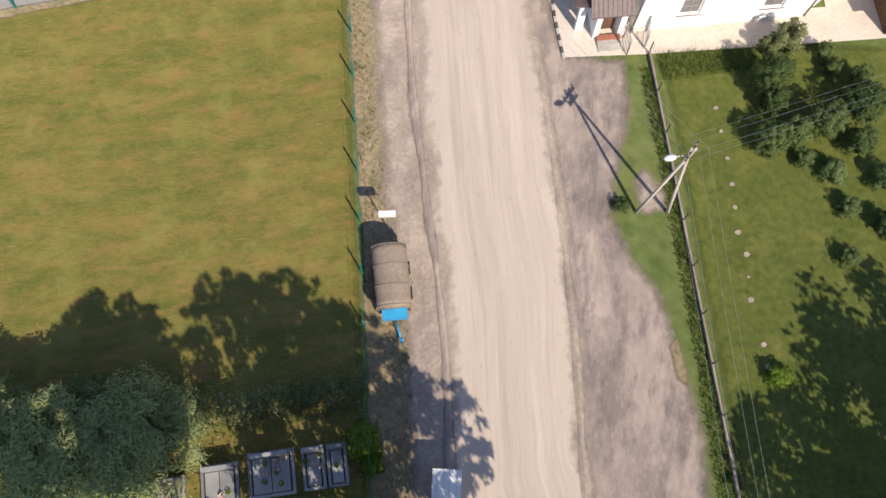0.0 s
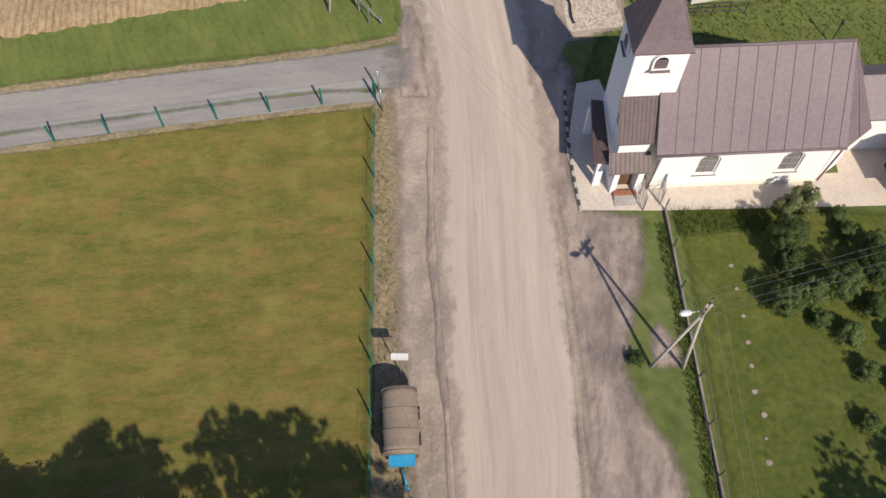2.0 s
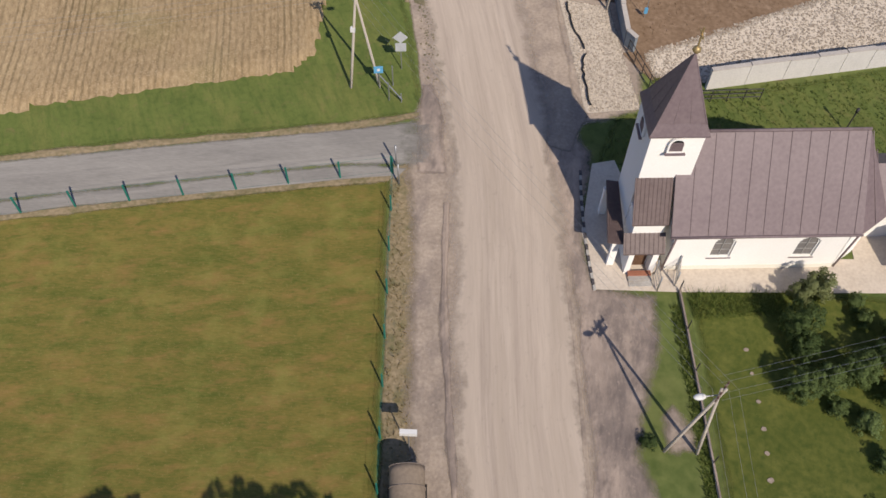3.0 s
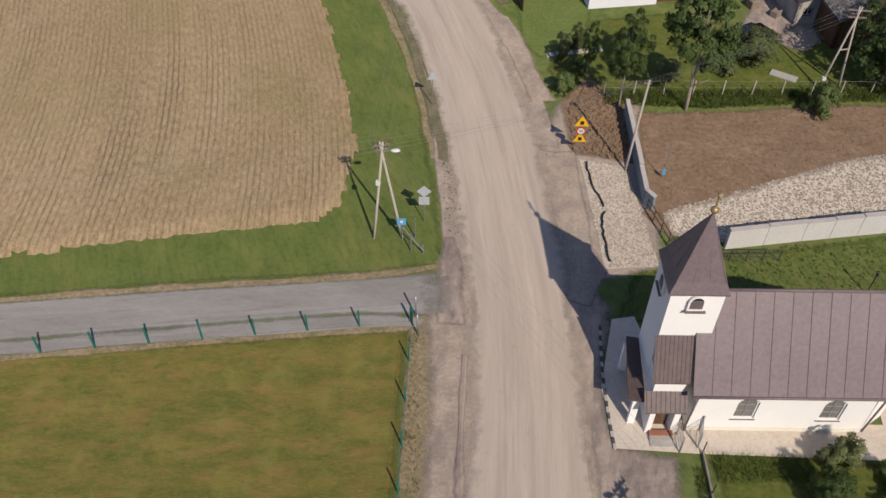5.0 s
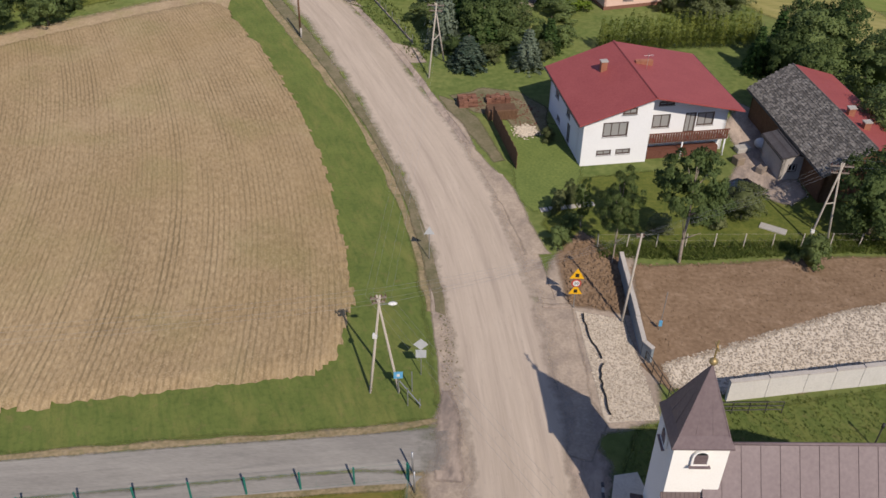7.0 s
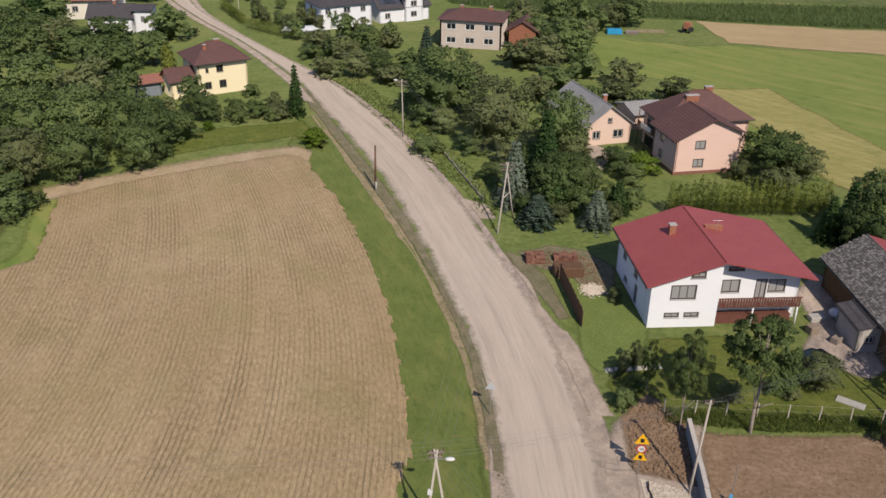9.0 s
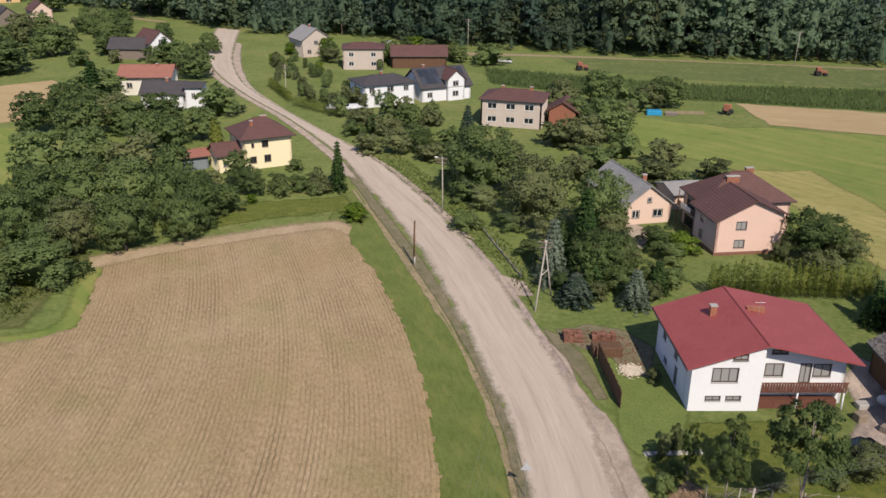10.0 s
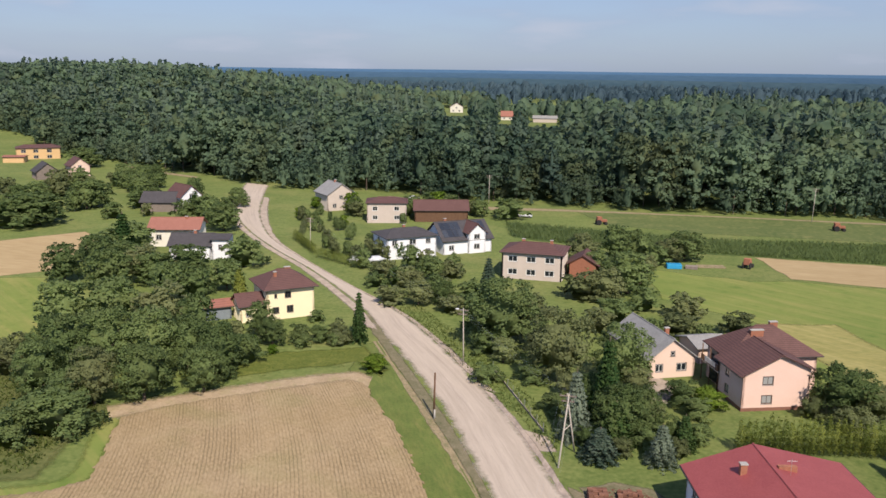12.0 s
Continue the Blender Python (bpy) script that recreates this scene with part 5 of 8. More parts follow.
grow([
    (19.1, 26.3, 2.6, 1.1, bush_o), (18.3, 26.0, 2.0, 0.8, bush_o), (17.7, 23.7, 3.2, 1.15, broad_d), (17.9, 22.5, 2.4, 1.0, bush_d), (17.4, 20.2, 2.3, 1.05, broad_d),
    (18.9, 20.7, 2.2, 1.1, bush_d), (20.5, 21.3, 2.6, 1.1, broad_d), (22.4, 22.2, 2.8, 1.3, broad_d), (22.3, 20.2, 2.0, 1.0, bush_d), (20.7, 18.6, 1.4, 0.8, bush_g),
    (21.3, 25.8, 1.4, 0.65, bush_d), (21.6, 24.8, 1.3, 0.6, bush_d), (21.2, 16.6, 1.3, 0.75, bush_d), (20.8, 13.9, 1.2, 0.7, bush_d), (23.4, 18.2, 1.6, 1.0, bush_d),
    (23.0, 15.6, 1.5, 0.9, bush_d), (19.3, 19.4, 1.2, 0.7, bush_d), (16.5, 7.9, 1.0, 0.75, bush_y), (9.5, 16.8, 0.7, 0.55, bush_d), (22.9, 24.0, 1.8, 0.9, bush_d),
], "garden bushes behind the fence")
grow([(-13.6, 4.4, 4.6, 3.1, broad_p), (-17.6, 3.9, 4.8, 3.2, broad_p), (-20.4, 5.6, 4.2, 2.2, broad_p), (-11.9, 5.8, 3.2, 1.5, broad_p), (-16.0, 6.0, 3.4, 1.7, broad_p), (-3.4, 4.8, 1.5, 1.05, bush_y), (-3.0, 3.8, 1.1, 0.7, bush_y)], "cemetery trees")
def fill(poly, n, lo, hi, templates, seed, group):
    """Garden growth inside an outline, kept apart from one another."""
    rng = random.Random(seed)
    P = [Vector(p) for p in poly]
    spots = []
    for k in range(n * 30):
        x, y = rng.uniform(min(p.x for p in P), max(p.x for p in P)), rng.uniform(min(p.y for p in P), max(p.y for p in P))
        if len(spots) < n and inside(x, y, poly) and all((x - a) ** 2 + (y - b) ** 2 > (lo * 1.1) ** 2 for a, b in spots):
            spots.append((x, y))
            r = rng.uniform(lo, hi)
            plant(rng.choice(templates), x, y, 1.6 + r * rng.uniform(1.1, 1.9), r, group=group)


fill([(-64, 168), (-78, 186), (-96, 205), (-112, 235), (-100, 234), (-88, 220), (-70, 200), (-58, 178)], 24, 0.8, 1.6, (bush_g, bush_o, broad_b, bush_y), 3, "village garden growth")
fill([(-20, 178), (-10, 208), (-2, 212), (0, 196), (-6, 182), (-14, 170)], 8, 1.6, 3.2, (broad_a, broad_o, bush_g), 5, "trees beside the corn field")
fill([(-124, 200), (-137, 214), (-134, 240), (-146, 262), (-128, 238), (-119, 212)], 9, 2.0, 3.4, (broad_a, broad_b, bush_g), 6, "trees along the far road")
fill([(-165, 188), (-215, 215), (-235, 262), (-200, 262), (-165, 225)], 16, 2.4, 4.6, (broad_a, broad_b, bush_o), 7, "trees in the far pasture")
fill([(-110, 236), (-100, 262), (-60, 255), (-50, 242), (-70, 225), (-92, 232)], 20, 1.2, 3.0, (bush_g, broad_b, bush_o, bush_y), 10, "village garden growth")
fill([(-150, 195), (-165, 235), (-190, 262), (-215, 290), (-170, 285), (-140, 230)], 24, 1.8, 4.2, (broad_a, bush_g, bush_o, broad_b), 11, "trees in the far pasture")
fill([(-44, 150), (-62, 168), (-90, 200), (-80, 205), (-58, 185), (-40, 172), (-30, 160)], 22, 1.0, 2.2, (bush_g, bush_o, bush_g, broad_b), 12, "village garden growth")
fill([(3, 60.5), (6, 62), (6, 66), (2.2, 63)], 4, 0.5, 0.9, (bush_g, bush_o), 16, "garden growth before the white house")
grow([
    (-8.2, -4.6, 16.0, 2.9, dense_a), (-13.4, -5.6, 15.0, 2.5, dense_a), (-1.9, -3.2, 17.0, 2.7, airy_a), (0.7, -3.0, 16.6, 2.4, airy_b), (-4.4, -1.9, 9.0, 1.9, broad_d), (-0.6, -2.2, 8.6, 1.9, broad_d), (2.6, -3.2, 15.0, 2.2, airy_a),
    (5.0, -4.0, 12.5, 2.4, airy_b), (27.0, 0.5, 12.0, 5.0, broad_a), (22.5, -4.5, 11.5, 4.4, broad_b), (32.0, 7.0, 10.0, 3.5, broad_a),
], "tall trees shading the lawn")
for t in (*FAR.values(), bush_d, broad_d, tall_a, pine_a, dense_a, airy_a, airy_b, broad_a, broad_b, broad_o, broad_p, bush_g, bush_o, bush_y, spruce_g, spruce_b, thuja_c):
    for o in (*t.children_recursive, t):
        bpy.data.objects.remove(o)


def make_wood():
    """The wood: thousands of crowns in one mesh, larger sprays and fewer of them farther off."""
    rng = np.random.default_rng(5)
    shapes = []
    for k in range(9):
        conifer, shrub = 5 <= k < 8, k == 8
        wide = rng.uniform(0.23, 0.33)
        m = 46
        low = 0.1 if shrub else 0.22
        u = np.sort(rng.random(m))
        a = rng.uniform(0, math.tau, m)
        if conifer:
            rad = 0.18 * (1.03 - u) ** 0.8 * rng.uniform(0.5, 1.05, m)
            cz, cr_ = 0.2 + 0.78 * u, 0.022 + 0.05 * (1 - u)
        else:
            rad = (wide + (0.16 if shrub else 0)) * np.sqrt(np.clip(1 - ((u - 0.35) / 0.7) ** 2, 0, 1)) * rng.random(m) ** 0.3
            cz, cr_ = low + (0.92 - low) * u, rng.uniform(0.05, 0.1, m)
        c = np.c_[rad * np.cos(a), rad * np.sin(a), cz]
        lists = []
        for n, size, seg, rings, lump in ((760, 0.03, 5, 5, 0.4), (310, 0.046, 5, 5, 0.4), (88, 0.08, 5, 5, 0.4), (22, 0.1, 6, 6, 0.4), (0, 0.1, 5, 5, 0.34)):
            full = 0.26 if n > 200 else 0.36 if n > 50 else 0.85
            if conifer:
                core = lattice(seg, rings + 2, rng, True, 0.15 * full, 0.2, 0.98, lump)
            else:
                core = lattice(seg, rings, rng, False, (wide + (0.16 if shrub else 0.02)) * full, low + (0.06 if n > 50 else 0.0), 0.76 if n > 50 else 0.95, lump)
            pick = rng.choice(m, n, p=cr_ ** 2 / (cr_ ** 2).sum())
            out_ = rng.normal(size=(n, 3))
            out_ /= np.linalg.norm(out_, axis=1)[:, None] + 1e-6
            out_[:, 2] = np.where(out_[:, 2] < -0.3, -out_[:, 2], out_[:, 2])
            p = c[pick] + out_ * (cr_[pick] * rng.uniform(0.6, 1.15, n))[:, None] * np.array([1, 1, 0.75])
            side = p * np.array([1, 1, 0])
            soft = out_ * 0.6 + side / (np.linalg.norm(side, axis=1)[:, None] + 1e-6) * 0.6 + np.array([0, 0, 0.45])
            soft /= np.linalg.norm(soft, axis=1)[:, None] + 1e-6
            nr = soft * 0.55 + rng.normal(size=(n, 3)) * 0.45
            nr *= np.sign((nr * soft).sum(1))[:, None] / (np.linalg.norm(nr, axis=1)[:, None] + 1e-6)
            cn = core[0] * np.array([1, 1, 0]) / (np.linalg.norm(core[0][:, :2], axis=1)[:, None] + 1e-6) + np.array([0, 0, 0.2]) + np.array([0, 0, 1]) * np.clip(core[0][:, 2:] - 0.5, 0, 1) * 1.6
            cn /= np.linalg.norm(cn, axis=1)[:, None]
            s1 = np.cross(nr, rng.normal(size=(n, 3)))
            s1 /= np.linalg.norm(s1, axis=1)[:, None]
            s2 = np.cross(nr, s1)
            s = rng.uniform(0.6, 1.35, n)[:, None] * size
            q = np.stack([p - s1 * s, p - s2 * s * 0.7, p + s1 * s, p + s2 * s * 0.7], 1).reshape(-1, 3)
            lists.append((np.concatenate([core[0], q]), np.concatenate([core[1], np.arange(len(q)).reshape(-1, 4) + len(core[0])]), np.concatenate([cn, np.repeat(soft, 4, axis=0)])))
        shapes.append(lists)
    edge = [(-640, 430), (-341, 392), (-277, 348), (-226, 322), (-180, 304), (-158, 292), (-128, 278), (-97, 284), (-70, 273), (-34, 271), (17, 273), (59, 277), (200, 285), (640, 330)]

    def edge_y(x):
        for (x0, y0), (x1, y1) in zip(edge, edge[1:]):
            if x0 <= x <= x1:
                return y0 + (y1 - y0) * (x - x0) / (x1 - x0)
        return 400

    bins = {"forest": [], "forest_dark": [], "forest_haze": [], "bark": []}
    for lo, hi, gap, lod in ((0, 16, 5.6, 0), (16, 62, 6.4, 1), (62, 260, 7.2, 2), (260, 660, 11.0, 3), (660, 1350, 17.0, 4)):
        x = -1500.0 if lod > 2 else -900.0
        while x < (900 if lod > 2 else 760):
            e = edge_y(x) if -640 < x < 640 else 420
            d = lo
            while d < hi:
                px, py = x + rng.uniform(-0.7, 0.7) * gap, e + d + rng.uniform(-0.7, 0.7) * gap + (0 if d > 10 else 2)
                d += gap
                az = math.degrees(math.atan2(px, py))
                if not -47 < az < 18:
                    continue
                glade = noise.noise(Vector((px * 0.004, py * 0.004, 2.0)))
                if d > 420 and glade > 0.3:
                    continue
                stand = noise.noise(Vector((px * 0.012, py * 0.012, 9.0)))
                k = int(rng.integers(5, 8)) if rng.random() < (0.12 if d < 30 else 0.34 + 0.5 * stand) else int(rng.integers(0, 5))
                h = rng.uniform(14, 21.5) * (1.1 if k >= 5 else 1.0) * (0.95 + 0.5 * noise.noise(Vector((px * 0.02, py * 0.02, 0))))
                if lod == 0 and rng.random() < (0.62 if d < 8 else 0.42):
                    k, h = 8, rng.uniform(4.5, 11.0)
                away = math.hypot(px, py)
                for az_house, half, far in ((-14.5, 1.1, 880), (-11.3, 1.0, 757), (-8.8, 1.4, 732)):
                    if abs(az - az_house) < half and 380 < away < far + 12:
                        h = min(h, 40 - 42.5 * away / far)
                if h < 2.5:
                    continue
                a = rng.uniform(0, math.tau)
                v, f, nv = shapes[k][lod]
                c, s = math.cos(a) * h * rng.uniform(0.95, 1.15), math.sin(a) * h * rng.uniform(0.95, 1.15)
                z0 = land(px, py)
                tint = min(1.0, max(0.0, rng.uniform(0.1, 0.9) + 0.7 * stand + 0.4 * min(1.0, max(0.0, (-px - 120) / 200))))
                # The farthest crowns get the leaf colour that has haze mixed in.
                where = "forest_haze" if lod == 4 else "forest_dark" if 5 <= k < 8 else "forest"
                bins[where].append((np.c_[v[:, 0] * c - v[:, 1] * s + px, v[:, 0] * s + v[:, 1] * c + py, v[:, 2] * h + z0], f, tint, np.c_[nv[:, 0] * math.cos(a) - nv[:, 1] * math.sin(a), nv[:, 0] * math.sin(a) + nv[:, 1] * math.cos(a), nv[:, 2]]))
                if lod == 0 and k < 8 and rng.random() < 0.5:
                    ring = [(0.2 * math.cos(q * math.tau / 4), 0.2 * math.sin(q * math.tau / 4)) for q in range(4)]
                    tv = np.array([(px + p, py + q, z0) for p, q in ring] + [(px + p * 0.4, py + q * 0.4, z0 + h * 0.75) for p, q in ring])
                    bins["bark"].append((tv, np.array([(q, (q + 1) % 4, 4 + (q + 1) % 4, 4 + q) for q in range(4)]), 0.0, np.array([(p * 5, q * 5, 0.0) for p, q in ring] * 2)))
            x += gap
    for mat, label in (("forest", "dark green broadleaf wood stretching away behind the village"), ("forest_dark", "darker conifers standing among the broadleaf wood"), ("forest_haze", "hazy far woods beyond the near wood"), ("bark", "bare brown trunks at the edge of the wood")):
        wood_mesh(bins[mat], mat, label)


def wood_mesh(rows, mat, label):
    counts = np.array([len(r[0]) for r in rows])
    starts = np.concatenate([[0], np.cumsum(counts)[:-1]])
    v = np.concatenate([r[0] for r in rows]).astype(np.float32)
    f = np.concatenate([r[1] + s for r, s in zip(rows, starts)]).astype(np.int32)
    me = bpy.data.meshes.new("wood")
    me.vertices.add(len(v))
    me.vertices.foreach_set("co", v.ravel())
    me.loops.add(f.size)
    me.loops.foreach_set("vertex_index", f.ravel())
    me.polygons.add(len(f))
    me.polygons.foreach_set("loop_start", np.arange(0, f.size, 4, dtype=np.int32))
    me.update(calc_edges=True)
    me.attributes.new("tint", "FLOAT", "POINT").data.foreach_set("value", np.repeat([r[2] for r in rows], counts).astype(np.float32))
    me.polygons.foreach_set("use_smooth", np.ones(len(f), bool))
    me.normals_split_custom_set_from_vertices(np.concatenate([r[3] for r in rows]).tolist())
    me.materials.append(M[mat])
    tagged(new("wood", me), label, "wood", kind="stuff")


make_wood()


def ridge(r, height, material, label, seed):
    """A far wooded ridge, a thin backdrop out at the horizon with its haze painted as colour."""
    bm = bmesh.new()
    prev = None
    n = 700
    for k in range(n + 1):
        a = radians(-75 + 120 * k / n)
        x, y = r * math.sin(a), r * math.cos(a)
        z = height * (0.97 + 0.05 * noise.noise(Vector((a * 6, seed, 0)))) + 2.2 * noise.noise(Vector((a * r * 0.07, seed, 4))) * (1000 / r)
        cur = [bm.verts.new((x, y, 0)), bm.verts.new((x, y, z)), bm.verts.new((x * 1.06, y * 1.06, z * 0.9))]
        if prev:
            bm.faces.new((prev[0], cur[0], cur[1], prev[1]))
            bm.faces.new((prev[1], cur[1], cur[2], prev[2]))
        prev = cur
    ob = part("backdrop", bm, material, smooth=True)
    tagged(ob, label, "backdrop", kind="structure")


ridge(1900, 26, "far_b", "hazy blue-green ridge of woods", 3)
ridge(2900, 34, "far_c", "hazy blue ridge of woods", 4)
ridge(4400, 43.5, "far_d", "distant wooded ridge at the horizon, painted in haze blue", 5)


# ---- houses ----
def leaf_bm(r, n, seed):
    rng = random.Random(seed)
    bm = bmesh.new()
    for k in range(n):
        p = Vector((rng.gauss(0, 1), rng.gauss(0, 1), rng.gauss(0, 0.8))).normalized() * r * rng.uniform(0.5, 1)
        a = Vector((rng.gauss(0, 1), rng.gauss(0, 1), rng.gauss(0, 1))).normalized() * r * 0.3
        b = a.orthogonal().normalized() * r * 0.22
        bm.faces.new([bm.verts.new(p + q) for q in (-a, -b, a, b)])
    return bm


def window(parent, m, w, h, cols=2, frame="frame", sill=True, pane="glass", sash="wframe"):
    """A window set into an opening; m: the opening's lower left corner on the wall's outer face, x along the wall, y inwards."""
    win = new("window")
    win.parent = parent
    win.matrix_local = m
    bm = bmesh.new()
    f = 0.105
    for x0, x1, z0, z1 in ((0, f, 0, h), (w - f, w, 0, h), (f, w - f, 0, f), (f, w - f, h - f, h)):
        box(bm, x0, x1, 0.06, 0.14, z0, z1)
    part("window_frame", bm, frame, win)
    bm = bmesh.new()
    for k in range(cols):
        x0, x1 = f + (w - 2 * f) * k / cols, f + (w - 2 * f) * (k + 1) / cols
        for a0, a1, z0, z1 in ((x0, x0 + 0.04, f, h - f), (x1 - 0.04, x1, f, h - f), (x0 + 0.04, x1 - 0.04, f, f + 0.04), (x0 + 0.04, x1 - 0.04, h - f - 0.04, h - f)):
            box(bm, a0, a1, 0.07, 0.13, z0, z1)
    part("sash", bm, sash, win)
    bm = bmesh.new()
    box(bm, f, w - f, 0.095, 0.105, f, h - f)
    part("pane", bm, pane, win)
    if sill:
        bm = bmesh.new()
        box(bm, -0.04, w + 0.04, -0.06, 0.06, -0.035, -0.003)
        part("sill", bm, "greyroof", win)
    return win


def wall_cells(bm, w, h, openings, thick, tf):
    """One wall with real openings, made of cells; tf maps (x along, y inwards, z) to the house."""
    xs = sorted({0.0, w, *[o[0] for o in openings], *[o[0] + o[2] for o in openings]})
    zs = sorted({0.0, h, *[o[1] for o in openings], *[o[1] + o[3] for o in openings]})
    for i in range(len(xs) - 1):
        for j in range(len(zs) - 1):
            cx, cz = (xs[i] + xs[i + 1]) / 2, (zs[j] + zs[j + 1]) / 2
            if any(o[0] < cx < o[0] + o[2] and o[1] < cz < o[1] + o[3] for o in openings):
                continue
            vs = box(bm, xs[i], xs[i + 1], 0, thick, zs[j], zs[j + 1])
            for v in vs:
                v.co = tf @ v.co


def house(name, x, y, angle, w, d, eave, ridge, label, wall="white", roof="brownroof", axis="y", ridge_at=None, eave2=None, over=0.45, hip=0.0, wins=(), chimneys=(), plinth=None, frame="frame", group="", cols=2, roof2=None, porch=0.0, pane="glass", sash="wframe"):
    """A house: origin at its front left ground corner, x along the front, y to the back.
    axis y: gable to the front; axis x: ridge parallel to the front; hip > 0 pulls the ridge ends in.
    wins: (side, along, up, width, height) with side f, b, l or r."""
    eave2 = eave if eave2 is None else eave2
    th = thing(name, pose(x, y, 0, 0, 0, angle), label, "house", group)
    sides = dict(
        f=(w, Matrix.Identity(4)),
        b=(w, Matrix.Translation((w, d, 0)) @ Matrix.Rotation(math.pi, 4, "Z")),
        l=(d, Matrix.Translation((0, d, 0)) @ Matrix.Rotation(-math.pi / 2, 4, "Z")),
        r=(d, Matrix.Translation((w, 0, 0)) @ Matrix.Rotation(math.pi / 2, 4, "Z")),
    )
    low = min(eave, eave2)
    bm = bmesh.new()
    for s, (ww, tf) in sides.items():
        ops = [(o[1], o[2], o[3], o[4]) for o in wins if o[0] == s and o[2] + o[4] < low - 0.05]
        wall_cells(bm, ww, low, ops, 0.3, tf)
    ra = (w / 2 if axis == "y" else d / 2) if ridge_at is None else ridge_at
    span = w if axis == "y" else d
    if not hip:
        gable = [(0, low), (span, low), (span, eave2 - 0.02), (ra, ridge - 0.12), (0, eave - 0.02)]
        if abs(eave2 - low) < 0.03:
            gable.pop(2)
        if abs(eave - low) < 0.03:
            gable.pop(-1)
        for end in (0, 1):
            a, b = ((0.0, 0.3) if end == 0 else ((d if axis == "y" else w) - 0.3, d if axis == "y" else w))
            lo = [bm.verts.new((u, a, z) if axis == "y" else (a, u, z)) for u, z in gable]
            hi = [bm.verts.new((u, b, z) if axis == "y" else (b, u, z)) for u, z in gable]
            bm.faces.new(lo)
            bm.faces.new(hi[::-1])
            for i in range(len(gable)):
                j = (i + 1) % len(gable)
                bm.faces.new((lo[i], hi[i], hi[j], lo[j]))
    wl = part("wall", bm, wall, th)
    if plinth:
        bm = bmesh.new()
        for a in ((-0.03, w + 0.03, -0.03, 0.0), (-0.03, w + 0.03, d, d + 0.03), (-0.03, 0.0, 0.0, d), (w, w + 0.03, 0.0, d)):
            box(bm, *a, 0, 0.45)
        part("plinth", bm, plinth, th)
    # roof planes
    o = over
    s1, s2 = (ridge - eave) / ra, (ridge - eave2) / (span - ra)
    A, B = eave - s1 * o, eave2 - s2 * o
    length = d if axis == "y" else w
    P = (lambda u, v, z: (u, v, z)) if axis == "y" else (lambda u, v, z: (v, u, z))
    t = 0.14
    front = -o - porch
    planes = [
        ([P(-o, front, A + t), P(ra, hip if hip else front, ridge + t), P(ra, length + o - (hip + o if hip else 0), ridge + t), P(-o, length + o, A + t)], roof),
        ([P(span + o, front, B + t), P(span + o, length + o, B + t), P(ra, length + o - (hip + o if hip else 0), ridge + t), P(ra, hip if hip else front, ridge + t)], roof2 or roof),
    ]
    if hip:
        planes += [([P(-o, -o, A + t), P(span + o, -o, B + t), P(ra, hip, ridge + t)], roof), ([P(-o, length + o, A + t), P(ra, length - hip, ridge + t), P(span + o, length + o, B + t)], roof)]
    rp = None
    for quad, mat in planes:
        bm = bmesh.new()
        slab(bm, quad, t)
        part("roof", bm, mat, th)
    bm = bmesh.new()
    e = 0.0 if not hip else hip
    tube(bm, P(ra, e if hip else front, ridge + t + 0.01), P(ra, length + o - (e + o if hip else 0), ridge + t + 0.01), 0.09, None, 6)
    part("ridge_cap", bm, roof, th)
    for u, z0 in ((-o - 0.06, A + t - 0.1), (span + o + 0.06, B + t - 0.1)):
        bm = bmesh.new()
        tube(bm, P(u, front, z0), P(u, length + o, z0), 0.07, None, 6)
        part("gutter", bm, "darkmetal", th)
    for sd, along, up, ww, hh in wins:
        tf = sides[sd][1]
        shift = -0.10 if up + hh >= low - 0.05 else 0.0
        window(th, tf @ Matrix.Translation((along, shift, up)), ww, hh, cols if ww > 0.7 else 1, frame, pane=pane, sash=sash)
    for cx, cy, cz, ch, *wide in chimneys:
        half = wide[0] / 2 if wide else 0.3
        c = new("chimney")
        c.parent = th
        c.matrix_local = pose(cx, cy, cz)
        bm = bmesh.new()
        box(bm, -half, half, -0.25, 0.25, -1.0, ch)
        part("stack", bm, "brick", c)
        bm = bmesh.new()
        box(bm, -half - 0.06, half + 0.06, -0.31, 0.31, ch, ch + 0.1)
        part("cap", bm, "concrete", c)
    return th


# White house with the red roof
wh = house("house", 5.26, 71.96, 15, 14.4, 10.2, 4.65, 6.75, "white two-storey house with a broad red sheet roof", "white", "redroof", "y", 6.3, 5.0, 0.6,
           wins=[("f", 7.0, 2.75, 1.75, 1.4), ("f", 7.4, 5.1, 1.5, 0.42), ("f", 10.2, 2.05, 1.1, 2.1), ("f", 11.4, 2.7, 1.7, 1.4), ("l", 2.0, 2.6, 1.2, 1.2), ("l", 6.0, 2.6, 1.2, 1.2), ("l", 6.6, 0.1, 1.0, 2.0), ("l", 3.0, 0.5, 1.2, 0.6)],
           chimneys=[(3.8, 6.0, 6.0, 1.0)], cols=2, porch=1.3, pane="curtain_glass", sash="frame")
bay = new("bay")
bay.parent = wh
bay.matrix_local = pose(0, -1.3, 0)
BAY = [("f", 1.8, 2.9, 2.4, 1.5), ("f", 1.45, 1.0, 1.43, 0.56), ("f", 3.3, 1.0, 1.43, 0.56), ("f", 3.5, 5.15, 1.35, 0.62)]
bm = bmesh.new()
wall_cells(bm, 6.35, 4.6, [o[1:] for o in BAY[:3]], 0.3, Matrix.Identity(4))
box(bm, 0, 0.3, 0.302, 1.298, 0, 4.6)
box(bm, 6.05, 6.35, 0.302, 1.298, 0, 4.6)
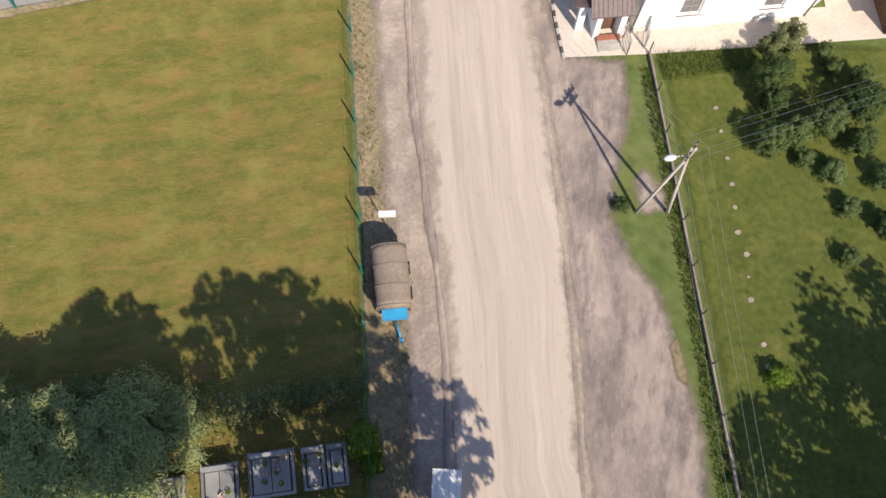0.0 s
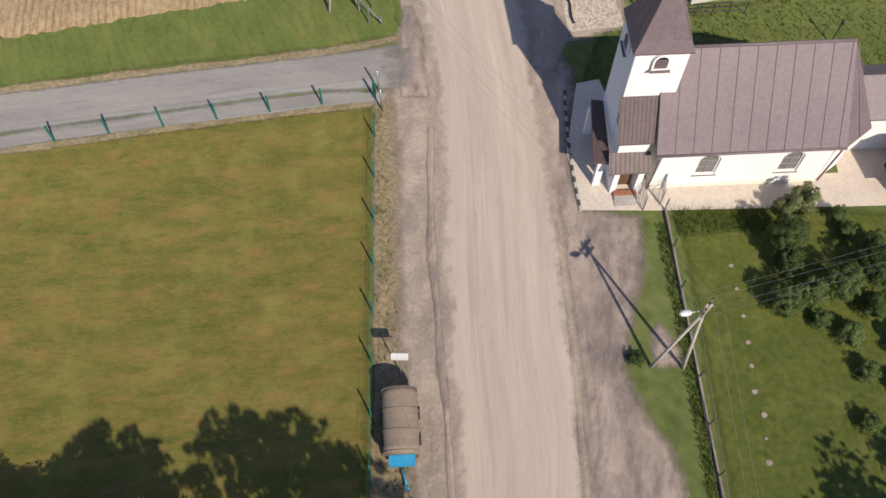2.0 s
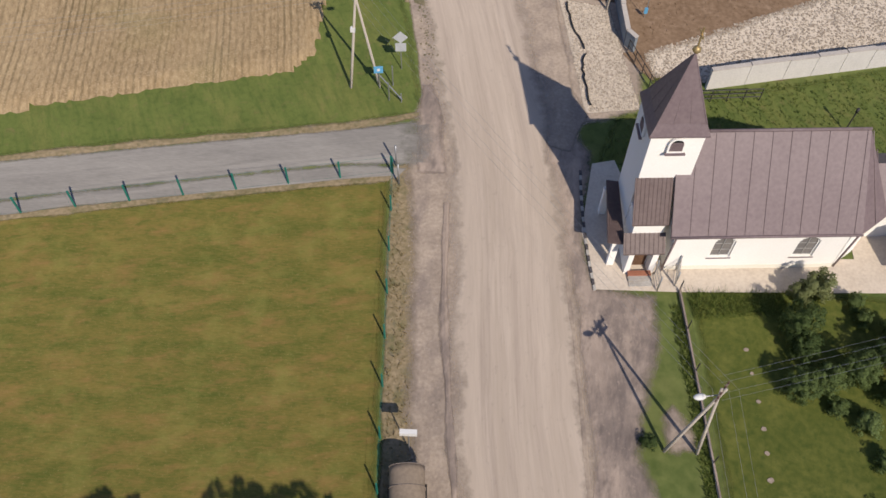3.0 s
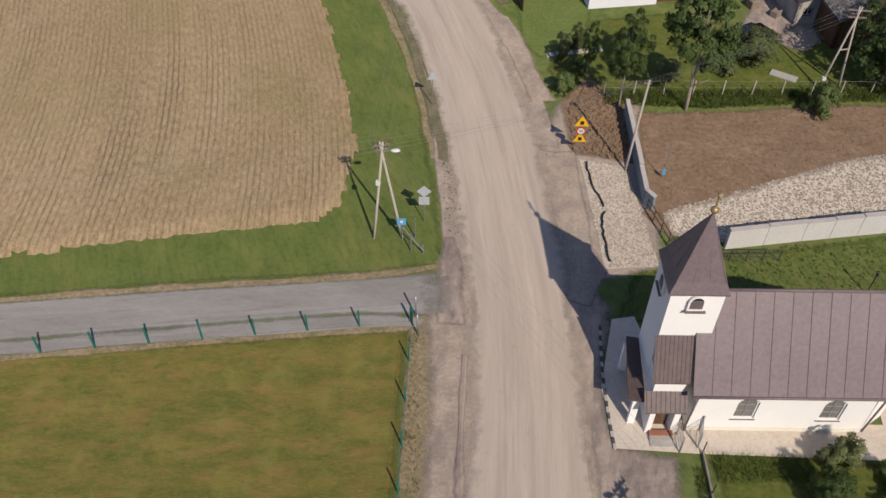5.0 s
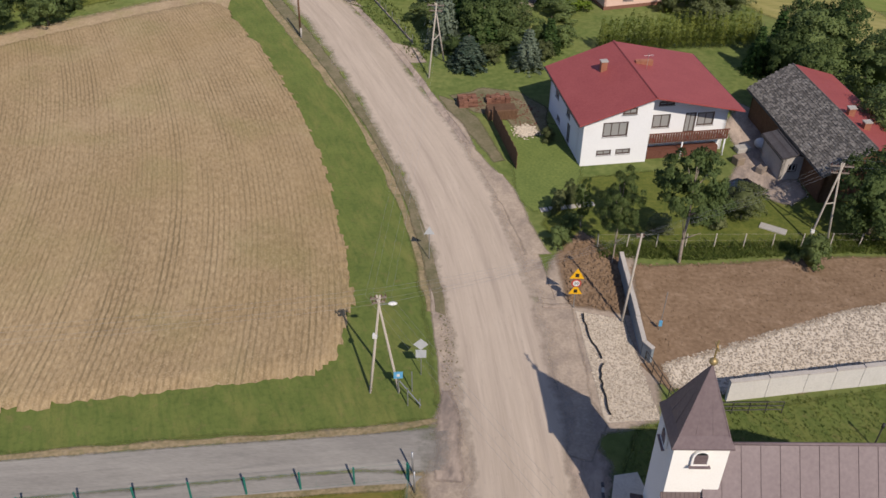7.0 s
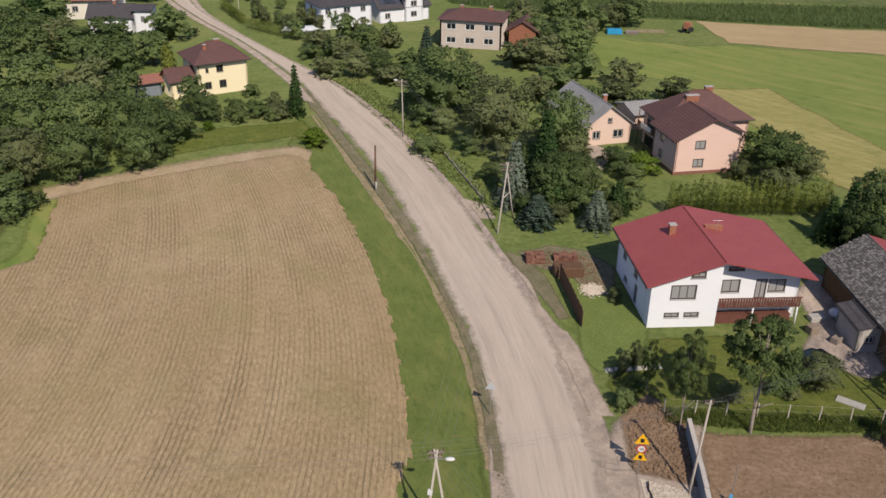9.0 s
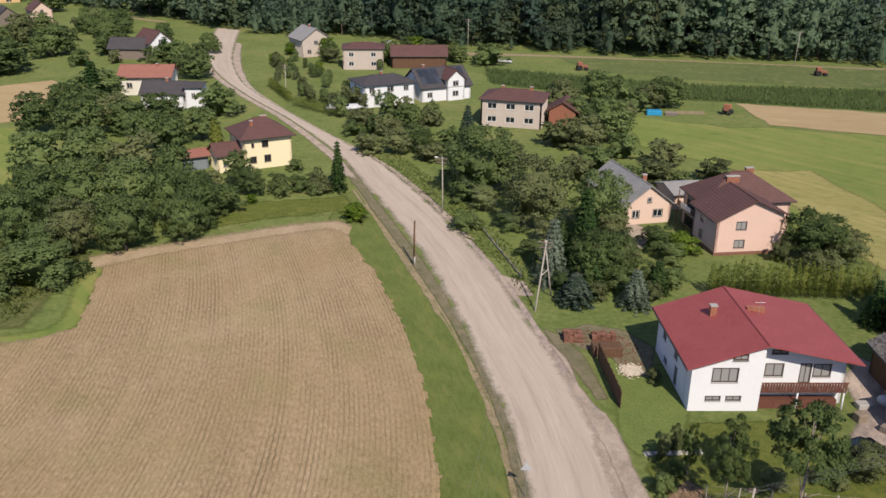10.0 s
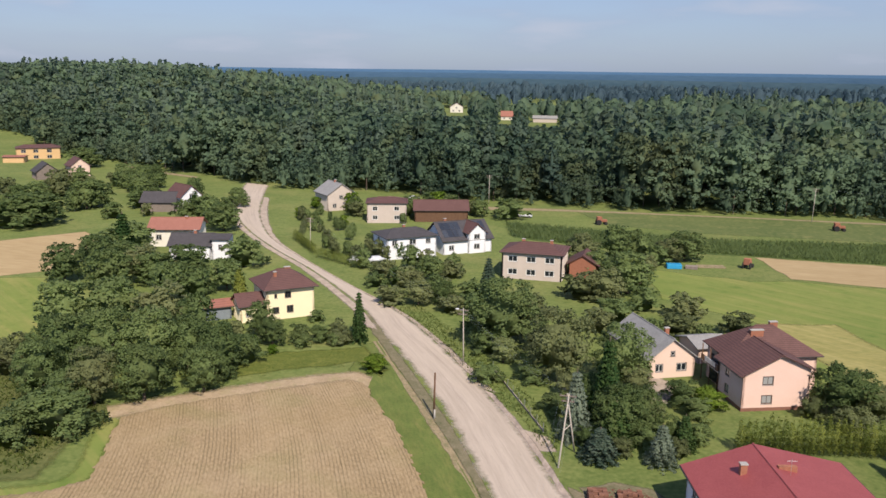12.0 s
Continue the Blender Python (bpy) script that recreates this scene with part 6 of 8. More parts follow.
for y0, y1 in ((0.0, 0.3),):
    lo = [bm.verts.new((u, y0, z)) for u, z in ((0, 4.603), (6.35, 4.603), (6.35, 6.66), (0, 4.64))]
    hi = [bm.verts.new((u, y1, z)) for u, z in ((0, 4.603), (6.35, 4.603), (6.35, 6.66), (0, 4.64))]
    bm.faces.new(lo)
    bm.faces.new(hi[::-1])
    for i in range(4):
        bm.faces.new((lo[i], hi[i], hi[(i + 1) % 4], lo[(i + 1) % 4]))
prism(bm, [(6.05, 0.302), (6.35, 0.302), (6.35, 1.298), (6.05, 1.298)], 4.602, 6.6)
bmesh.ops.remove_doubles(bm, verts=bm.verts, dist=0.005)
part("bay_wall", bm, "white", bay)
for k, (_, u, z, ww, hh) in enumerate(BAY):
    window(wh, Matrix.Translation((u, -1.3 - (0.1 if k == 3 else 0.0), z)), ww, hh, 3 if k == 0 else 2, pane="curtain_glass", sash="frame")
bm = bmesh.new()
box(bm, 6.36, 14.2, -1.3, -0.02, 1.85, 2.0)
part("balcony", bm, "concrete", wh)
for i in range(31):
    bm = bmesh.new()
    box(bm, 6.4 + i * 0.25, 6.58 + i * 0.25, -1.4, -1.355, 1.95, 2.85)
    part("slat", bm, "redwood", wh)
bm = bmesh.new()
box(bm, 6.36, 14.2, -1.41, -1.31, 2.86, 2.94)
part("handrail", bm, "redwood", wh)
for px_ in (9.8, 14.0):
    bar("post", (px_, -1.2, 0), (px_, -1.2, 1.85), 0.08, "white", wh)
bm = bmesh.new()
box(bm, 6.6, 13.6, -0.9, -0.1, 0.0, 0.9)
part("firewood", bm, "redwood", wh, "stacked firewood under the balcony")
bm = bmesh.new()
box(bm, 6.9, 8.6, 5.6, 6.1, 6.2, 6.95)
part("brick_stack", bm, "brick", wh, "low brick chimney block")
bar("aerial", (7.6, 4.6, 6.5), (7.6, 4.6, 8.2), 0.02, "metal", wh, n=5)
bar("aerial", (7.1, 4.6, 8.0), (8.1, 4.6, 8.0), 0.015, "metal", wh, n=5)
for k in range(7):
    pot = part("flower_pot", leaf_bm(0.22, 60, 300 + k), ("rose", "leaf", "flowers")[k % 3], wh)
    pot.matrix_local = pose(6.9 + k * 1.1, -1.15, 2.15 + 0.1 * (k % 2))

house("house", 9.4, 110.3, 22, 9.0, 7.0, 5.0, 7.4, "peach two-storey house with brown tiled roofs", "pink", "brownroof", "y", 4.8, 5.5, 0.6,
      wins=[("f", 2.6, 0.9, 1.5, 1.2), ("f", 2.6, 3.4, 1.5, 1.2), ("l", 2, 3.2, 1.2, 1.2), ("l", 2, 0.9, 1.2, 1.2)], plinth="oldbrick", pane="curtain_glass", sash="frame")
house("house", 8.0, 116.7, 22, 12.4, 6.8, 5.4, 8.2, "peach house wing under a brown tiled roof", "pink", "brownroof", "x", None, None, 0.6, hip=4.9,
      wins=[("l", 2, 3.2, 1.2, 1.2), ("l", 5, 0.9, 1.2, 1.2), ("r", 4, 3.2, 1.2, 1.2)], chimneys=[(4.6, 2.2, 7.2, 0.8, 1.8), (7.6, 3.6, 7.7, 1.0, 1.1)])
terrace = thing("balcony", pose(8.0, 116.7, 0, 0, 0, 22), "dark timber balcony with white washing on the peach house", "balcony")
bm = bmesh.new()
box(bm, -1.3, -0.02, 0.3, 6.0, 2.75, 2.9)
part("deck", bm, "concrete", terrace)
for k in range(10):
    bm = bmesh.new()
    box(bm, -1.34, -1.3, 0.35 + k * 0.57, 0.77 + k * 0.57, 2.9, 3.75)
    part("board", bm, "wood", terrace)
for k in range(4):
    bm = bmesh.new()
    box(bm, -1.42, -1.36, 1.2 + k * 0.85, 1.9 + k * 0.85, 3.2 - 0.05 * k, 3.85)
    part("washing", bm, "wframe", terrace, "white washing over the rail")
for y in (0.5, 3.2, 5.8):
    bar("post", (-1.2, y, 0), (-1.2, y, 5.2), 0.07, "wood", terrace)
# Flat dark glass sheets stand in for the shaded recess behind and below the deck.
bm = bmesh.new()
box(bm, -0.06, -0.004, 0.8, 5.8, 2.95, 5.0)
part("glazing", bm, "glass", terrace)
bm = bmesh.new()
box(bm, -0.05, -0.004, 1.0, 5.6, 0.1, 2.5)
part("glazing", bm, "glass", terrace)
house("bungalow", -2.4, 119.0, 28, 7.0, 13.0, 3.0, 5.6, "pale peach bungalow with a grey sheet roof", "peach", "greyroof", "y", wins=[("f", 1.0, 0.9, 1.2, 1.2), ("f", 4.2, 0.9, 1.6, 1.2), ("f", 3.2, 3.2, 0.7, 0.7)], chimneys=[(5.0, 5.0, 4.8, 0.9)])
house("bungalow", 4.4, 128.0, 28, 5.0, 6.0, 2.4, 3.2, "low grey-roofed link between the bungalow and the peach house", "peach", "greyroof", "x")
house("house", -65.7, 129.0, 42, 8.3, 8.5, 5.6, 7.7, "bright yellow two-storey house with a brown hipped roof", "yellow", "brownroof", "x", None, None, 0.7, hip=3.0,
      wins=[("f", 3.4, 1.0, 1.2, 1.3), ("f", 3.1, 3.6, 1.15, 1.2), ("f", 1.3, 3.7, 0.5, 0.8), ("f", 1.0, 1.0, 1.1, 1.2), ("r", 3, 1.0, 1.2, 1.2), ("r", 3, 3.6, 1.2, 1.2)], chimneys=[(2.2, 2.6, 6.9, 0.8, 0.5), (4.9, 4.4, 7.4, 0.6, 1.0)], sash="frame")
house("house_annex", -69.2, 126.2, 42, 3.9, 5.0, 3.0, 4.4, "low yellow annex with a brown lean-to roof", "yellow", "brownroof", "x", wins=[("f", 0.9, 0.9, 1.0, 1.1)])
house("shed", -75.2, 125.6, 42, 4.2, 4.5, 2.3, 2.9, "low garage with a pinkish brown roof", "greyconc", "orangeroof", "x")
house("house", -34.2, 172.1, 0, 12.4, 9.5, 5.6, 6.9, "pinkish grey two-storey house with a dark flat hipped roof", "beige", "brownroof", "x", None, None, 0.5, hip=3.5,
      wins=[(s, u, z, 2.0, 1.3) for s, u in (("f", 1.3), ("f", 5.1), ("f", 8.9)) for z in (0.9, 3.6)] + [("l", 3, 3.6, 1.2, 1.2)], chimneys=[(3.6, 5, 6.6, 0.9), (9.5, 5, 6.6, 0.9)], frame="wframe")
house("house_annex", -21.0, 176.0, 0, 6.0, 7.0, 3.2, 5.0, "brown roofed outbuilding beside the grey house", "brick", "brownroof", "y")
house("house", -62.0, 180.5, 40, 12.0, 9.0, 5.0, 6.2, "white two-storey house with a dark hipped roof", "white", "darkroof", "x", None, None, 0.5, hip=3.0,
      wins=[("f", 1.2, 3.2, 1.2, 1.2), ("f", 5.4, 3.2, 1.6, 1.2), ("f", 9.4, 3.2, 1.2, 1.2), ("f", 5.4, 0.8, 1.6, 1.2), ("f", 9.4, 0.8, 1.2, 1.2), ("l", 3, 3.2, 1.2, 1.2)], chimneys=[(6, 5, 6.0, 0.9)])
steep = house("house", -51.5, 190.0, 40, 12.5, 10.0, 3.4, 6.8, "white house with a steep dark tiled roof", "white", "darkroof", "x", None, None, 0.5,
      wins=[("f", 1.4, 0.9, 1.3, 1.2), ("f", 9.4, 0.9, 1.3, 1.2)], chimneys=[(3, 6, 6.4, 1.0)])
for row in range(2):
    for col in range(9):
        if 4 <= col <= 6:
            continue
        bm = bmesh.new()
        u, v0, v1 = 0.5 + col * 1.28, 0.55 + row * 2.05, 2.5 + row * 2.05
        slab(bm, [(u, v0, 3.62 + 0.68 * v0), (u + 1.2, v0, 3.62 + 0.68 * v0), (u + 1.2, v1, 3.62 + 0.68 * v1), (u, v1, 3.62 + 0.68 * v1)], 0.05)
        part("solar_panel", bm, "panel", steep, "dark blue solar panel")
house("dormer", -46.4, 193.5, 40, 4.4, 6.0, 5.0, 6.9, "white gabled dormer front with a brown roof", "white", "brownroof", "y", wins=[("f", 1.4, 1.0, 1.5, 1.2), ("f", 1.4, 3.3, 1.5, 1.2)])
house("house", -83.0, 224.4, 18, 11.0, 9.0, 5.6, 6.6, "beige two-storey house with a flat brown roof", "beige", "brownroof", "x", None, None, 0.4, hip=3.0,
      wins=[("f", u, z, 1.5, 1.3) for u in (1.5, 7.5) for z in (0.9, 3.4)] + [("r", 3, 3.4, 1.2, 1.2)], frame="wframe")
house("barn", -71.0, 230.5, 18, 15.0, 8.0, 3.4, 5.6, "long timber barn with a rusty brown roof", "wood", "brownroof", "x")
house("house", -101.0, 239.5, 45, 9.0, 10.0, 5.0, 8.0, "small pale beige house with a steep grey roof", "beige", "greyroof", "y", wins=[("f", 1.6, 0.9, 1.2, 1.2), ("f", 5.6, 0.9, 1.2, 1.2), ("f", 3.7, 3.4, 1.3, 1.2)], chimneys=[(4.5, 5, 7.8, 0.9)])
house("house", -226.0, 852.0, 15, 13.0, 10.0, 6.0, 9.6, "far cream house standing among the woods", "cream", "brownroof", "y", wins=[("f", 2.5, 1.2, 1.6, 1.4), ("f", 8.5, 1.2, 1.6, 1.4), ("f", 5.6, 4.2, 1.6, 1.4)], group="far houses in the woods")
house("house", -152.0, 745.0, 12, 11.0, 9.0, 3.4, 7.6, "far low house with an orange tiled roof in the woods", "cream", "orangeroof", "x", wins=[("f", 2.0, 1.0, 1.5, 1.3), ("f", 7.0, 1.0, 1.5, 1.3)], group="far houses in the woods")
house("barn", -121.0, 726.0, 9, 20.0, 9.0, 3.4, 5.4, "far long pale shed with a beige front in the woods", "beige", "greyroof", "x", group="far houses in the woods")
house("house", -120.2, 176.9, 19, 11.4, 9.0, 4.3, 6.2, "cream house with an orange-red sheet roof", "cream", "orangeroof", "x", None, None, 0.6, wins=[("f", 1.5, 1.6, 1.3, 1.3), ("f", 5.5, 1.6, 1.3, 1.3)], chimneys=[(8, 4, 5.8, 0.8)])
house("house", -107.8, 165.7, 18, 9.0, 8.0, 3.3, 5.2, "white bungalow with a dark tiled roof and shuttered windows", "white", "darkroof", "x", wins=[("f", 1.0, 0.9, 1.2, 1.2), ("f", 3.4, 0.9, 1.2, 1.2), ("f", 6.2, 0.9, 1.2, 1.2)], chimneys=[(5, 4, 5.0, 0.9)])
house("house_annex", -99.0, 168.8, 18, 3.6, 6.0, 4.6, 5.2, "tall white annex with a flat roof", "white", "darkroof", "x", wins=[("f", 1.4, 2.2, 0.8, 1.2)])
house("barn", -152.0, 220.3, 15, 10.0, 8.0, 3.0, 5.4, "grey timber barn with a dark roof", "oldwood", "darkroof", "x")
house("house", -141.0, 224.0, 60, 7.0, 9.0, 4.4, 7.4, "white gabled house with a grey-brown roof", "white", "brownroof", "y", wins=[("f", 2.8, 1.0, 1.2, 1.2), ("f", 2.9, 4.0, 1.1, 1.1)])
house("house_annex", -281.5, 311.0, 25, 8.6, 6.0, 2.8, 3.2, "low apricot annex with a flat roof", "apricot", "orangeroof", "x")
house("house", -284, 322, 40, 18, 10, 5.5, 6.6, "apricot two-storey house with a flat roof", "apricot", "brownroof", "x", None, None, 0.4, hip=3.0, wins=[("f", u, z, 2.0, 1.4) for u in (2, 7, 12.5) for z in (0.9, 3.5)])
house("barn", -230, 270, 50, 8, 9, 3.0, 6.0, "dark grey timber barn", "oldwood", "darkroof", "y")
house("house", -222, 279, 50, 7, 9, 4.6, 7.4, "pale pink gabled house with a red-brown roof", "peach", "brownroof", "y", wins=[("f", 1.2, 0.9, 1.2, 1.2), ("f", 4.2, 0.9, 1.2, 1.2), ("f", 2.8, 3.6, 1.2, 1.2)])
# The darker timber on the barn walls stands in for the shade on them.
barn = house("barn", 26.3, 67.0, 12, 7.6, 16.0, 3.2, 5.4, "old barn with weathered grey tiles and a red far slope", "wood", "slate", "y", 3.6, 4.2, 0.5, roof2="redroof", chimneys=[(4.4, 6.0, 5.0, 1.0), (4.6, 3.5, 4.9, 1.0)])
house("shed", 25.0, 27.2, 5, 5.0, 2.5, 2.4, 3.2, "low brown timber shed with a brown roof beside the chapel", "wood", "brownroof", "x", over=0.35)
house("shed", 23.6, 70.5, 12, 2.4, 4.2, 2.3, 2.6, "small grey shed with a flat dark sheet roof", "greywall", "darkroof", "y", over=0.25, wins=[("f", 0.6, 0.8, 0.9, 0.8)])


def roof_tiles(parent, p0, across, down, nx, ny, material):
    """Overlapping tiles on a roof slope: rows from the ridge down, each tile a thin tilted plate."""
    v, f = [], []
    rng = random.Random(4)
    nrm = across.cross(down).normalized()
    nrm = nrm if nrm.z > 0 else -nrm
    for j in range(ny):
        for i in range(nx):
            o = p0 + across * ((i + 0.5 * (j % 2) + rng.uniform(-0.08, 0.08)) / nx) + down * ((j + rng.uniform(-0.12, 0.12)) / ny)
            a, b = across / nx * 0.95, down / ny * 1.12
            lift = rng.uniform(0.0, 0.045)
            q = [o + nrm * (0.012 + lift), o + a + nrm * (0.012 + lift), o + a + b + nrm * (0.045 + lift), o + b + nrm * (0.045 + lift)]
            q += [q[2] - nrm * 0.035, q[3] - nrm * 0.035]
            k = len(v)
            v += [tuple(c) for c in q]
            f += [(k, k + 1, k + 2, k + 3), (k + 3, k + 2, k + 4, k + 5)]
    me = bpy.data.meshes.new("tiles")
    me.from_pydata(v, [], f)
    me.materials.append(M[material])
    ob = tagged(new("tiles", me), kind="stuff")
    ob.parent = parent


roof_tiles(barn, Vector((3.6, -0.5, 5.56)), Vector((0, 17.0, 0)), Vector((-4.1, 0, -2.51)), 60, 21, "slate")


# ---- chapel ----
def arch(w, h, n=8):
    """Outline of an arched opening, w wide and h high, from its lower left corner."""
    r = w / 2
    return [(0, 0), (w, 0)] + [(r + r * math.cos(k * math.pi / n), h - r + r * math.sin(k * math.pi / n)) for k in range(n + 1)]


def arched_window(parent, m, w, h, louvre=False):
    win = new("window")
    win.parent = parent
    win.matrix_local = m
    o = arch(w, h)
    i = [(0.09 + x * (w - 0.18) / w, 0.09 + z * (h - 0.18) / h) for x, z in o]
    bm = bmesh.new()
    rings = [[bm.verts.new((x, y, z)) for x, z in ring] for ring, y in ((o, -0.03), (i, -0.03), (i, 0.1), (o, 0.1))]
    n = len(o)
    for a in range(4):
        for k in range(n):
            bm.faces.new((rings[a][k], rings[a][(k + 1) % n], rings[(a + 1) % 4][(k + 1) % n], rings[(a + 1) % 4][k]))
    part("window_frame", bm, "chalk", win)
    bm = bmesh.new()
    bm.faces.new([bm.verts.new((x, 0.02, z)) for x, z in i])
    part("pane", bm, "glass" if louvre else "pale_glass", win)
    bm = bmesh.new()
    if louvre:
        for k in range(6):
            z = 0.12 + k * (h - 0.4) / 6
            box(bm, 0.1, w - 0.1, -0.02, 0.015, z, z + 0.06)
        part("louvre", bm, "tinroof", win)
    else:
        box(bm, w / 2 - 0.025, w / 2 + 0.025, -0.01, 0.015, 0.1, h - 0.1)
        for z in (h * 0.33, h * 0.62):
            box(bm, 0.1, w - 0.1, -0.01, 0.015, z, z + 0.05)
        part("muntin", bm, "greyroof", win)
    bm = bmesh.new()
    box(bm, -0.1, w + 0.1, -0.16, 0.0, -0.07, -0.003)
    part("sill", bm, "tinroof", win)


def wall_with_arches(bm, w, h, holes, y0, y1):
    """A wall from x 0 to w with arched holes (x, z, width, height); the arch is filled by small stepped pieces."""
    xs = sorted({0.0, w, *[v for x, z, ww, hh in holes for v in [x + ww * k / 10 for k in range(11)]]})
    for a, b in zip(xs, xs[1:]):
        c = (a + b) / 2
        for x, z, ww, hh in holes:
            if x < c < x + ww:
                r = ww / 2
                topz = z + hh - r + math.sqrt(max(0.0, r * r - (c - x - r) ** 2))
                box(bm, a, b, y0, y1, 0, z)
                box(bm, a, b, y0, y1, topz, h)
                break
        else:
            box(bm, a, b, y0, y1, 0, h)


ch = thing("chapel", pose(10.9, 27.4, 0, 0, 0, 6), "white rendered chapel with brown sheet roofs and a spired tower", "chapel")
W1, W2 = (2.3, 1.15, 1.2, 1.95), (7.0, 1.1, 1.2, 1.95)
bm = bmesh.new()
wall_with_arches(bm, 9.7, 4.05, [W1, W2], 0, 0.45)
box(bm, 0, 9.7, 5.95, 6.4, 0, 4.05)
box(bm, 0, 0.45, 0.45, 5.95, 0, 4.05)
prism(bm, [(9.7, 0), (11.2, 1.0), (11.2, 5.4), (9.7, 6.4), (9.7, 5.95), (10.8, 5.2), (10.8, 1.2), (9.7, 0.45)], 0, 4.05)
part("wall", bm, "chalk", ch, "smooth white rendered wall")
for a in ((-0.05, 9.7, -0.05, -0.002), (-0.05, 9.7, 6.402, 6.45)):
    bm = bmesh.new()
    box(bm, *a, 0, 0.35)
    part("plinth", bm, "cream", ch)
for x, z, ww, hh in (W1, W2):
    arched_window(ch, Matrix.Translation((x, 0.12, z)), ww, hh)
RZ, EZ = 8.1, 4.05
nave_planes = [
    [(-0.45, -0.38, EZ - 0.3), (9.9, -0.38, EZ - 0.3), (9.6, 3.2, RZ), (-0.45, 3.2, RZ)],
    [(-0.45, 3.2, RZ), (9.6, 3.2, RZ), (9.9, 6.78, EZ - 0.3), (-0.45, 6.78, EZ - 0.3)],
    [(9.9, -0.38, EZ - 0.3), (11.6, 0.8, EZ - 0.3), (9.6, 3.2, RZ)],
    [(11.6, 0.8, EZ - 0.3), (11.6, 5.6, EZ - 0.3), (9.6, 3.2, RZ)],
    [(11.6, 5.6, EZ - 0.3), (9.9, 6.78, EZ - 0.3), (9.6, 3.2, RZ)],
]
for q in nave_planes:
    bm = bmesh.new()
    slab(bm, [(x, y, z + 0.12) for x, y, z in q], 0.12)
    part("roof", bm, "tinroof", ch, "brown standing-seam sheet roof")
for k in range(11):
    x = -0.42 + k * 0.985
    for y0, y1 in ((-0.38, 3.2), (6.78, 3.2)):
        bm = bmesh.new()
        p, q = Vector((x, y0, EZ - 0.17)), Vector((x, y1, RZ + 0.13))
        for v in box(bm, -0.018, 0.018, 0, 1, 0, 0.05):
            c = p.lerp(q, v.co.y)
            v.co = Vector((c.x + v.co.x, c.y, c.z + v.co.z))
        part("seam", bm, "tinroof", ch)
for a, b in (((9.75, 3.2), (10.75, 0.2)), ((10.6, 3.2), (11.6, 2.4)), ((10.6, 3.2), (11.6, 4.0))):
    bar("seam", (a[0], a[1], RZ - 0.9 * (a[0] - 9.7) * 2 + 0.1), (b[0], b[1], EZ - 0.12), 0.025, "tinroof", ch, n=4)
for y in (-0.44, 6.84):
    bar("gutter", (-0.45, y, EZ - 0.24), (9.9, y, EZ - 0.24), 0.08, "tinroof", ch)
for x, y in ((-0.12, -0.4), (9.85, -0.3)):
    bar("downpipe", (x, y + 0.3, 0.05), (x, y, EZ - 0.3), 0.06, "tinroof", ch)
bar("ridge_cap", (0.4, 3.2, RZ + 0.14), (9.6, 3.2, RZ + 0.14), 0.09, "tinroof", ch)
# tower
bm = bmesh.new()
X0, X1, Y0, Y1, TZ = -2.35, 0.36, 1.75, 4.5, 9.75
box(bm, X0, X1, Y0, Y1, 0, TZ)
part("tower", bm, "chalk", ch, "square white tower")
arched_window(ch, Matrix.Translation((-1.42, Y0 - 0.14, 8.45)), 0.85, 1.05, True)
arched_window(ch, Matrix.Translation((X0 - 0.14, 3.5, 8.45)) @ Matrix.Rotation(-math.pi / 2, 4, "Z"), 0.85, 1.05, True)
cx, cy, tip = (X0 + X1) / 2, (Y0 + Y1) / 2, 13.75
lv = [(TZ - 0.1, 1.52), (TZ + 0.5, 1.22), (tip, 0.03)]
for k in range(4):
    bm = bmesh.new()
    a0, a1 = math.pi / 4 + k * math.pi / 2, math.pi / 4 + (k + 1) * math.pi / 2
    ring = []
    for z, r in lv:
        for a in (a0, a1):
            ring.append(bm.verts.new((cx + r * math.sqrt(2) * math.cos(a), cy + r * math.sqrt(2) * math.sin(a), z)))
    bm.faces.new((ring[0], ring[1], ring[3], ring[2]))
    bm.faces.new((ring[2], ring[3], ring[5], ring[4]))
    part("spire", bm, "tinroof", ch, "steep brown sheet spire")
    for s in (0.33, 0.67):
        a = [Vector(lv[0][1] * math.sqrt(2) * Vector((math.cos(b), math.sin(b)))) for b in (a0, a1)]
        foot = a[0].lerp(a[1], s)
        mid = foot * (1.22 / 1.52)
        bar("seam", (cx + mid.x, cy + mid.y, lv[1][0] + 0.02), (cx, cy, tip), 0.022, "tinroof", ch, n=4)
    bar("hip_cap", (cx + 1.22 * math.sqrt(2) * math.cos(a0), cy + 1.22 * math.sqrt(2) * math.sin(a0), lv[1][0]), (cx, cy, tip), 0.04, "tinroof", ch, n=6)
bm = bmesh.new()
box(bm, cx - 1.52, cx + 1.52, cy - 1.52, cy + 1.52, TZ - 0.2, TZ - 0.1)
part("eave", bm, "tinroof", ch)
bm = bmesh.new()
bmesh.ops.create_uvsphere(bm, u_segments=14, v_segments=10, radius=0.2, matrix=Matrix.Translation((cx, cy, tip + 0.22)))
part("orb", bm, "gold", ch, "gilded ball", smooth=True)
cr = new("cross")
cr.parent = ch
cr.matrix_local = pose(cx, cy, tip + 0.4)
bm = bmesh.new()
box(bm, -0.035, 0.035, -0.035, 0.035, 0, 1.15)
part("upright", bm, "gold", cr)
bm = bmesh.new()
box(bm, -0.035, 0.035, -0.3, 0.3, 0.7, 0.77)
part("crossbar", bm, "gold", cr)
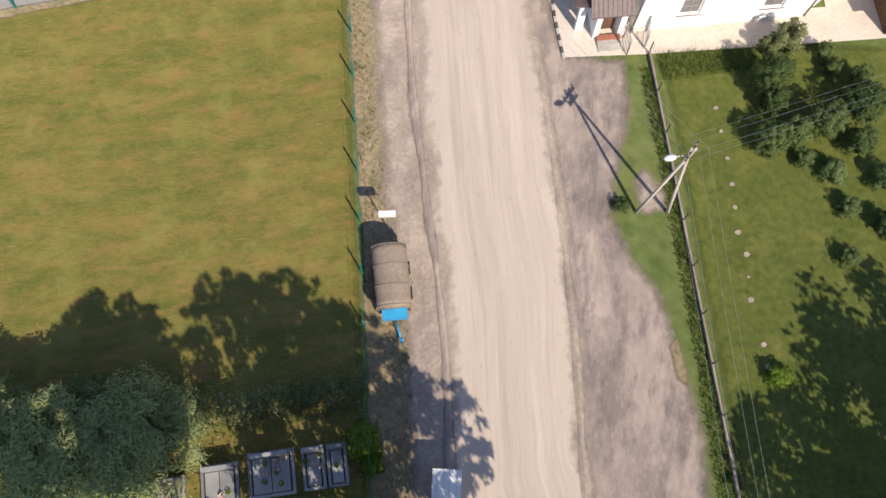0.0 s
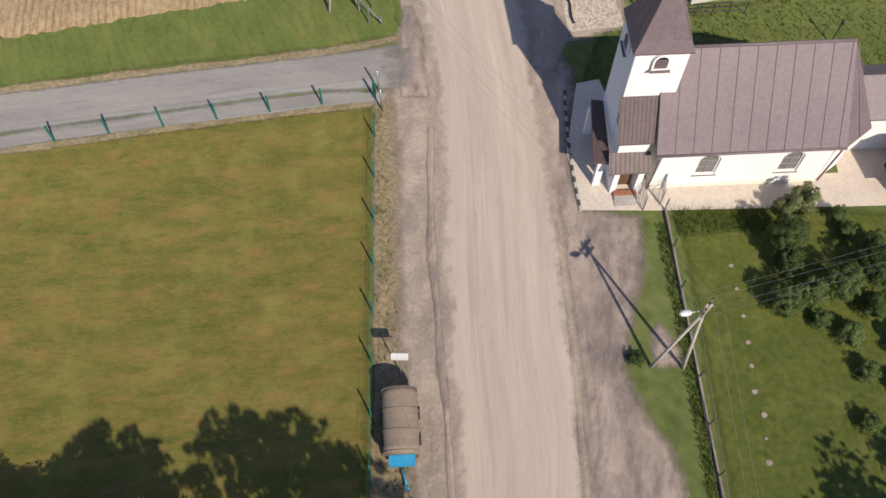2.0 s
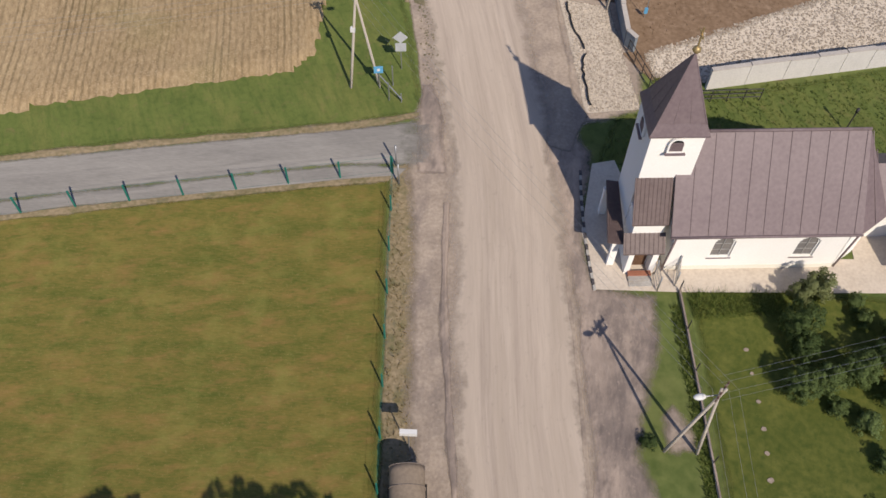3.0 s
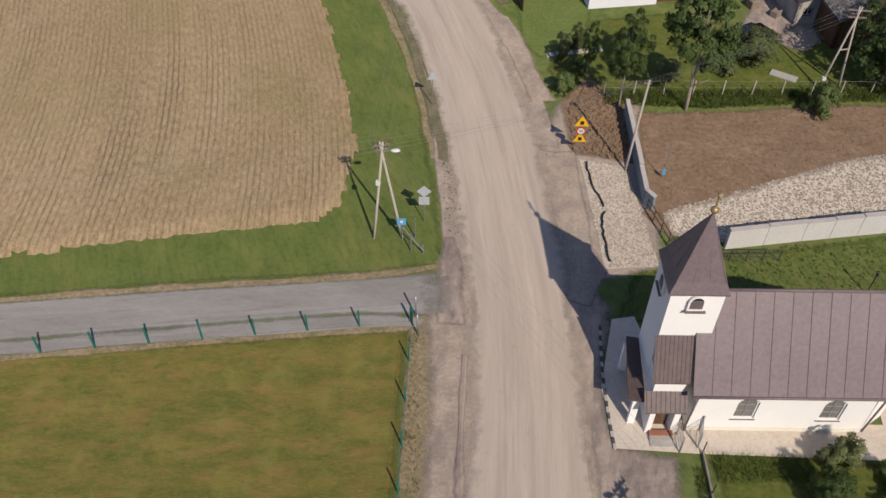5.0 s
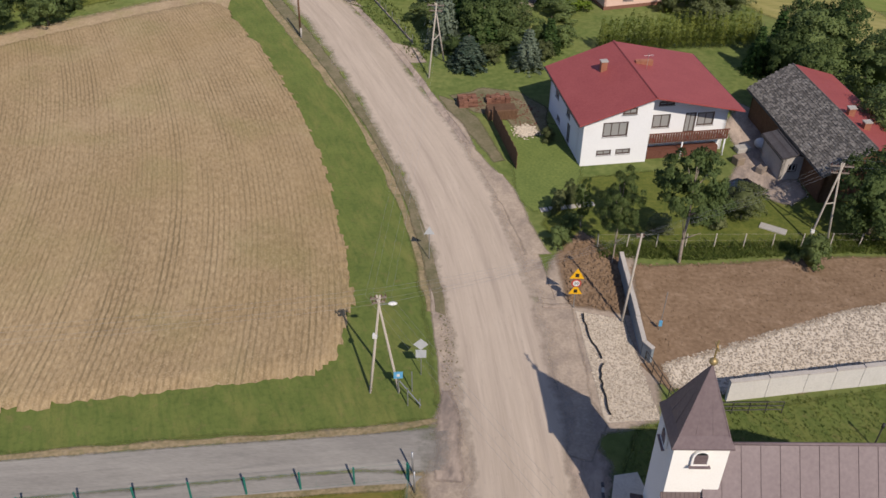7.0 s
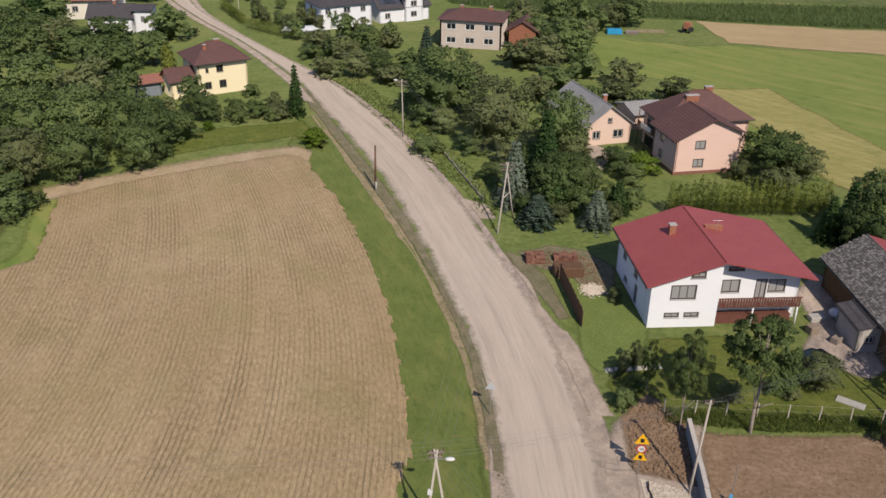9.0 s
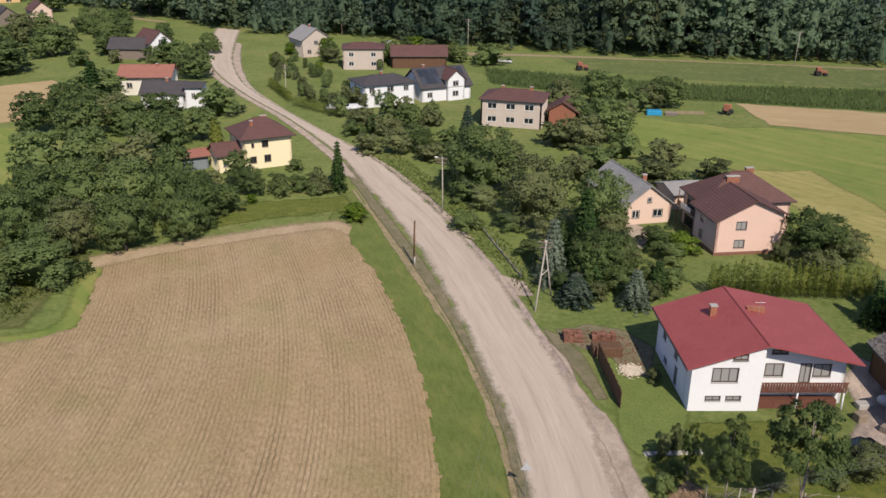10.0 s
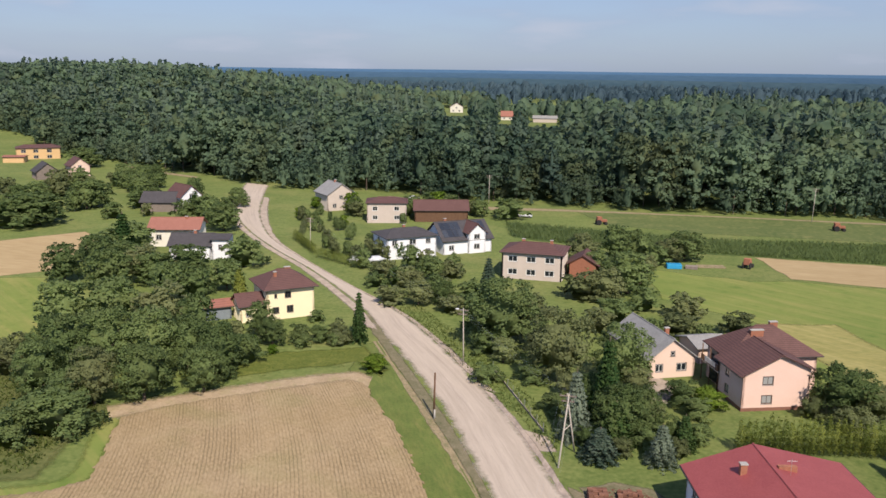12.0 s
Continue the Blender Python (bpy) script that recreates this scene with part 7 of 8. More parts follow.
# lean-to porches at the foot of the tower
bm = bmesh.new()
box(bm, -2.3, -0.62, 0.35, 1.75, 0, 4.2)
prism(bm, [(-2.3, 0.35), (-2.0, 0.35), (-2.0, -0.25), (-2.3, -0.25)], 0, 2.35)
prism(bm, [(-0.95, 0.35), (-0.62, 0.35), (-0.62, -0.25), (-0.95, -0.25)], 0, 2.35)
part("porch", bm, "chalk", ch, "white porch walls")
for q in ([(-2.5, 0.2, 4.15), (-0.5, 0.2, 4.15), (-0.5, 1.75, 6.25), (-2.5, 1.75, 6.25)], [(-2.75, -0.5, 2.4), (-0.45, -0.5, 2.4), (-0.45, 0.36, 3.2), (-2.75, 0.36, 3.2)], [(-3.58, 0.1, 2.72), (-2.6, 0.1, 2.55), (-2.37, 4.4, 2.55), (-3.1, 4.4, 2.72)]):
    bm = bmesh.new()
    slab(bm, q, 0.1)
    part("roof", bm, "porchroof", ch, "ribbed brown porch roof")
    p = [Vector(v) for v in q]
    for k in range(9):
        s = (k + 0.5) / 9
        a, b = p[0].lerp(p[1], s), p[3].lerp(p[2], s)
        bar("rib", a + Vector((0, 0, 0.02)), b + Vector((0, 0, 0.02)), 0.022, "porchroof", ch, n=4)
for y0, y1 in ((0.32, 0.56), (3.9, 4.2)):
    bm = bmesh.new()
    box(bm, -3.2, -2.8, y0, y1, 0, 2.4)
    part("porch", bm, "chalk", ch, "white canopy pier")
bm = bmesh.new()
box(bm, -2.42, -2.352, 2.4, 3.6, 0.05, 2.1)
part("door", bm, "wood", ch, "brown double door")
bm = bmesh.new()
box(bm, -1.85, -1.05, 0.30, 0.349, 0.05, 2.1)
part("door", bm, "wood", ch, "reddish brown wooden door")
for k in range(3):
    bm = bmesh.new()
    box(bm, -2.1, -0.8, -0.25 - 0.3 * (k + 1), -0.252 - 0.3 * k, 0, 0.32 - 0.1 * k)
    part("step", bm, "concrete" if k else "brick", ch)
# east annex
bm = bmesh.new()
box(bm, 11.25, 15.4, 2.0, 5.3, 0, 3.2)
part("annex_wall", bm, "chalk", ch)
for q in ([(10.9, 1.7, 3.2), (15.7, 1.7, 3.2), (14.4, 3.65, 4.7), (10.9, 3.65, 4.7)], [(10.9, 3.65, 4.7), (14.4, 3.65, 4.7), (15.7, 5.6, 3.2), (10.9, 5.6, 3.2)], [(15.7, 1.7, 3.2), (15.7, 5.6, 3.2), (14.4, 3.65, 4.7)]):
    bm = bmesh.new()
    slab(bm, [(x, y, z + 0.12) for x, y, z in q], 0.12)
    part("roof", bm, "tinroof", ch, "brown sheet annex roof")
patch("pavement", [(6.3, 29.7), (7.0, 25.7), (11.4, 25.9), (24.4, 26.9), (29.5, 27.4), (29.5, 31.5), (22, 31), (22, 29), (10.8, 28), (8.4, 35.2), (7.0, 34.8)], 0.05, "paving", "pale cream chapel forecourt paving", "paving", 0.0, soft=0)
EDGE = thing("edging", pose(0, 0, 0), "row of small dark and pale edging stones", "edging")
for k in range(22):
    t = k / 21
    bm = bmesh.new()
    box(bm, -0.08, 0.08, -0.17, 0.17, 0, 0.11)
    st = part("stone", bm, "concrete" if k % 2 else "darkroof", EDGE)
    st.matrix_local = pose(6.28 + 0.7 * t * t, 34.0 - 8.2 * t, 0, 0, 0, 3 + 5 * t)


# ---- fences, walls and poles ----
def wire_fence(name, a, b, n, h, label, material="green", post_r=0.035, wires=4, mesh_gap=0.25, lean=0.0, plinth=False):
    """A mesh fence of n posts from a to b."""
    a, b = Vector((*a, 0)), Vector((*b, 0))
    th = thing(name, pose(a.x, a.y, 0), label, "fence")
    L = (b - a).length
    d = (b - a).normalized()
    for k in range(n):
        p = d * (L * k / (n - 1))
        bar("post", (p.x, p.y, -0.05), (p.x + lean * random.uniform(-1, 1), p.y + lean * random.uniform(-1, 1), h), post_r, material, th, n=6)
    for k in range(wires):
        z = 0.08 + (h - 0.12) * k / (wires - 1)
        bar("wire", (0, 0, z), (d.x * L, d.y * L, z), 0.005 if k == wires - 1 else 0.003, material, th, n=4)
    bm = bmesh.new()
    m = int(L / mesh_gap)
    for k in range(m):
        p = d * (L * (k + 0.5) / m)
        tube(bm, (p.x, p.y, 0.06), (p.x, p.y, h - 0.05), 0.002, None, 3)
    part("mesh", bm, material, th)
    if plinth:
        bm = bmesh.new()
        s = Vector((-d.y, d.x, 0)) * 0.05
        prism(bm, [(-s.x, -s.y), (d.x * L - s.x, d.y * L - s.y), (d.x * L + s.x, d.y * L + s.y), (s.x, s.y)], 0, 0.28)
        part("plinth", bm, "layby", th)
    return th


wire_fence("fence", (-2.75, -1.0), (-5.2, 33.0), 13, 1.5, "green wire mesh fence along the lawn", post_r=0.05)
wire_fence("fence", (-5.3, 33.1), (-57.5, 21.1), 18, 1.5, "green wire mesh fence beside the asphalt road", post_r=0.065, wires=2, mesh_gap=1.5)
for p in ((-5.05, 33.6), (-4.75, 32.2)):
    tagged(bar("gate_post", (*p, 0), (*p, 1.9), 0.06, "metal"), "grey metal gate post at the lawn corner", "gate post")
wire_fence("fence", (11.75, 26.0), (14.6, -4.0), 13, 1.15, "dark wire fence on a concrete base along the garden", "darkmetal", 0.035, 4, 0.2, plinth=True)
wire_fence("fence", (6.8, 58.0), (30.5, 61.0), 11, 1.35, "weathered post and wire fence behind the soil plot", "pole", 0.05, 3, 0.6, 0.06)


def gate(x, y, ang):
    g = thing("metal_gate", pose(x, y, 0, 0, 0, ang), "small grey metal garden gate", "gate")
    for xx in (0, 1.1):
        bar("gate_post", (xx, 0, 0), (xx, 0, 1.5), 0.045, "metal", g)
    for z in (0.2, 0.75, 1.3):
        bar("rail", (0, 0, z), (1.1, 0, z), 0.02, "metal", g, n=6)
    for k in range(8):
        bar("bar", (0.12 + k * 0.125, 0, 0.2), (0.12 + k * 0.125, 0, 1.3), 0.01, "metal", g, n=5)


gate(11.5, 26.3, 80)
gate(10.5, 25.9, 95)


def panel_wall(pts, h, width, label, material, name="retaining_wall"):
    th = thing(name, pose(pts[0][0], pts[0][1], 0), label, "wall")
    o = Vector((*pts[0], 0))
    for a, b in zip(pts, pts[1:]):
        a, b = Vector((*a, 0)) - o, Vector((*b, 0)) - o
        n = max(1, round((b - a).length / width))
        d = (b - a).normalized()
        s = Vector((-d.y, d.x, 0)) * 0.12
        for k in range(n):
            p, q = a.lerp(b, k / n) + d * 0.015, a.lerp(b, (k + 1) / n) - d * 0.015
            bm = bmesh.new()
            hz = h + 0.05 * ((k % 3) - 1)
            prism(bm, [(p - s).xy, (q - s).xy, (q + s).xy, (p + s).xy], 0, hz)
            part("panel", bm, material, th)
            bm = bmesh.new()
            s2 = s * 1.35
            prism(bm, [(p - s2).xy, (q - s2).xy, (q + s2).xy, (p + s2).xy], hz + 0.003, hz + 0.09)
            part("coping", bm, "greywall", th)
    return th


panel_wall([(14.6, 41.9), (19.8, 43.3), (25.6, 44.8), (33.0, 46.8), (48, 51)], 1.75, 2.25, "white panelled concrete retaining wall", "palewall")
panel_wall([(8.45, 55.8), (9.45, 45.6), (10.0, 44.9)], 1.35, 2.4, "blue-grey concrete retaining wall beside the stone channel", "greyconc")
rail = thing("railing", pose(9.6, 45.0, 0, 0, 0, -68), "dark metal railing above the stone channel", "railing")
for z in (0.5, 1.0):
    bar("rail", (0, 0, z), (4.6, 0, z), 0.03, "darkmetal", rail, n=6)
for k in range(5):
    bar("post", (k * 1.15, 0, 0), (k * 1.15, 0, 1.0), 0.03, "darkmetal", rail, n=6)
lp = thing("garden_post", pose(23.2, 38.9, 0), "short dark post in the grass behind the chapel", "post")
bar("shaft", (0, 0, 0), (0.1, 0.1, 1.7), 0.05, "darkmetal", lp, n=6)
bar("head", (0.1, 0.1, 1.7), (0.13, 0.13, 2.0), 0.1, "darkmetal", lp, n=8)
rail2 = thing("railing", pose(12.6, 40.4, 0, 0, 0, 8), "dark metal railing behind the chapel", "railing")
for z in (0.35, 0.7, 1.05):
    bar("rail", (0, 0, z), (5.5, 0, z), 0.03, "darkmetal", rail2, n=6)
for k in range(6):
    bar("post", (k * 1.1, 0, 0), (k * 1.1, 0, 1.05), 0.035, "darkmetal", rail2, n=6)


def lamp_head(parent, x, y, z, ang):
    lamp = new("street_lamp_head")
    lamp.parent = parent
    lamp.matrix_local = pose(x, y, z, 0, 0, ang)
    bm = bmesh.new()
    bmesh.ops.create_uvsphere(bm, u_segments=14, v_segments=8, radius=1.0, matrix=Matrix.Diagonal((0.3, 0.16, 0.11, 1)))
    part("housing", bm, "wframe", lamp, "white lamp housing", smooth=True)
    bar("arm", (0.2, 0, 0), (0.85, 0, -0.05), 0.03, "metal", lamp, n=6)


def a_pole(feet, top, label, lamp=None, box_z=None, leg="pole", arms=((-0.15, 0.9), (-0.75, 0.7)), turn=0.0, brace=True):
    """A twin-legged concrete pole with cross arms and insulators."""
    th = thing("utility_pole", pose(feet[0][0], feet[0][1], 0), label, "utility pole")
    o = Vector((*feet[0], 0))
    T = Vector(top) - o
    for k, f in enumerate(feet):
        bar("leg", Vector((*f, -0.1)) - o, T + Vector((0.1 * (1 if k == 0 else -1), 0, 0.15)), 0.1, leg, th, 0.065)
    way = Vector((math.cos(radians(turn)), math.sin(radians(turn)), 0))
    for dz, w in arms:
        bm = bmesh.new()
        box(bm, -w, w, -0.05, 0.05, -0.05, 0.05)
        part("cross_arm", bm, "oldwood", th).matrix_local = Matrix.Translation(T + Vector((0, 0, dz))) @ Matrix.Rotation(radians(turn), 4, "Z")
        for sx in (-0.9, -0.4, 0.4, 0.9):
            bar("insulator", T + way * sx * w + Vector((0, 0, dz + 0.05)), T + way * sx * w + Vector((0, 0, dz + 0.22)), 0.04, "brownroof", th, n=6)
    f1 = Vector((*feet[-1], 0)) - o
    if len(feet) > 1 and brace:
        bar("brace", T * 0.5, f1.lerp(T, 0.5), 0.05, leg, th, n=6)
    if lamp:
        lamp_head(th, T.x + lamp[0], T.y + lamp[1], T.z + lamp[2], lamp[3])
    if box_z:
        bm = bmesh.new()
        p = T * (box_z / T.z)
        box(bm, p.x - 0.14, p.x + 0.14, p.y - 0.16, p.y + 0.1, box_z - 0.14, box_z + 0.14)
        part("meter_box", bm, "wframe", th)
    return th


a_pole([(10.31, 16.5), (11.97, 16.5)], (11.2, 16.5, 7.5), "twin-legged concrete power pole with a street lamp", lamp=(-0.85, -0.1, -0.6, 12), arms=((-0.1, 0.5), (-0.5, 0.4)), turn=55, brace=False)
a_pole([(-8.75, 39.9), (-6.85, 40.2)], (-7.95, 40.1, 8.1), "twin-legged concrete power pole with a street lamp", lamp=(0.85, 0.1, -0.5, 190), box_z=5.0, arms=((-0.05, 0.5), (-0.4, 0.4)), turn=20, brace=False)
a_pole([(-10.6, 87.6), (-9.4, 92.2)], (-10.1, 89.8, 7.6), "twin-legged concrete power pole by the driveway")
a_pole([(24.15, 61.0), (25.9, 61.6)], (25.2, 61.7, 7.0), "twin-legged concrete power pole beside the barn yard", box_z=1.0)
a_pole([(8.25, 49.0)], (8.55, 49.3, 7.6), "slim pale leaning pole beside the channel", leg="pole", arms=((-0.1, 0.25),))
a_pole([(-28.75, 118.0)], (-29.0, 118.0, 8.1), "single concrete power pole beside the road", lamp=(-0.8, 0, 0, 0))
a_pole([(-58.5, 270.5)], (-58.5, 270.5, 9.2), "tall concrete power pole before the wood")
a_pole([(37.9, 268.5)], (38.1, 268.5, 9.8), "tall concrete power pole before the wood")
a_pole([(-83.0, 186.0)], (-83.0, 186.0, 7.5), "concrete power pole in the village gardens")
st = thing("wooden_post", pose(-27.2, 96.8, 0), "tall dark wooden post on a concrete foot", "post")
bar("shaft", (0, 0, 0.3), (0.1, 0, 5.9), 0.13, "wood", st, 0.11)
bar("foot", (0.12, -0.15, -0.1), (0.12, -0.1, 1.2), 0.12, "concrete", st)
sp = thing("soil_stake", pose(10.9, 48.4, 0), "thin grey stake with a blue tag in the soil", "stake")
bar("shaft", (0, 0, 0), (0.1, 0.2, 3.4), 0.025, "metal", sp, n=6)
bm = bmesh.new()
box(bm, -0.12, 0.12, -0.04, 0.04, 0.4, 0.9)
part("tag", bm, "skyblue", sp)


def wire(p, q, sag, label="thin grey overhead power wire"):
    p, q = Vector(p), Vector(q)
    bm = bmesh.new()
    polytube(bm, [p.lerp(q, k / 14) - Vector((0, 0, 4 * sag * (k / 14) * (1 - k / 14))) for k in range(15)], 0.0045)
    tagged(part("overhead_wire", bm, "metal"), label, "power wire", "overhead wires")


A, B, D_, C_ = Vector((11.05, 16.55, 7.5)), Vector((-7.95, 40.1, 8.1)), Vector((-10.1, 89.8, 7.6)), Vector((25.2, 61.7, 7.0))
for k in (-0.8, -0.35, 0.35, 0.8):
    up = Vector((0, 0, 0.1))
    wire(A + Vector((k, 0, 0)) + up, B + Vector((k, 0, 0)) + up, 0.5)
    wire(A + Vector((k, 0, 0)) + up, (14.0 + k, -24, 7.5), 0.6)
    wire(B + Vector((k, 0, 0)) + up, D_ + Vector((k, 0, 0)) + up, 0.9)
    wire(B + Vector((0, k, 0)) + up, (-60, 28.0 + k, 8.0), 1.0)
    wire(A + Vector((0, k * 0.7, 0)) + up, (48, 30 + k, 7.0), 0.8)
    wire(Vector((8.55, 49.3 + k * 0.3, 7.6)), C_ + Vector((0, k, 0.1)), 0.4)
    wire(B + Vector((0, k, 0)) + up, (8.55, 49.3 + k * 0.3, 7.6), 0.4)
    wire(D_ + Vector((k, 0, 0)) + up, (-29.0 + k * 0.5, 118, 8.1), 0.7)
for k in (-0.6, 0.6):
    wire((-29 + k, 118, 8.1), (-83 + k, 186, 7.5), 1.2)
    wire((-58.5, 270.5 + k, 9.2), (38.1, 268.5 + k, 9.8), 2.0)
    wire((38.1, 268.5 + k, 9.8), (150, 262 + k, 9.8), 2.0)
    wire(C_ + Vector((0, k, 0.1)), (60, 66 + k, 7), 0.5)


# ---- road signs ----
def sign_post(name, x, y, h, label, plates, post="metal", yaw=0.0):
    """A post with plates: (shape, z, size, material)."""
    th = thing(name, pose(x, y, 0, 0, 0, yaw), label, "road sign")
    bar("post", (0, 0, -0.05), (0, 0, h), 0.035, post, th, n=6)
    for shape, z, s, mat, sym in plates:
        n = {"tri": 3, "round": 18, "square": 4, "diamond": 4, "flat": 4}[shape]
        off = {"tri": math.pi / 2, "square": math.pi / 4, "diamond": 0, "round": 0, "flat": math.pi / 4}[shape]
        bm = bmesh.new()
        ring = [(s * math.cos(off + k * math.tau / n), s * math.sin(off + k * math.tau / n) * (0.6 if shape == "flat" else 1)) for k in range(n)]
        a = [bm.verts.new((u, -0.05, z + v)) for u, v in ring]
        b = [bm.verts.new((u, -0.035, z + v)) for u, v in ring]
        bm.faces.new(a)
        bm.faces.new(b[::-1])
        for k in range(n):
            bm.faces.new((a[k], b[k], b[(k + 1) % n], a[(k + 1) % n]))
        pl = part("plate", bm, mat, th)
        if sym:
            bm = bmesh.new()
            if sym == "disc":
                tube(bm, (0, -0.052, z), (0, -0.058, z), s * 0.72, s * 0.72, 18)
                part("symbol", bm, "wframe", pl)
                bm = bmesh.new()
                bm.free()
                text = bpy.data.curves.new("number", "FONT")
                text.body, text.size, text.align_x, text.align_y = "30", s * 0.95, "CENTER", "CENTER"
                text.extrude = 0.003
                text.materials.append(M["black"])
                number = new("number", text)
                number.parent = pl
                number.matrix_local = Matrix.Translation((0, -0.066, z)) @ Matrix.Rotation(math.pi / 2, 4, "X")
                continue
            box(bm, -s * 0.22, s * 0.22, -0.058, -0.052, z - s * 0.28, z + s * 0.25)
            part("symbol", bm, sym, pl)
    return th


sign_post("roadworks_sign", 4.75, 50.2, 3.7, "yellow roadworks warning signs on one post", [("tri", 3.1, 0.62, "signyellow", "black"), ("round", 2.35, 0.36, "red", "disc"), ("tri", 1.65, 0.58, "signyellow", "black")], yaw=4)
sign_post("road_sign", -6.6, 54.8, 3.1, "grey backed triangular road sign on a post", [("tri", 2.75, 0.5, "signback", None)], yaw=5)
sign_post("road_sign", -5.6, 41.9, 3.2, "grey backed diamond and square road signs", [("diamond", 2.85, 0.5, "signback", None), ("square", 2.0, 0.5, "signback", None)], yaw=6)
sign_post("road_sign", -6.85, 40.0, 2.0, "light blue direction sign on the pole leg", [("square", 1.75, 0.42, "skyblue", "wframe")], yaw=10)
for p in ((-6.1, 39.0, 1.6), (-5.3, 38.9, 0.8), (-6.0, 40.3, 1.8)):
    tagged(bar("marker_post", (p[0], p[1], 0), (p[0], p[1], p[2]), 0.045, "metal", None, n=6), "thin grey metal marker post in the grass", "post")
tagged(bar("guard_rail", (-6.8, 40.1, 1.1), (-5.2, 38.7, 0.45), 0.04, "metal", None, n=6), "slanting grey pipe rail beside the pole", "rail")

# ---- trailer, cabinet and cemetery ----
tr = thing("trailer", pose(-2.24, 12.6, 0, 0, 0, 6), "small trailer with a brown arched tarpaulin and a blue front", "trailer")
bm = bmesh.new()
box(bm, -0.8, 0.8, -1.55, 1.55, 0.45, 1.0)
part("body", bm, "wood", tr)
bm = bmesh.new()
prof = [(0.86 * math.cos(k * math.pi / 12), 1.35 + 0.62 * math.sin(k * math.pi / 12)) for k in range(13)]
prof = [(0.86, 0.95)] + prof + [(-0.86, 0.95)]
n = len(prof)
cols_ = 13
grid = [[bm.verts.new((x * (1 + 0.012 * math.sin(j * 2.1)), -1.55 + 3.1 * j / (cols_ - 1), z + (0.03 if j % 4 == 0 else 0.0))) for x, z in prof] for j in range(cols_)]
for j in range(cols_ - 1):
    for i in range(n - 1):
        bm.faces.new((grid[j][i], grid[j][i + 1], grid[j + 1][i + 1], grid[j + 1][i]))
for j in (0, cols_ - 1):
    bm.faces.new(grid[j])
part("tarpaulin", bm, "tarp", tr, "brown ribbed tarpaulin cover", smooth=True)
for j in (0, 4, 8, 12):
    y = -1.55 + 3.1 * j / 12
    bm = bmesh.new()
    for a, b in zip(prof, prof[1:]):
        tube(bm, (a[0] * 1.01, y, a[1] + 0.035), (b[0] * 1.01, y, b[1] + 0.035), 0.022, None, 5)
    part("hoop", bm, "oldwood", tr)
bm = bmesh.new()
prism(bm, [(-0.62, -2.05), (0.62, -2.05), (0.62, -1.57), (-0.62, -1.57)], 0.75, 1.15)
part("front_box", bm, "blue", tr, "bright blue front box")
for sx in (-0.86, 0.86):
    for sy in (-0.6, 0.7):
        bm = bmesh.new()
        tube(bm, (sx - 0.09, sy, 0.33), (sx + 0.09, sy, 0.33), 0.33, None, 16)
        part("wheel", bm, "tyre", tr, smooth=False)
bar("drawbar", (0, -2.0, 0.5), (0.2, -3.1, 0.4), 0.05, "blue", tr)
bar("jockey_stand", (0.25, -3.0, 0.0), (0.25, -3.0, 0.6), 0.05, "blue", tr)
wb = sign_post("information_board", -2.45, 15.5, 2.2, "white notice board on a short post beside the trailer", [], yaw=2)
bm = bmesh.new()
box(bm, -0.42, 0.42, -0.12, 0.12, 2.2, 2.5)
part("board", bm, "wframe", wb)
cab = thing("cabinet", pose(0.42, 2.6, 0, 0, 0, -3), "white metal cabinet beside the road", "cabinet")
bm = bmesh.new()
box(bm, -0.6, 0.6, -0.75, 0.75, 0, 1.5)
part("body", bm, "wframe", cab)
bm = bmesh.new()
slab(bm, [(-0.66, -0.82, 1.55), (0.66, -0.82, 1.55), (0.66, 0.82, 1.62), (-0.66, 0.82, 1.62)], 0.05)
part("lid", bm, "wframe", cab)
for k in range(4):
    bar("rib", (-0.45 + k * 0.3, -0.8, 1.565), (-0.45 + k * 0.3, 0.8, 1.635), 0.015, "silver", cab, n=4)


def grave(x, y, w, d, ang, flowers, double=False):
    g = thing("grave", pose(x, y, 0, 0, 0, ang), "polished grey granite grave with flowers", "grave", "cemetery graves")
    for x0, x1, y0, y1 in ((-w / 2, w / 2, -d / 2, -d / 2 + 0.14), (-w / 2, w / 2, d / 2 - 0.14, d / 2), (-w / 2, -w / 2 + 0.14, -d / 2 + 0.142, d / 2 - 0.142), (w / 2 - 0.14, w / 2, -d / 2 + 0.142, d / 2 - 0.142)):
        bm = bmesh.new()
        box(bm, x0, x1, y0, y1, 0, 0.3)
        part("kerb", bm, "granite", g)
    for k in range(2 if double else 1):
        bm = bmesh.new()
        ww = (w - 0.4) / (2 if double else 1)
        xx = -w / 2 + 0.2 + k * (ww + 0.0)
        box(bm, xx + 0.02, xx + ww - 0.02, -d / 2 + 0.18, d / 2 - 0.35, 0.2, 0.36)
        part("slab", bm, "granite", g)
    bm = bmesh.new()
    box(bm, -w * 0.4, w * 0.4, d / 2 - 0.32, d / 2 - 0.16, 0.3, 1.05)
    part("headstone", bm, "granite", g)
    for k in range(flowers):
        rng = random.Random(int(x * 31) + k)
        fx, fy = rng.uniform(-w * 0.35, w * 0.35), rng.uniform(-d * 0.3, d * 0.3)
        fl = part("bouquet", leaf_bm(0.14, 60, int(x * 7) + k), "flowers" if k % 2 else "leaf_bright", g)
        fl.matrix_local = pose(fx, fy, 0.46)


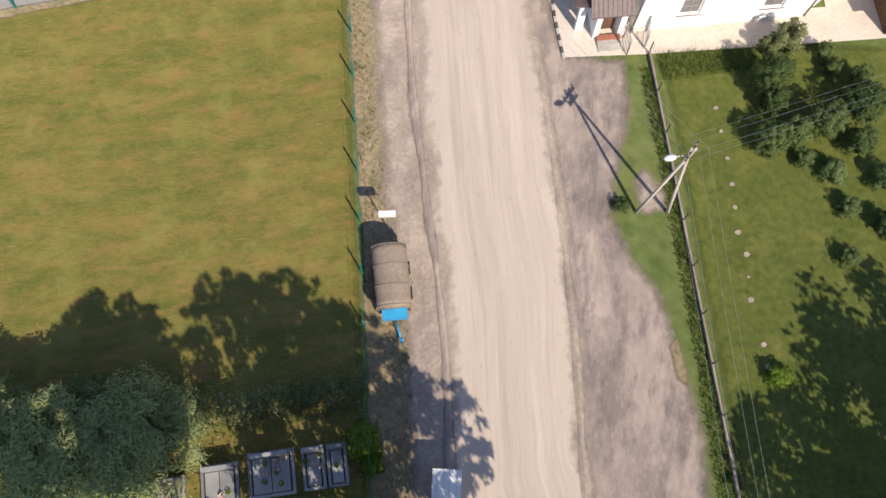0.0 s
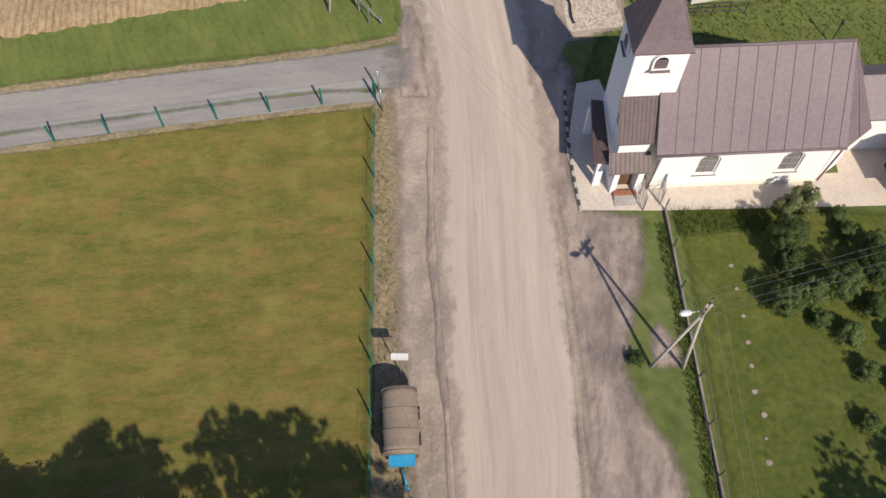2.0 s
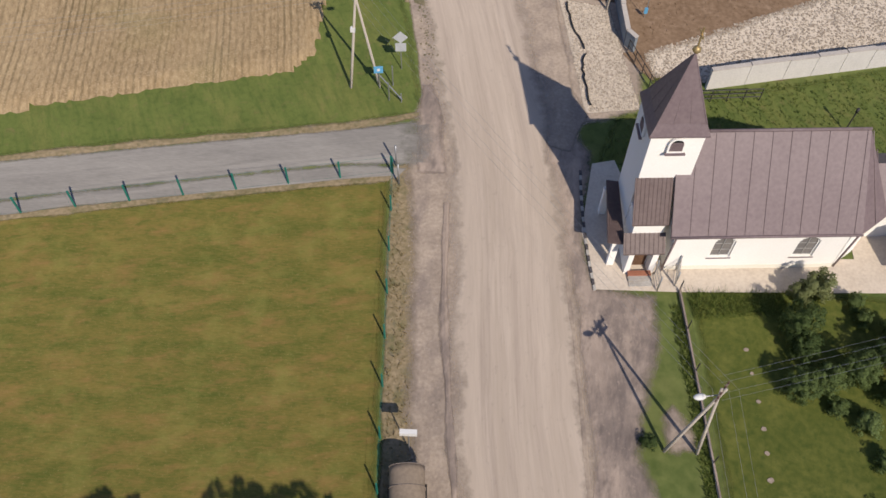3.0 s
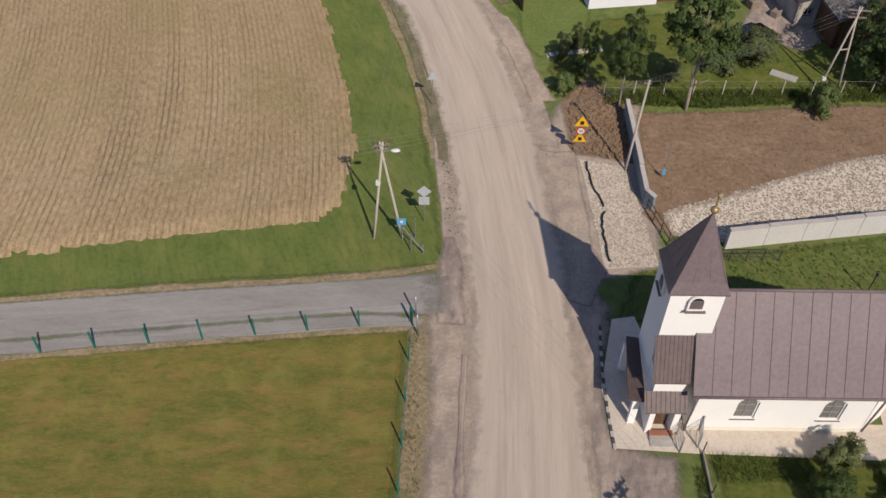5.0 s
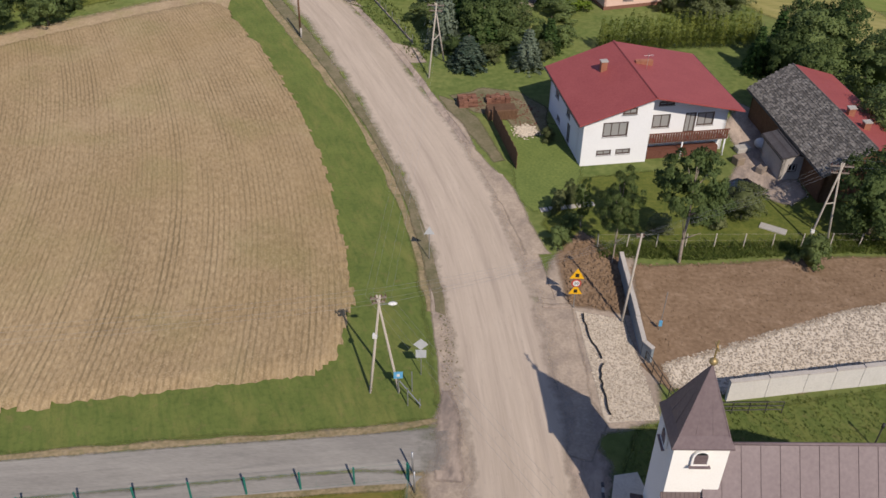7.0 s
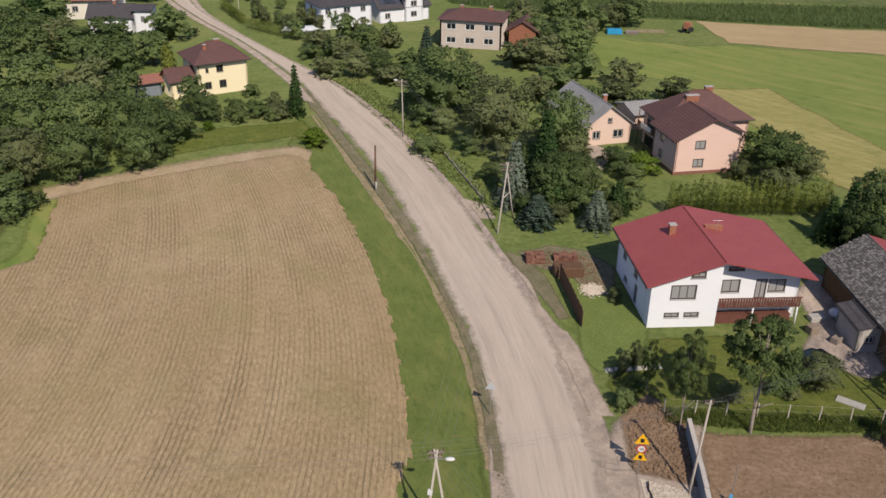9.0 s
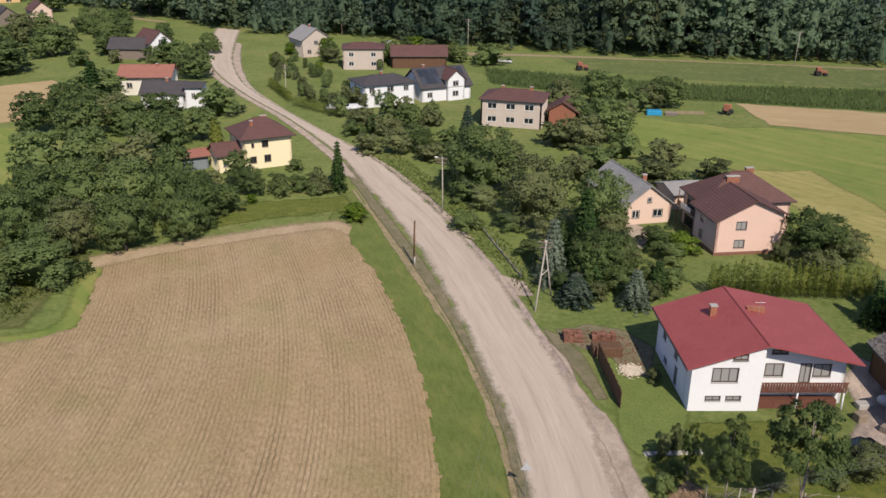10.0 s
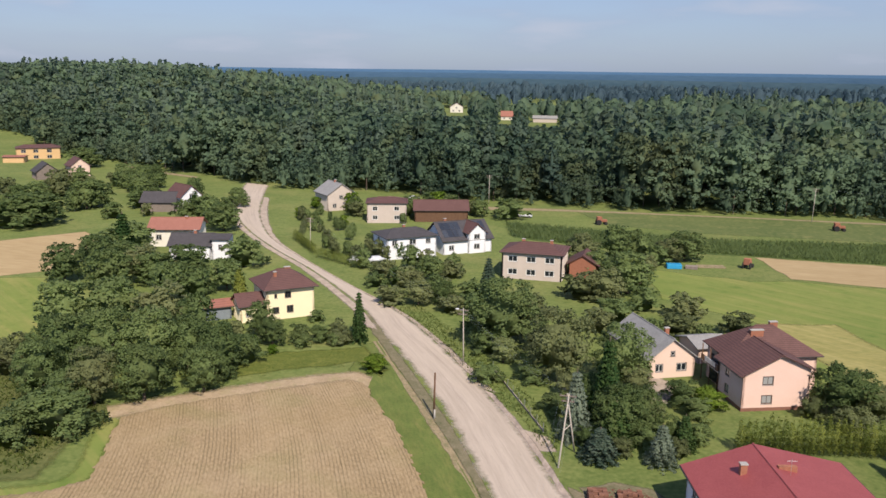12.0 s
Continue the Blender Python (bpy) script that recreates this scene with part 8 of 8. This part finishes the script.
grave(-10.05, 2.75, 1.75, 2.1, 8, 3, True)
grave(-7.7, 3.35, 2.15, 2.1, 8, 8, True)
grave(-5.75, 3.6, 1.05, 2.0, 8, 3)
grave(-4.66, 3.75, 0.95, 2.0, 8, 1)
grave(-12.4, 2.2, 1.6, 2.0, 8, 4, True)

# ---- small things round the houses ----
for k, (x, y, s) in enumerate([(15.1, 22.6, 0.24), (15.25, 21.2, 0.2), (15.4, 19.6, 0.22), (15.5, 18.1, 0.26), (15.5, 16.8, 0.24), (15.5, 15.4, 0.3), (15.8, 14.2, 0.3), (15.75, 13.0, 0.18), (15.75, 11.8, 0.33), (16.1, 9.5, 0.3), (16.2, 8.4, 0.3)]):
    bm = bmesh.new()
    rng = random.Random(k)
    s *= 0.56
    prism(bm, [(s * rng.uniform(0.8, 1.15) * math.cos(a * math.tau / 9), s * 0.85 * rng.uniform(0.8, 1.15) * math.sin(a * math.tau / 9)) for a in range(9)], 0, 0.05)
    ob = tagged(part("stepping_stone", bm, "shoulder"), "pale round stepping stone in the lawn", "stepping stone", "stepping stones")
    ob.location = (x, y, 0.0)

fw = thing("plank_fence", pose(-2.95, 78.3, 0, 0, 0, -73), "dark brown plank fence before the white house", "fence")
for k in range(30):
    bm = bmesh.new()
    box(bm, k * 0.31, k * 0.31 + 0.28, -0.02, 0.02, 0.05, 1.9 + 0.08 * math.sin(k * 1.9))
    part("plank", bm, "wood", fw)
for z in (0.5, 1.5):
    bm = bmesh.new()
    box(bm, 0, 9.3, 0.022, 0.07, z, z + 0.1)
    part("rail", bm, "wood", fw)


def pile(name, x, y, label, category, n, spread, size, material, seed, flat=0.6):
    rng = np.random.default_rng(seed)
    v, f = [], []
    base = np.array([[1, 0, 0], [-1, 0, 0], [0, 1, 0], [0, -1, 0], [0, 0, 1], [0, 0, -1]], float)
    tri = [(0, 2, 4), (2, 1, 4), (1, 3, 4), (3, 0, 4), (2, 0, 5), (1, 2, 5), (3, 1, 5), (0, 3, 5)]
    for k in range(n):
        px_, py_ = rng.normal(size=2) * spread * 0.5
        s = size * rng.uniform(0.5, 1.4)
        q = (base + rng.normal(size=(6, 3)) * 0.25) * s * np.array([1, 1, flat])
        a = rng.uniform(0, math.tau)
        c, sn = math.cos(a), math.sin(a)
        q = np.c_[q[:, 0] * c - q[:, 1] * sn + px_, q[:, 0] * sn + q[:, 1] * c + py_, q[:, 2] + s * 0.3]
        o = len(v)
        v += q.tolist()
        f += [tuple(i + o for i in t) for t in tri]
    me = bpy.data.meshes.new(name)
    me.from_pydata(v, [], f)
    me.materials.append(M[material])
    ob = new(name, me)
    ob.location = (x, y, 0)
    return tagged(ob, label, category, kind="stuff")


def scatter(name, poly, n, size, material, label, category, seed, flat=0.6, lift=0.25):
    """Loose stones or clods inside an outline."""
    rng = np.random.default_rng(seed)
    P = np.array(poly)
    lo, hi = P.min(0), P.max(0)
    base = np.array([[1, 0, 0], [-1, 0, 0], [0, 1, 0], [0, -1, 0], [0, 0, 1], [0, 0, -1]], float)
    tri = np.array([(0, 2, 4), (2, 1, 4), (1, 3, 4), (3, 0, 4), (2, 0, 5), (1, 2, 5), (3, 1, 5), (0, 3, 5)])
    v, f, got = [], [], 0
    while got < n:
        x, y = rng.uniform(lo, hi)
        if not inside(x, y, poly):
            continue
        s = size * rng.uniform(0.45, 1.5)
        q = (base + rng.normal(size=(6, 3)) * 0.28) * s * np.array([1, 1, flat])
        a = rng.uniform(0, math.tau)
        c, sn = math.cos(a), math.sin(a)
        v.append(np.c_[q[:, 0] * c - q[:, 1] * sn + x, q[:, 0] * sn + q[:, 1] * c + y, q[:, 2] + s * lift])
        f.append(tri + got * 6)
        got += 1
    me = bpy.data.meshes.new(name)
    me.from_pydata(np.concatenate(v).tolist(), [], np.concatenate(f).tolist())
    me.materials.append(M[material])
    return tagged(new(name, me), label, category, kind="stuff")


BANK = [(10.6, 44.9), (17.4, 48.4), (25.1, 52.4), (30, 54.2), (36, 56), (36, 50.0), (30, 48.0), (25.6, 45.2), (19.8, 43.8), (14.8, 42.4), (11.3, 42.6)]
CHANNEL = [(5.2, 49.7), (8.4, 49.3), (10.2, 39.7), (6.9, 39.1), (6.0, 43)]
scatter("rubble", BANK, 10000, 0.075, "rubble", "loose pale rubble stones on the bank", "rubble", 3)
scatter("rubble", CHANNEL, 5600, 0.062, "rubble", "loose pale crushed stones in the channel", "rubble", 4)
scatter("soil_clods", [(9.1, 56.2), (15.3, 57.0), (26.9, 59.3), (32, 58), (28, 54), (17.4, 48.8), (10.9, 45.6)], 900, 0.10, "soil", "brown clods on the bare soil", "soil", 5, 0.5, 0.1)
scatter("soil_clods", [(4.6, 50.6), (8.6, 50), (8.4, 57), (5.8, 59.5), (4.0, 56)], 900, 0.13, "soil", "heap of brown clods beside the road", "soil", 6, 0.7, 0.4)
scatter("gravel_stones", [(-4.4, 29), (-1.4, 29), (0.2, 17), (0.3, 6), (-0.8, 6), (-2.2, 17)], 500, 0.04, "shoulder", "small stones on the dirt shoulder", "gravel", 7, 0.6, 0.3)
scatter("gravel_stones", [(-3.9, 40.5), (-2.6, 40.5), (-4.6, 50), (-7.2, 58), (-8.0, 57.5), (-5.4, 50)], 420, 0.07, "ditch", "soil lumps along the ditch edge", "soil", 8, 0.6, 0.3)
scatter("gravel_stones", [(7.0, -2), (12.6, 2), (11.6, 11), (9.0, 16), (10, 22), (7, 25)], 260, 0.035, "layby", "small stones on the lay-by", "gravel", 9, 0.6, 0.3)
kerb = thing("channel_kerb", pose(0, 0, 0), "torn black liner edge of the stone channel", "kerb")
rng_k = random.Random(8)
for line in ([(5.5, 49.4), (5.6, 48.2), (5.95, 46.8), (6.45, 45.6), (6.7, 44.8)], [(6.75, 44.3), (6.5, 43.6), (6.6, 42.0), (6.8, 40.8), (6.97, 39.6)]):
    pts = [q + Vector((rng_k.uniform(-0.07, 0.07), 0, 0.1 + rng_k.uniform(0, 0.08))) for q in curve_points(line, 0.35)]
    bm = bmesh.new()
    polytube(bm, pts, 0.06, 5)
    part("edge", bm, "black", kerb)
bm = bmesh.new()
polytube(bm, [q + Vector((0, 0, 0.08)) for q in curve_points([(4.55, 50.2), (3.6, 50.05), (2.5, 49.95)], 0.5)], 0.07, 5)
part("edge", bm, "layby", kerb)


def car(x, y, ang, material, label):
    th = thing("car", pose(x, y, 0, 0, 0, ang), label, "car")
    bm = bmesh.new()
    side = [(-2.1, 0.35), (2.1, 0.35), (2.15, 0.75), (1.25, 0.92), (0.55, 1.42), (-1.2, 1.45), (-1.95, 0.98), (-2.15, 0.8)]
    L = [bm.verts.new((px_, -0.82 if z < 1.0 else -0.62, z)) for px_, z in side]
    R_ = [bm.verts.new((px_, 0.82 if z < 1.0 else 0.62, z)) for px_, z in side]
    bm.faces.new(L)
    bm.faces.new(R_[::-1])
    for i in range(len(side)):
        j = (i + 1) % len(side)
        bm.faces.new((L[i], R_[i], R_[j], L[j]))
    bmesh.ops.bevel(bm, geom=bm.edges[:], offset=0.05, segments=2, affect="EDGES")
    part("body", bm, material, th, smooth=True)
    for x0, z0, x1, z1 in ((1.2, 0.96, 0.6, 1.38), (-1.9, 1.02, -1.25, 1.4)):
        bm = bmesh.new()
        s = 0.03 if x0 > 0 else -0.03
        bm.faces.new([bm.verts.new(p) for p in ((x0 + s, -0.62, z0 + 0.02), (x0 + s, 0.62, z0 + 0.02), (x1 + s, 0.55, z1 + 0.03), (x1 + s, -0.55, z1 + 0.03))])
        part("windscreen", bm, "glass", th)
    for wx in (-1.3, 1.3):
        for wy in (-0.8, 0.8):
            bm = bmesh.new()
            tube(bm, (wx, wy - 0.1, 0.32), (wx, wy + 0.1, 0.32), 0.32, None, 16)
            wheel = part("wheel", bm, "tyre", th)
            bm = bmesh.new()
            tube(bm, (wx, wy - 0.11, 0.32), (wx, wy + 0.11, 0.32), 0.18, None, 12)
            part("rim", bm, "metal", wheel)


car(19.3, 67.3, 38, "carpaint", "dark blue parked car under the garden trees")
car(-63.5, 178.0, 40, "silver", "white parked car beside the white house")
car(-67.5, 176.5, 40, "silver", "white parked car beside the hedge")
car(-83.8, 270.5, 15, "silver", "white parked car before the wood")
car(-42.8, 248.4, 5, "silver", "white parked car beside the track")


def hedge(a, b, h, thick, material, label, seed, count=None):
    a, b = Vector((*a, 0)), Vector((*b, 0))
    L = (b - a).length
    d = (b - a).normalized()
    rng = random.Random(seed)
    th = thing("hedge", pose(a.x, a.y, 0), label, "hedge")
    n = max(2, int(L / 0.8))
    for k in range(n):
        p = d * (L * (k + 0.5) / n)
        hh = h * rng.uniform(0.88, 1.1)
        cs = [(p.x + rng.uniform(-0.1, 0.1), p.y + rng.uniform(-0.1, 0.1), hh * z) for z in (0.12, 0.3, 0.5, 0.7, 0.86, 0.98)]
        ob = new("shrub", leaf_mesh("shrub", cs, [thick * 0.55, thick * 0.55, thick * 0.52, thick * 0.42, thick * 0.26, thick * 0.12], count or 420, 0.085, seed * 50 + k, material, 1.2))
        ob.parent = th
    return th


hedge((8.2, 97.0), (27.0, 101.2), 4.7, 1.1, "thuja", "tall yellow-green thuja hedge behind the white house", 1, 1100)
hedge((-92.0, 197.0), (-80.0, 181.5), 2.2, 1.8, "thuja", "clipped green hedge along the road", 2, 300)
hedge((-78.0, 178.5), (-64.0, 170.3), 2.3, 2.0, "thuja", "clipped green hedge along the road", 3, 300)
hedge((-103.0, 229.0), (-92.5, 202.0), 1.5, 1.8, "leaf_olive", "uneven green hedge along the road", 4, 260)
hedge((-79.0, 127.5), (-75.0, 137.0), 1.8, 1.4, "thuja", "green hedge beside the yellow house", 5, 260)
hedge((-12.0, 5.9), (-3.6, 7.4), 1.2, 1.7, "leaf_olive", "brownish dry hedge above the graves", 6, 420)

wire_fence("fence", (-24.0, 116.5), (-13.6, 96.6), 10, 1.2, "grey wire mesh fence on a low concrete base along the road", "metal", 0.04, 3, 0.5, plinth=True)

# Clutter in the barn yard and behind the plank fence
def crate(x, y, z, w, d, h, ang, material, name, label, category):
    bm = bmesh.new()
    box(bm, -w / 2, w / 2, -d / 2, d / 2, 0, h)
    bmesh.ops.bevel(bm, geom=bm.edges[:], offset=min(w, d, h) * 0.08, segments=1, affect="EDGES")
    ob = tagged(part(name, bm, material), label, category)
    ob.matrix_world = pose(x, y, z, 0, 0, ang)


crate(-2.2, 79.6, 0, 3.0, 1.6, 1.1, 15, "wood", "firewood_crate", "reddish brown crate of firewood", "firewood")
def brick_stack(x, y, ang, nx, ny, nz, label):
    """A loose stack of bricks on the ground, each brick a part."""
    th = thing("brick_stack", pose(x, y, 0, 0, 0, ang), label, "brick stack", "stacks of bricks")
    bm = bmesh.new()
    box(bm, -0.24, 0.24, -0.115, 0.115, 0, 0.22)
    mesh = part("brick", bm, "oldbrick", th).data
    rng = random.Random(nx * 7 + ny)
    for k in range(nz):
        for j in range(ny):
            for i in range(nx):
                if (i, j, k) == (0, 0, 0) or (k == nz - 1 and rng.random() < 0.35):
                    continue
                ob = new("brick", mesh)
                ob.parent = th
                ob.matrix_local = pose(i * 0.5 + rng.uniform(-0.03, 0.03), j * 0.25 + rng.uniform(-0.02, 0.02), k * 0.223, 0, 0, rng.uniform(-5, 5))


brick_stack(-6.4, 81.0, 15, 4, 6, 4, "stack of red-brown bricks behind the plank fence")
brick_stack(-3.6, 82.2, 12, 5, 5, 3, "low stack of red-brown bricks beside the driveway")
pile("sand_heap", 0.4, 76.8, "pale heap of sand and rubble", "sand heap", 700, 1.0, 0.12, "rubble", 11)
patch("ground", [(-8.0, 83.6), (-4.6, 86.0), (-0.4, 85.6), (2.8, 82.0), (2.4, 76.4), (-0.2, 75.2), (-2.0, 79.2), (-5.2, 80.0)], 0.022, "ditch", "trodden brown soil between the fence and the house", "soil", 0.3, soft=0.6)
scatter("rubble", [(-7.4, 83.6), (-2.0, 85.0), (1.6, 81.6), (1.4, 77.0), (-1.4, 78.6), (-5.0, 80.6)], 420, 0.1, "oldbrick", "broken bricks scattered on the soil", "rubble", 12)
for k in range(6):
    crate(2.4 + k * 0.8, 63.0 + k * 0.27, 0, 0.7, 0.6, 0.07, 18 + (k * 7) % 5, "concrete", "path_slab", "pale concrete slab of a garden path", "slab")
crate(20.4, 73.0, 0, 0.9, 0.9, 0.8, 30, "tarp", "wooden_tub", "brown wooden tub in the yard", "tub")
crate(21.2, 75.5, 0, 1.4, 0.9, 0.5, 20, "concrete", "stone_trough", "grey stone trough in the yard", "trough")
crate(22.3, 71.8, 0, 1.0, 0.7, 0.6, 50, "oldwood", "garden_bench", "weathered wooden bench in the yard", "bench")
crate(21.6, 62.4, 0, 2.2, 0.8, 0.12, -25, "concrete", "concrete_slab", "pale concrete slab in the garden", "slab")
bm = bmesh.new()
bmesh.ops.create_uvsphere(bm, u_segments=16, v_segments=8, radius=1.0, matrix=Matrix.Diagonal((0.75, 0.75, 0.5, 1)))
ob = tagged(part("water_tank", bm, "silver", smooth=True), "round pale water tank in the yard", "tank")
ob.location = (23.2, 76.5, 0.4)
crate(0.1, 192.9, 0, 3.2, 2.0, 1.0, 10, "blue", "tarpaulin_heap", "heap under a bright blue tarpaulin", "tarpaulin")
crate(3.8, 193.5, 0, 2.6, 1.6, 0.7, 0, "oldwood", "wood_pile", "pile of old timber in the meadow", "wood pile")
crate(8.0, 197.0, 0, 6.0, 3.0, 0.12, 12, "dry", "bare_patch", "flat heap of dry earth", "earth heap")


def tractor(x, y, ang):
    th = thing("tractor", pose(x, y, 0, 0, 0, ang), "old red farm tractor in the meadow", "tractor", "farm machines")
    for name, a, mat in (("hood", (0.2, 1.7, -0.4, 0.4, 0.8, 1.5), "brick"), ("cab", (-1.2, 0.15, -0.7, 0.7, 0.9, 2.3), "brick")):
        bm = bmesh.new()
        box(bm, *a)
        bmesh.ops.bevel(bm, geom=bm.edges[:], offset=0.08, segments=1, affect="EDGES")
        part(name, bm, mat, th)
    for wx, r in ((-0.7, 0.75), (1.3, 0.45)):
        for wy in (-0.85, 0.65):
            bm = bmesh.new()
            tube(bm, (wx, wy, r), (wx, wy + 0.25, r), r, None, 16)
            part("wheel", bm, "tyre", th)


tractor(-20.4, 243.5, 20)
tractor(15.8, 198.1, 70)
tractor(43.0, 255.0, 10)

# ---- grasses ----
tufts("grass", [[(11.2, 25.0), (12.0, 17.0), (12.7, 9.0), (13.2, 1.0), (14.0, 1.0), (13.4, 9.0), (12.6, 17.0), (11.8, 25.0)]], "blade", 200, 0.3, "rough green weeds along the garden fence", 0.03, 1)
tufts("border_plants", [[(12.4, 24.2), (12.3, 25.9), (17.6, 26.3), (17.8, 25.0), (15, 24.6)]], "blade", 130, 0.6, "tall yellow-green border plants beside the chapel paving", 0.02, 13, "plants")
tufts("dry_grass", [[(-2.9, 1), (-1.3, 1), (-1.2, 7), (-1.6, 11.3), (-2.6, 17.3), (-4.2, 29.4), (-4.8, 33.2), (-5.3, 33.2), (-4.5, 24), (-3.9, 16), (-3.3, 8)]], "dryblade", 24, 0.25, "dry weeds along the fence", 0.03, 3)
tufts("grass", [[(6.8, 56.6), (15, 57.2), (27, 59.6), (33, 60), (33, 62), (27, 61.4), (15, 59.4), (6.8, 58.4)]], "blade", 90, 0.6, "tall grass behind the bare soil plot", 0.04, 4)
tufts("grass", [[(7.3, 35.2), (8.5, 38.8), (10.4, 39.4), (11.3, 42.6), (14.8, 41.6), (31, 45.6), (31, 38), (22, 36)]], "blade", 30, 0.25, "green grass behind the chapel", 0.03, 5)
tufts("grass", [[(12.4, 25.4), (13.0, 18), (13.6, 11), (14.0, 3), (24, 3), (24, 25.8)]], "blade", 14, 0.05, "short garden grass", 0.03, 6)
tufts("corn", [[(-46, 237), (-18, 232), (8, 229), (52, 236), (90, 239), (90, 213), (46.3, 212), (7, 212), (-18, 210.5), (-41, 218)]], "leaf_deep", 7, 1.6, "tall green corn plants", 0.16, 7, "corn")
tufts("grass", [[(-46, 123), (-38, 110), (-43, 112), (-52, 106), (-62, 95), (-68, 88), (-66, 97), (-56, 110)]], "blade", 5, 0.2, "tall grass before the grove", 0.05, 9)
tufts("grass", [[(-11, 88), (-17, 100), (-24, 109), (-35, 126), (-48, 143), (-44, 146), (-30, 128), (-20, 112), (-12, 100)]], "blade", 10, 0.5, "rough grass beside the road", 0.06, 10)
tufts("grass", [[(-3.5, 7.5), (-12, 6.2), (-22, 6), (-22, 3), (-3, 3)]], "dryblade", 30, 0.3, "brown dry grass between the graves", 0.03, 11)
tufts("grass", [[(-98, 106), (-90, 112), (-75, 94), (-67, 86), (-65.5, 77), (-64, 70), (-78, 62), (-86, 76)]], "blade", 7, 0.7, "rough tall grass of the fallow strip", 0.09, 12)
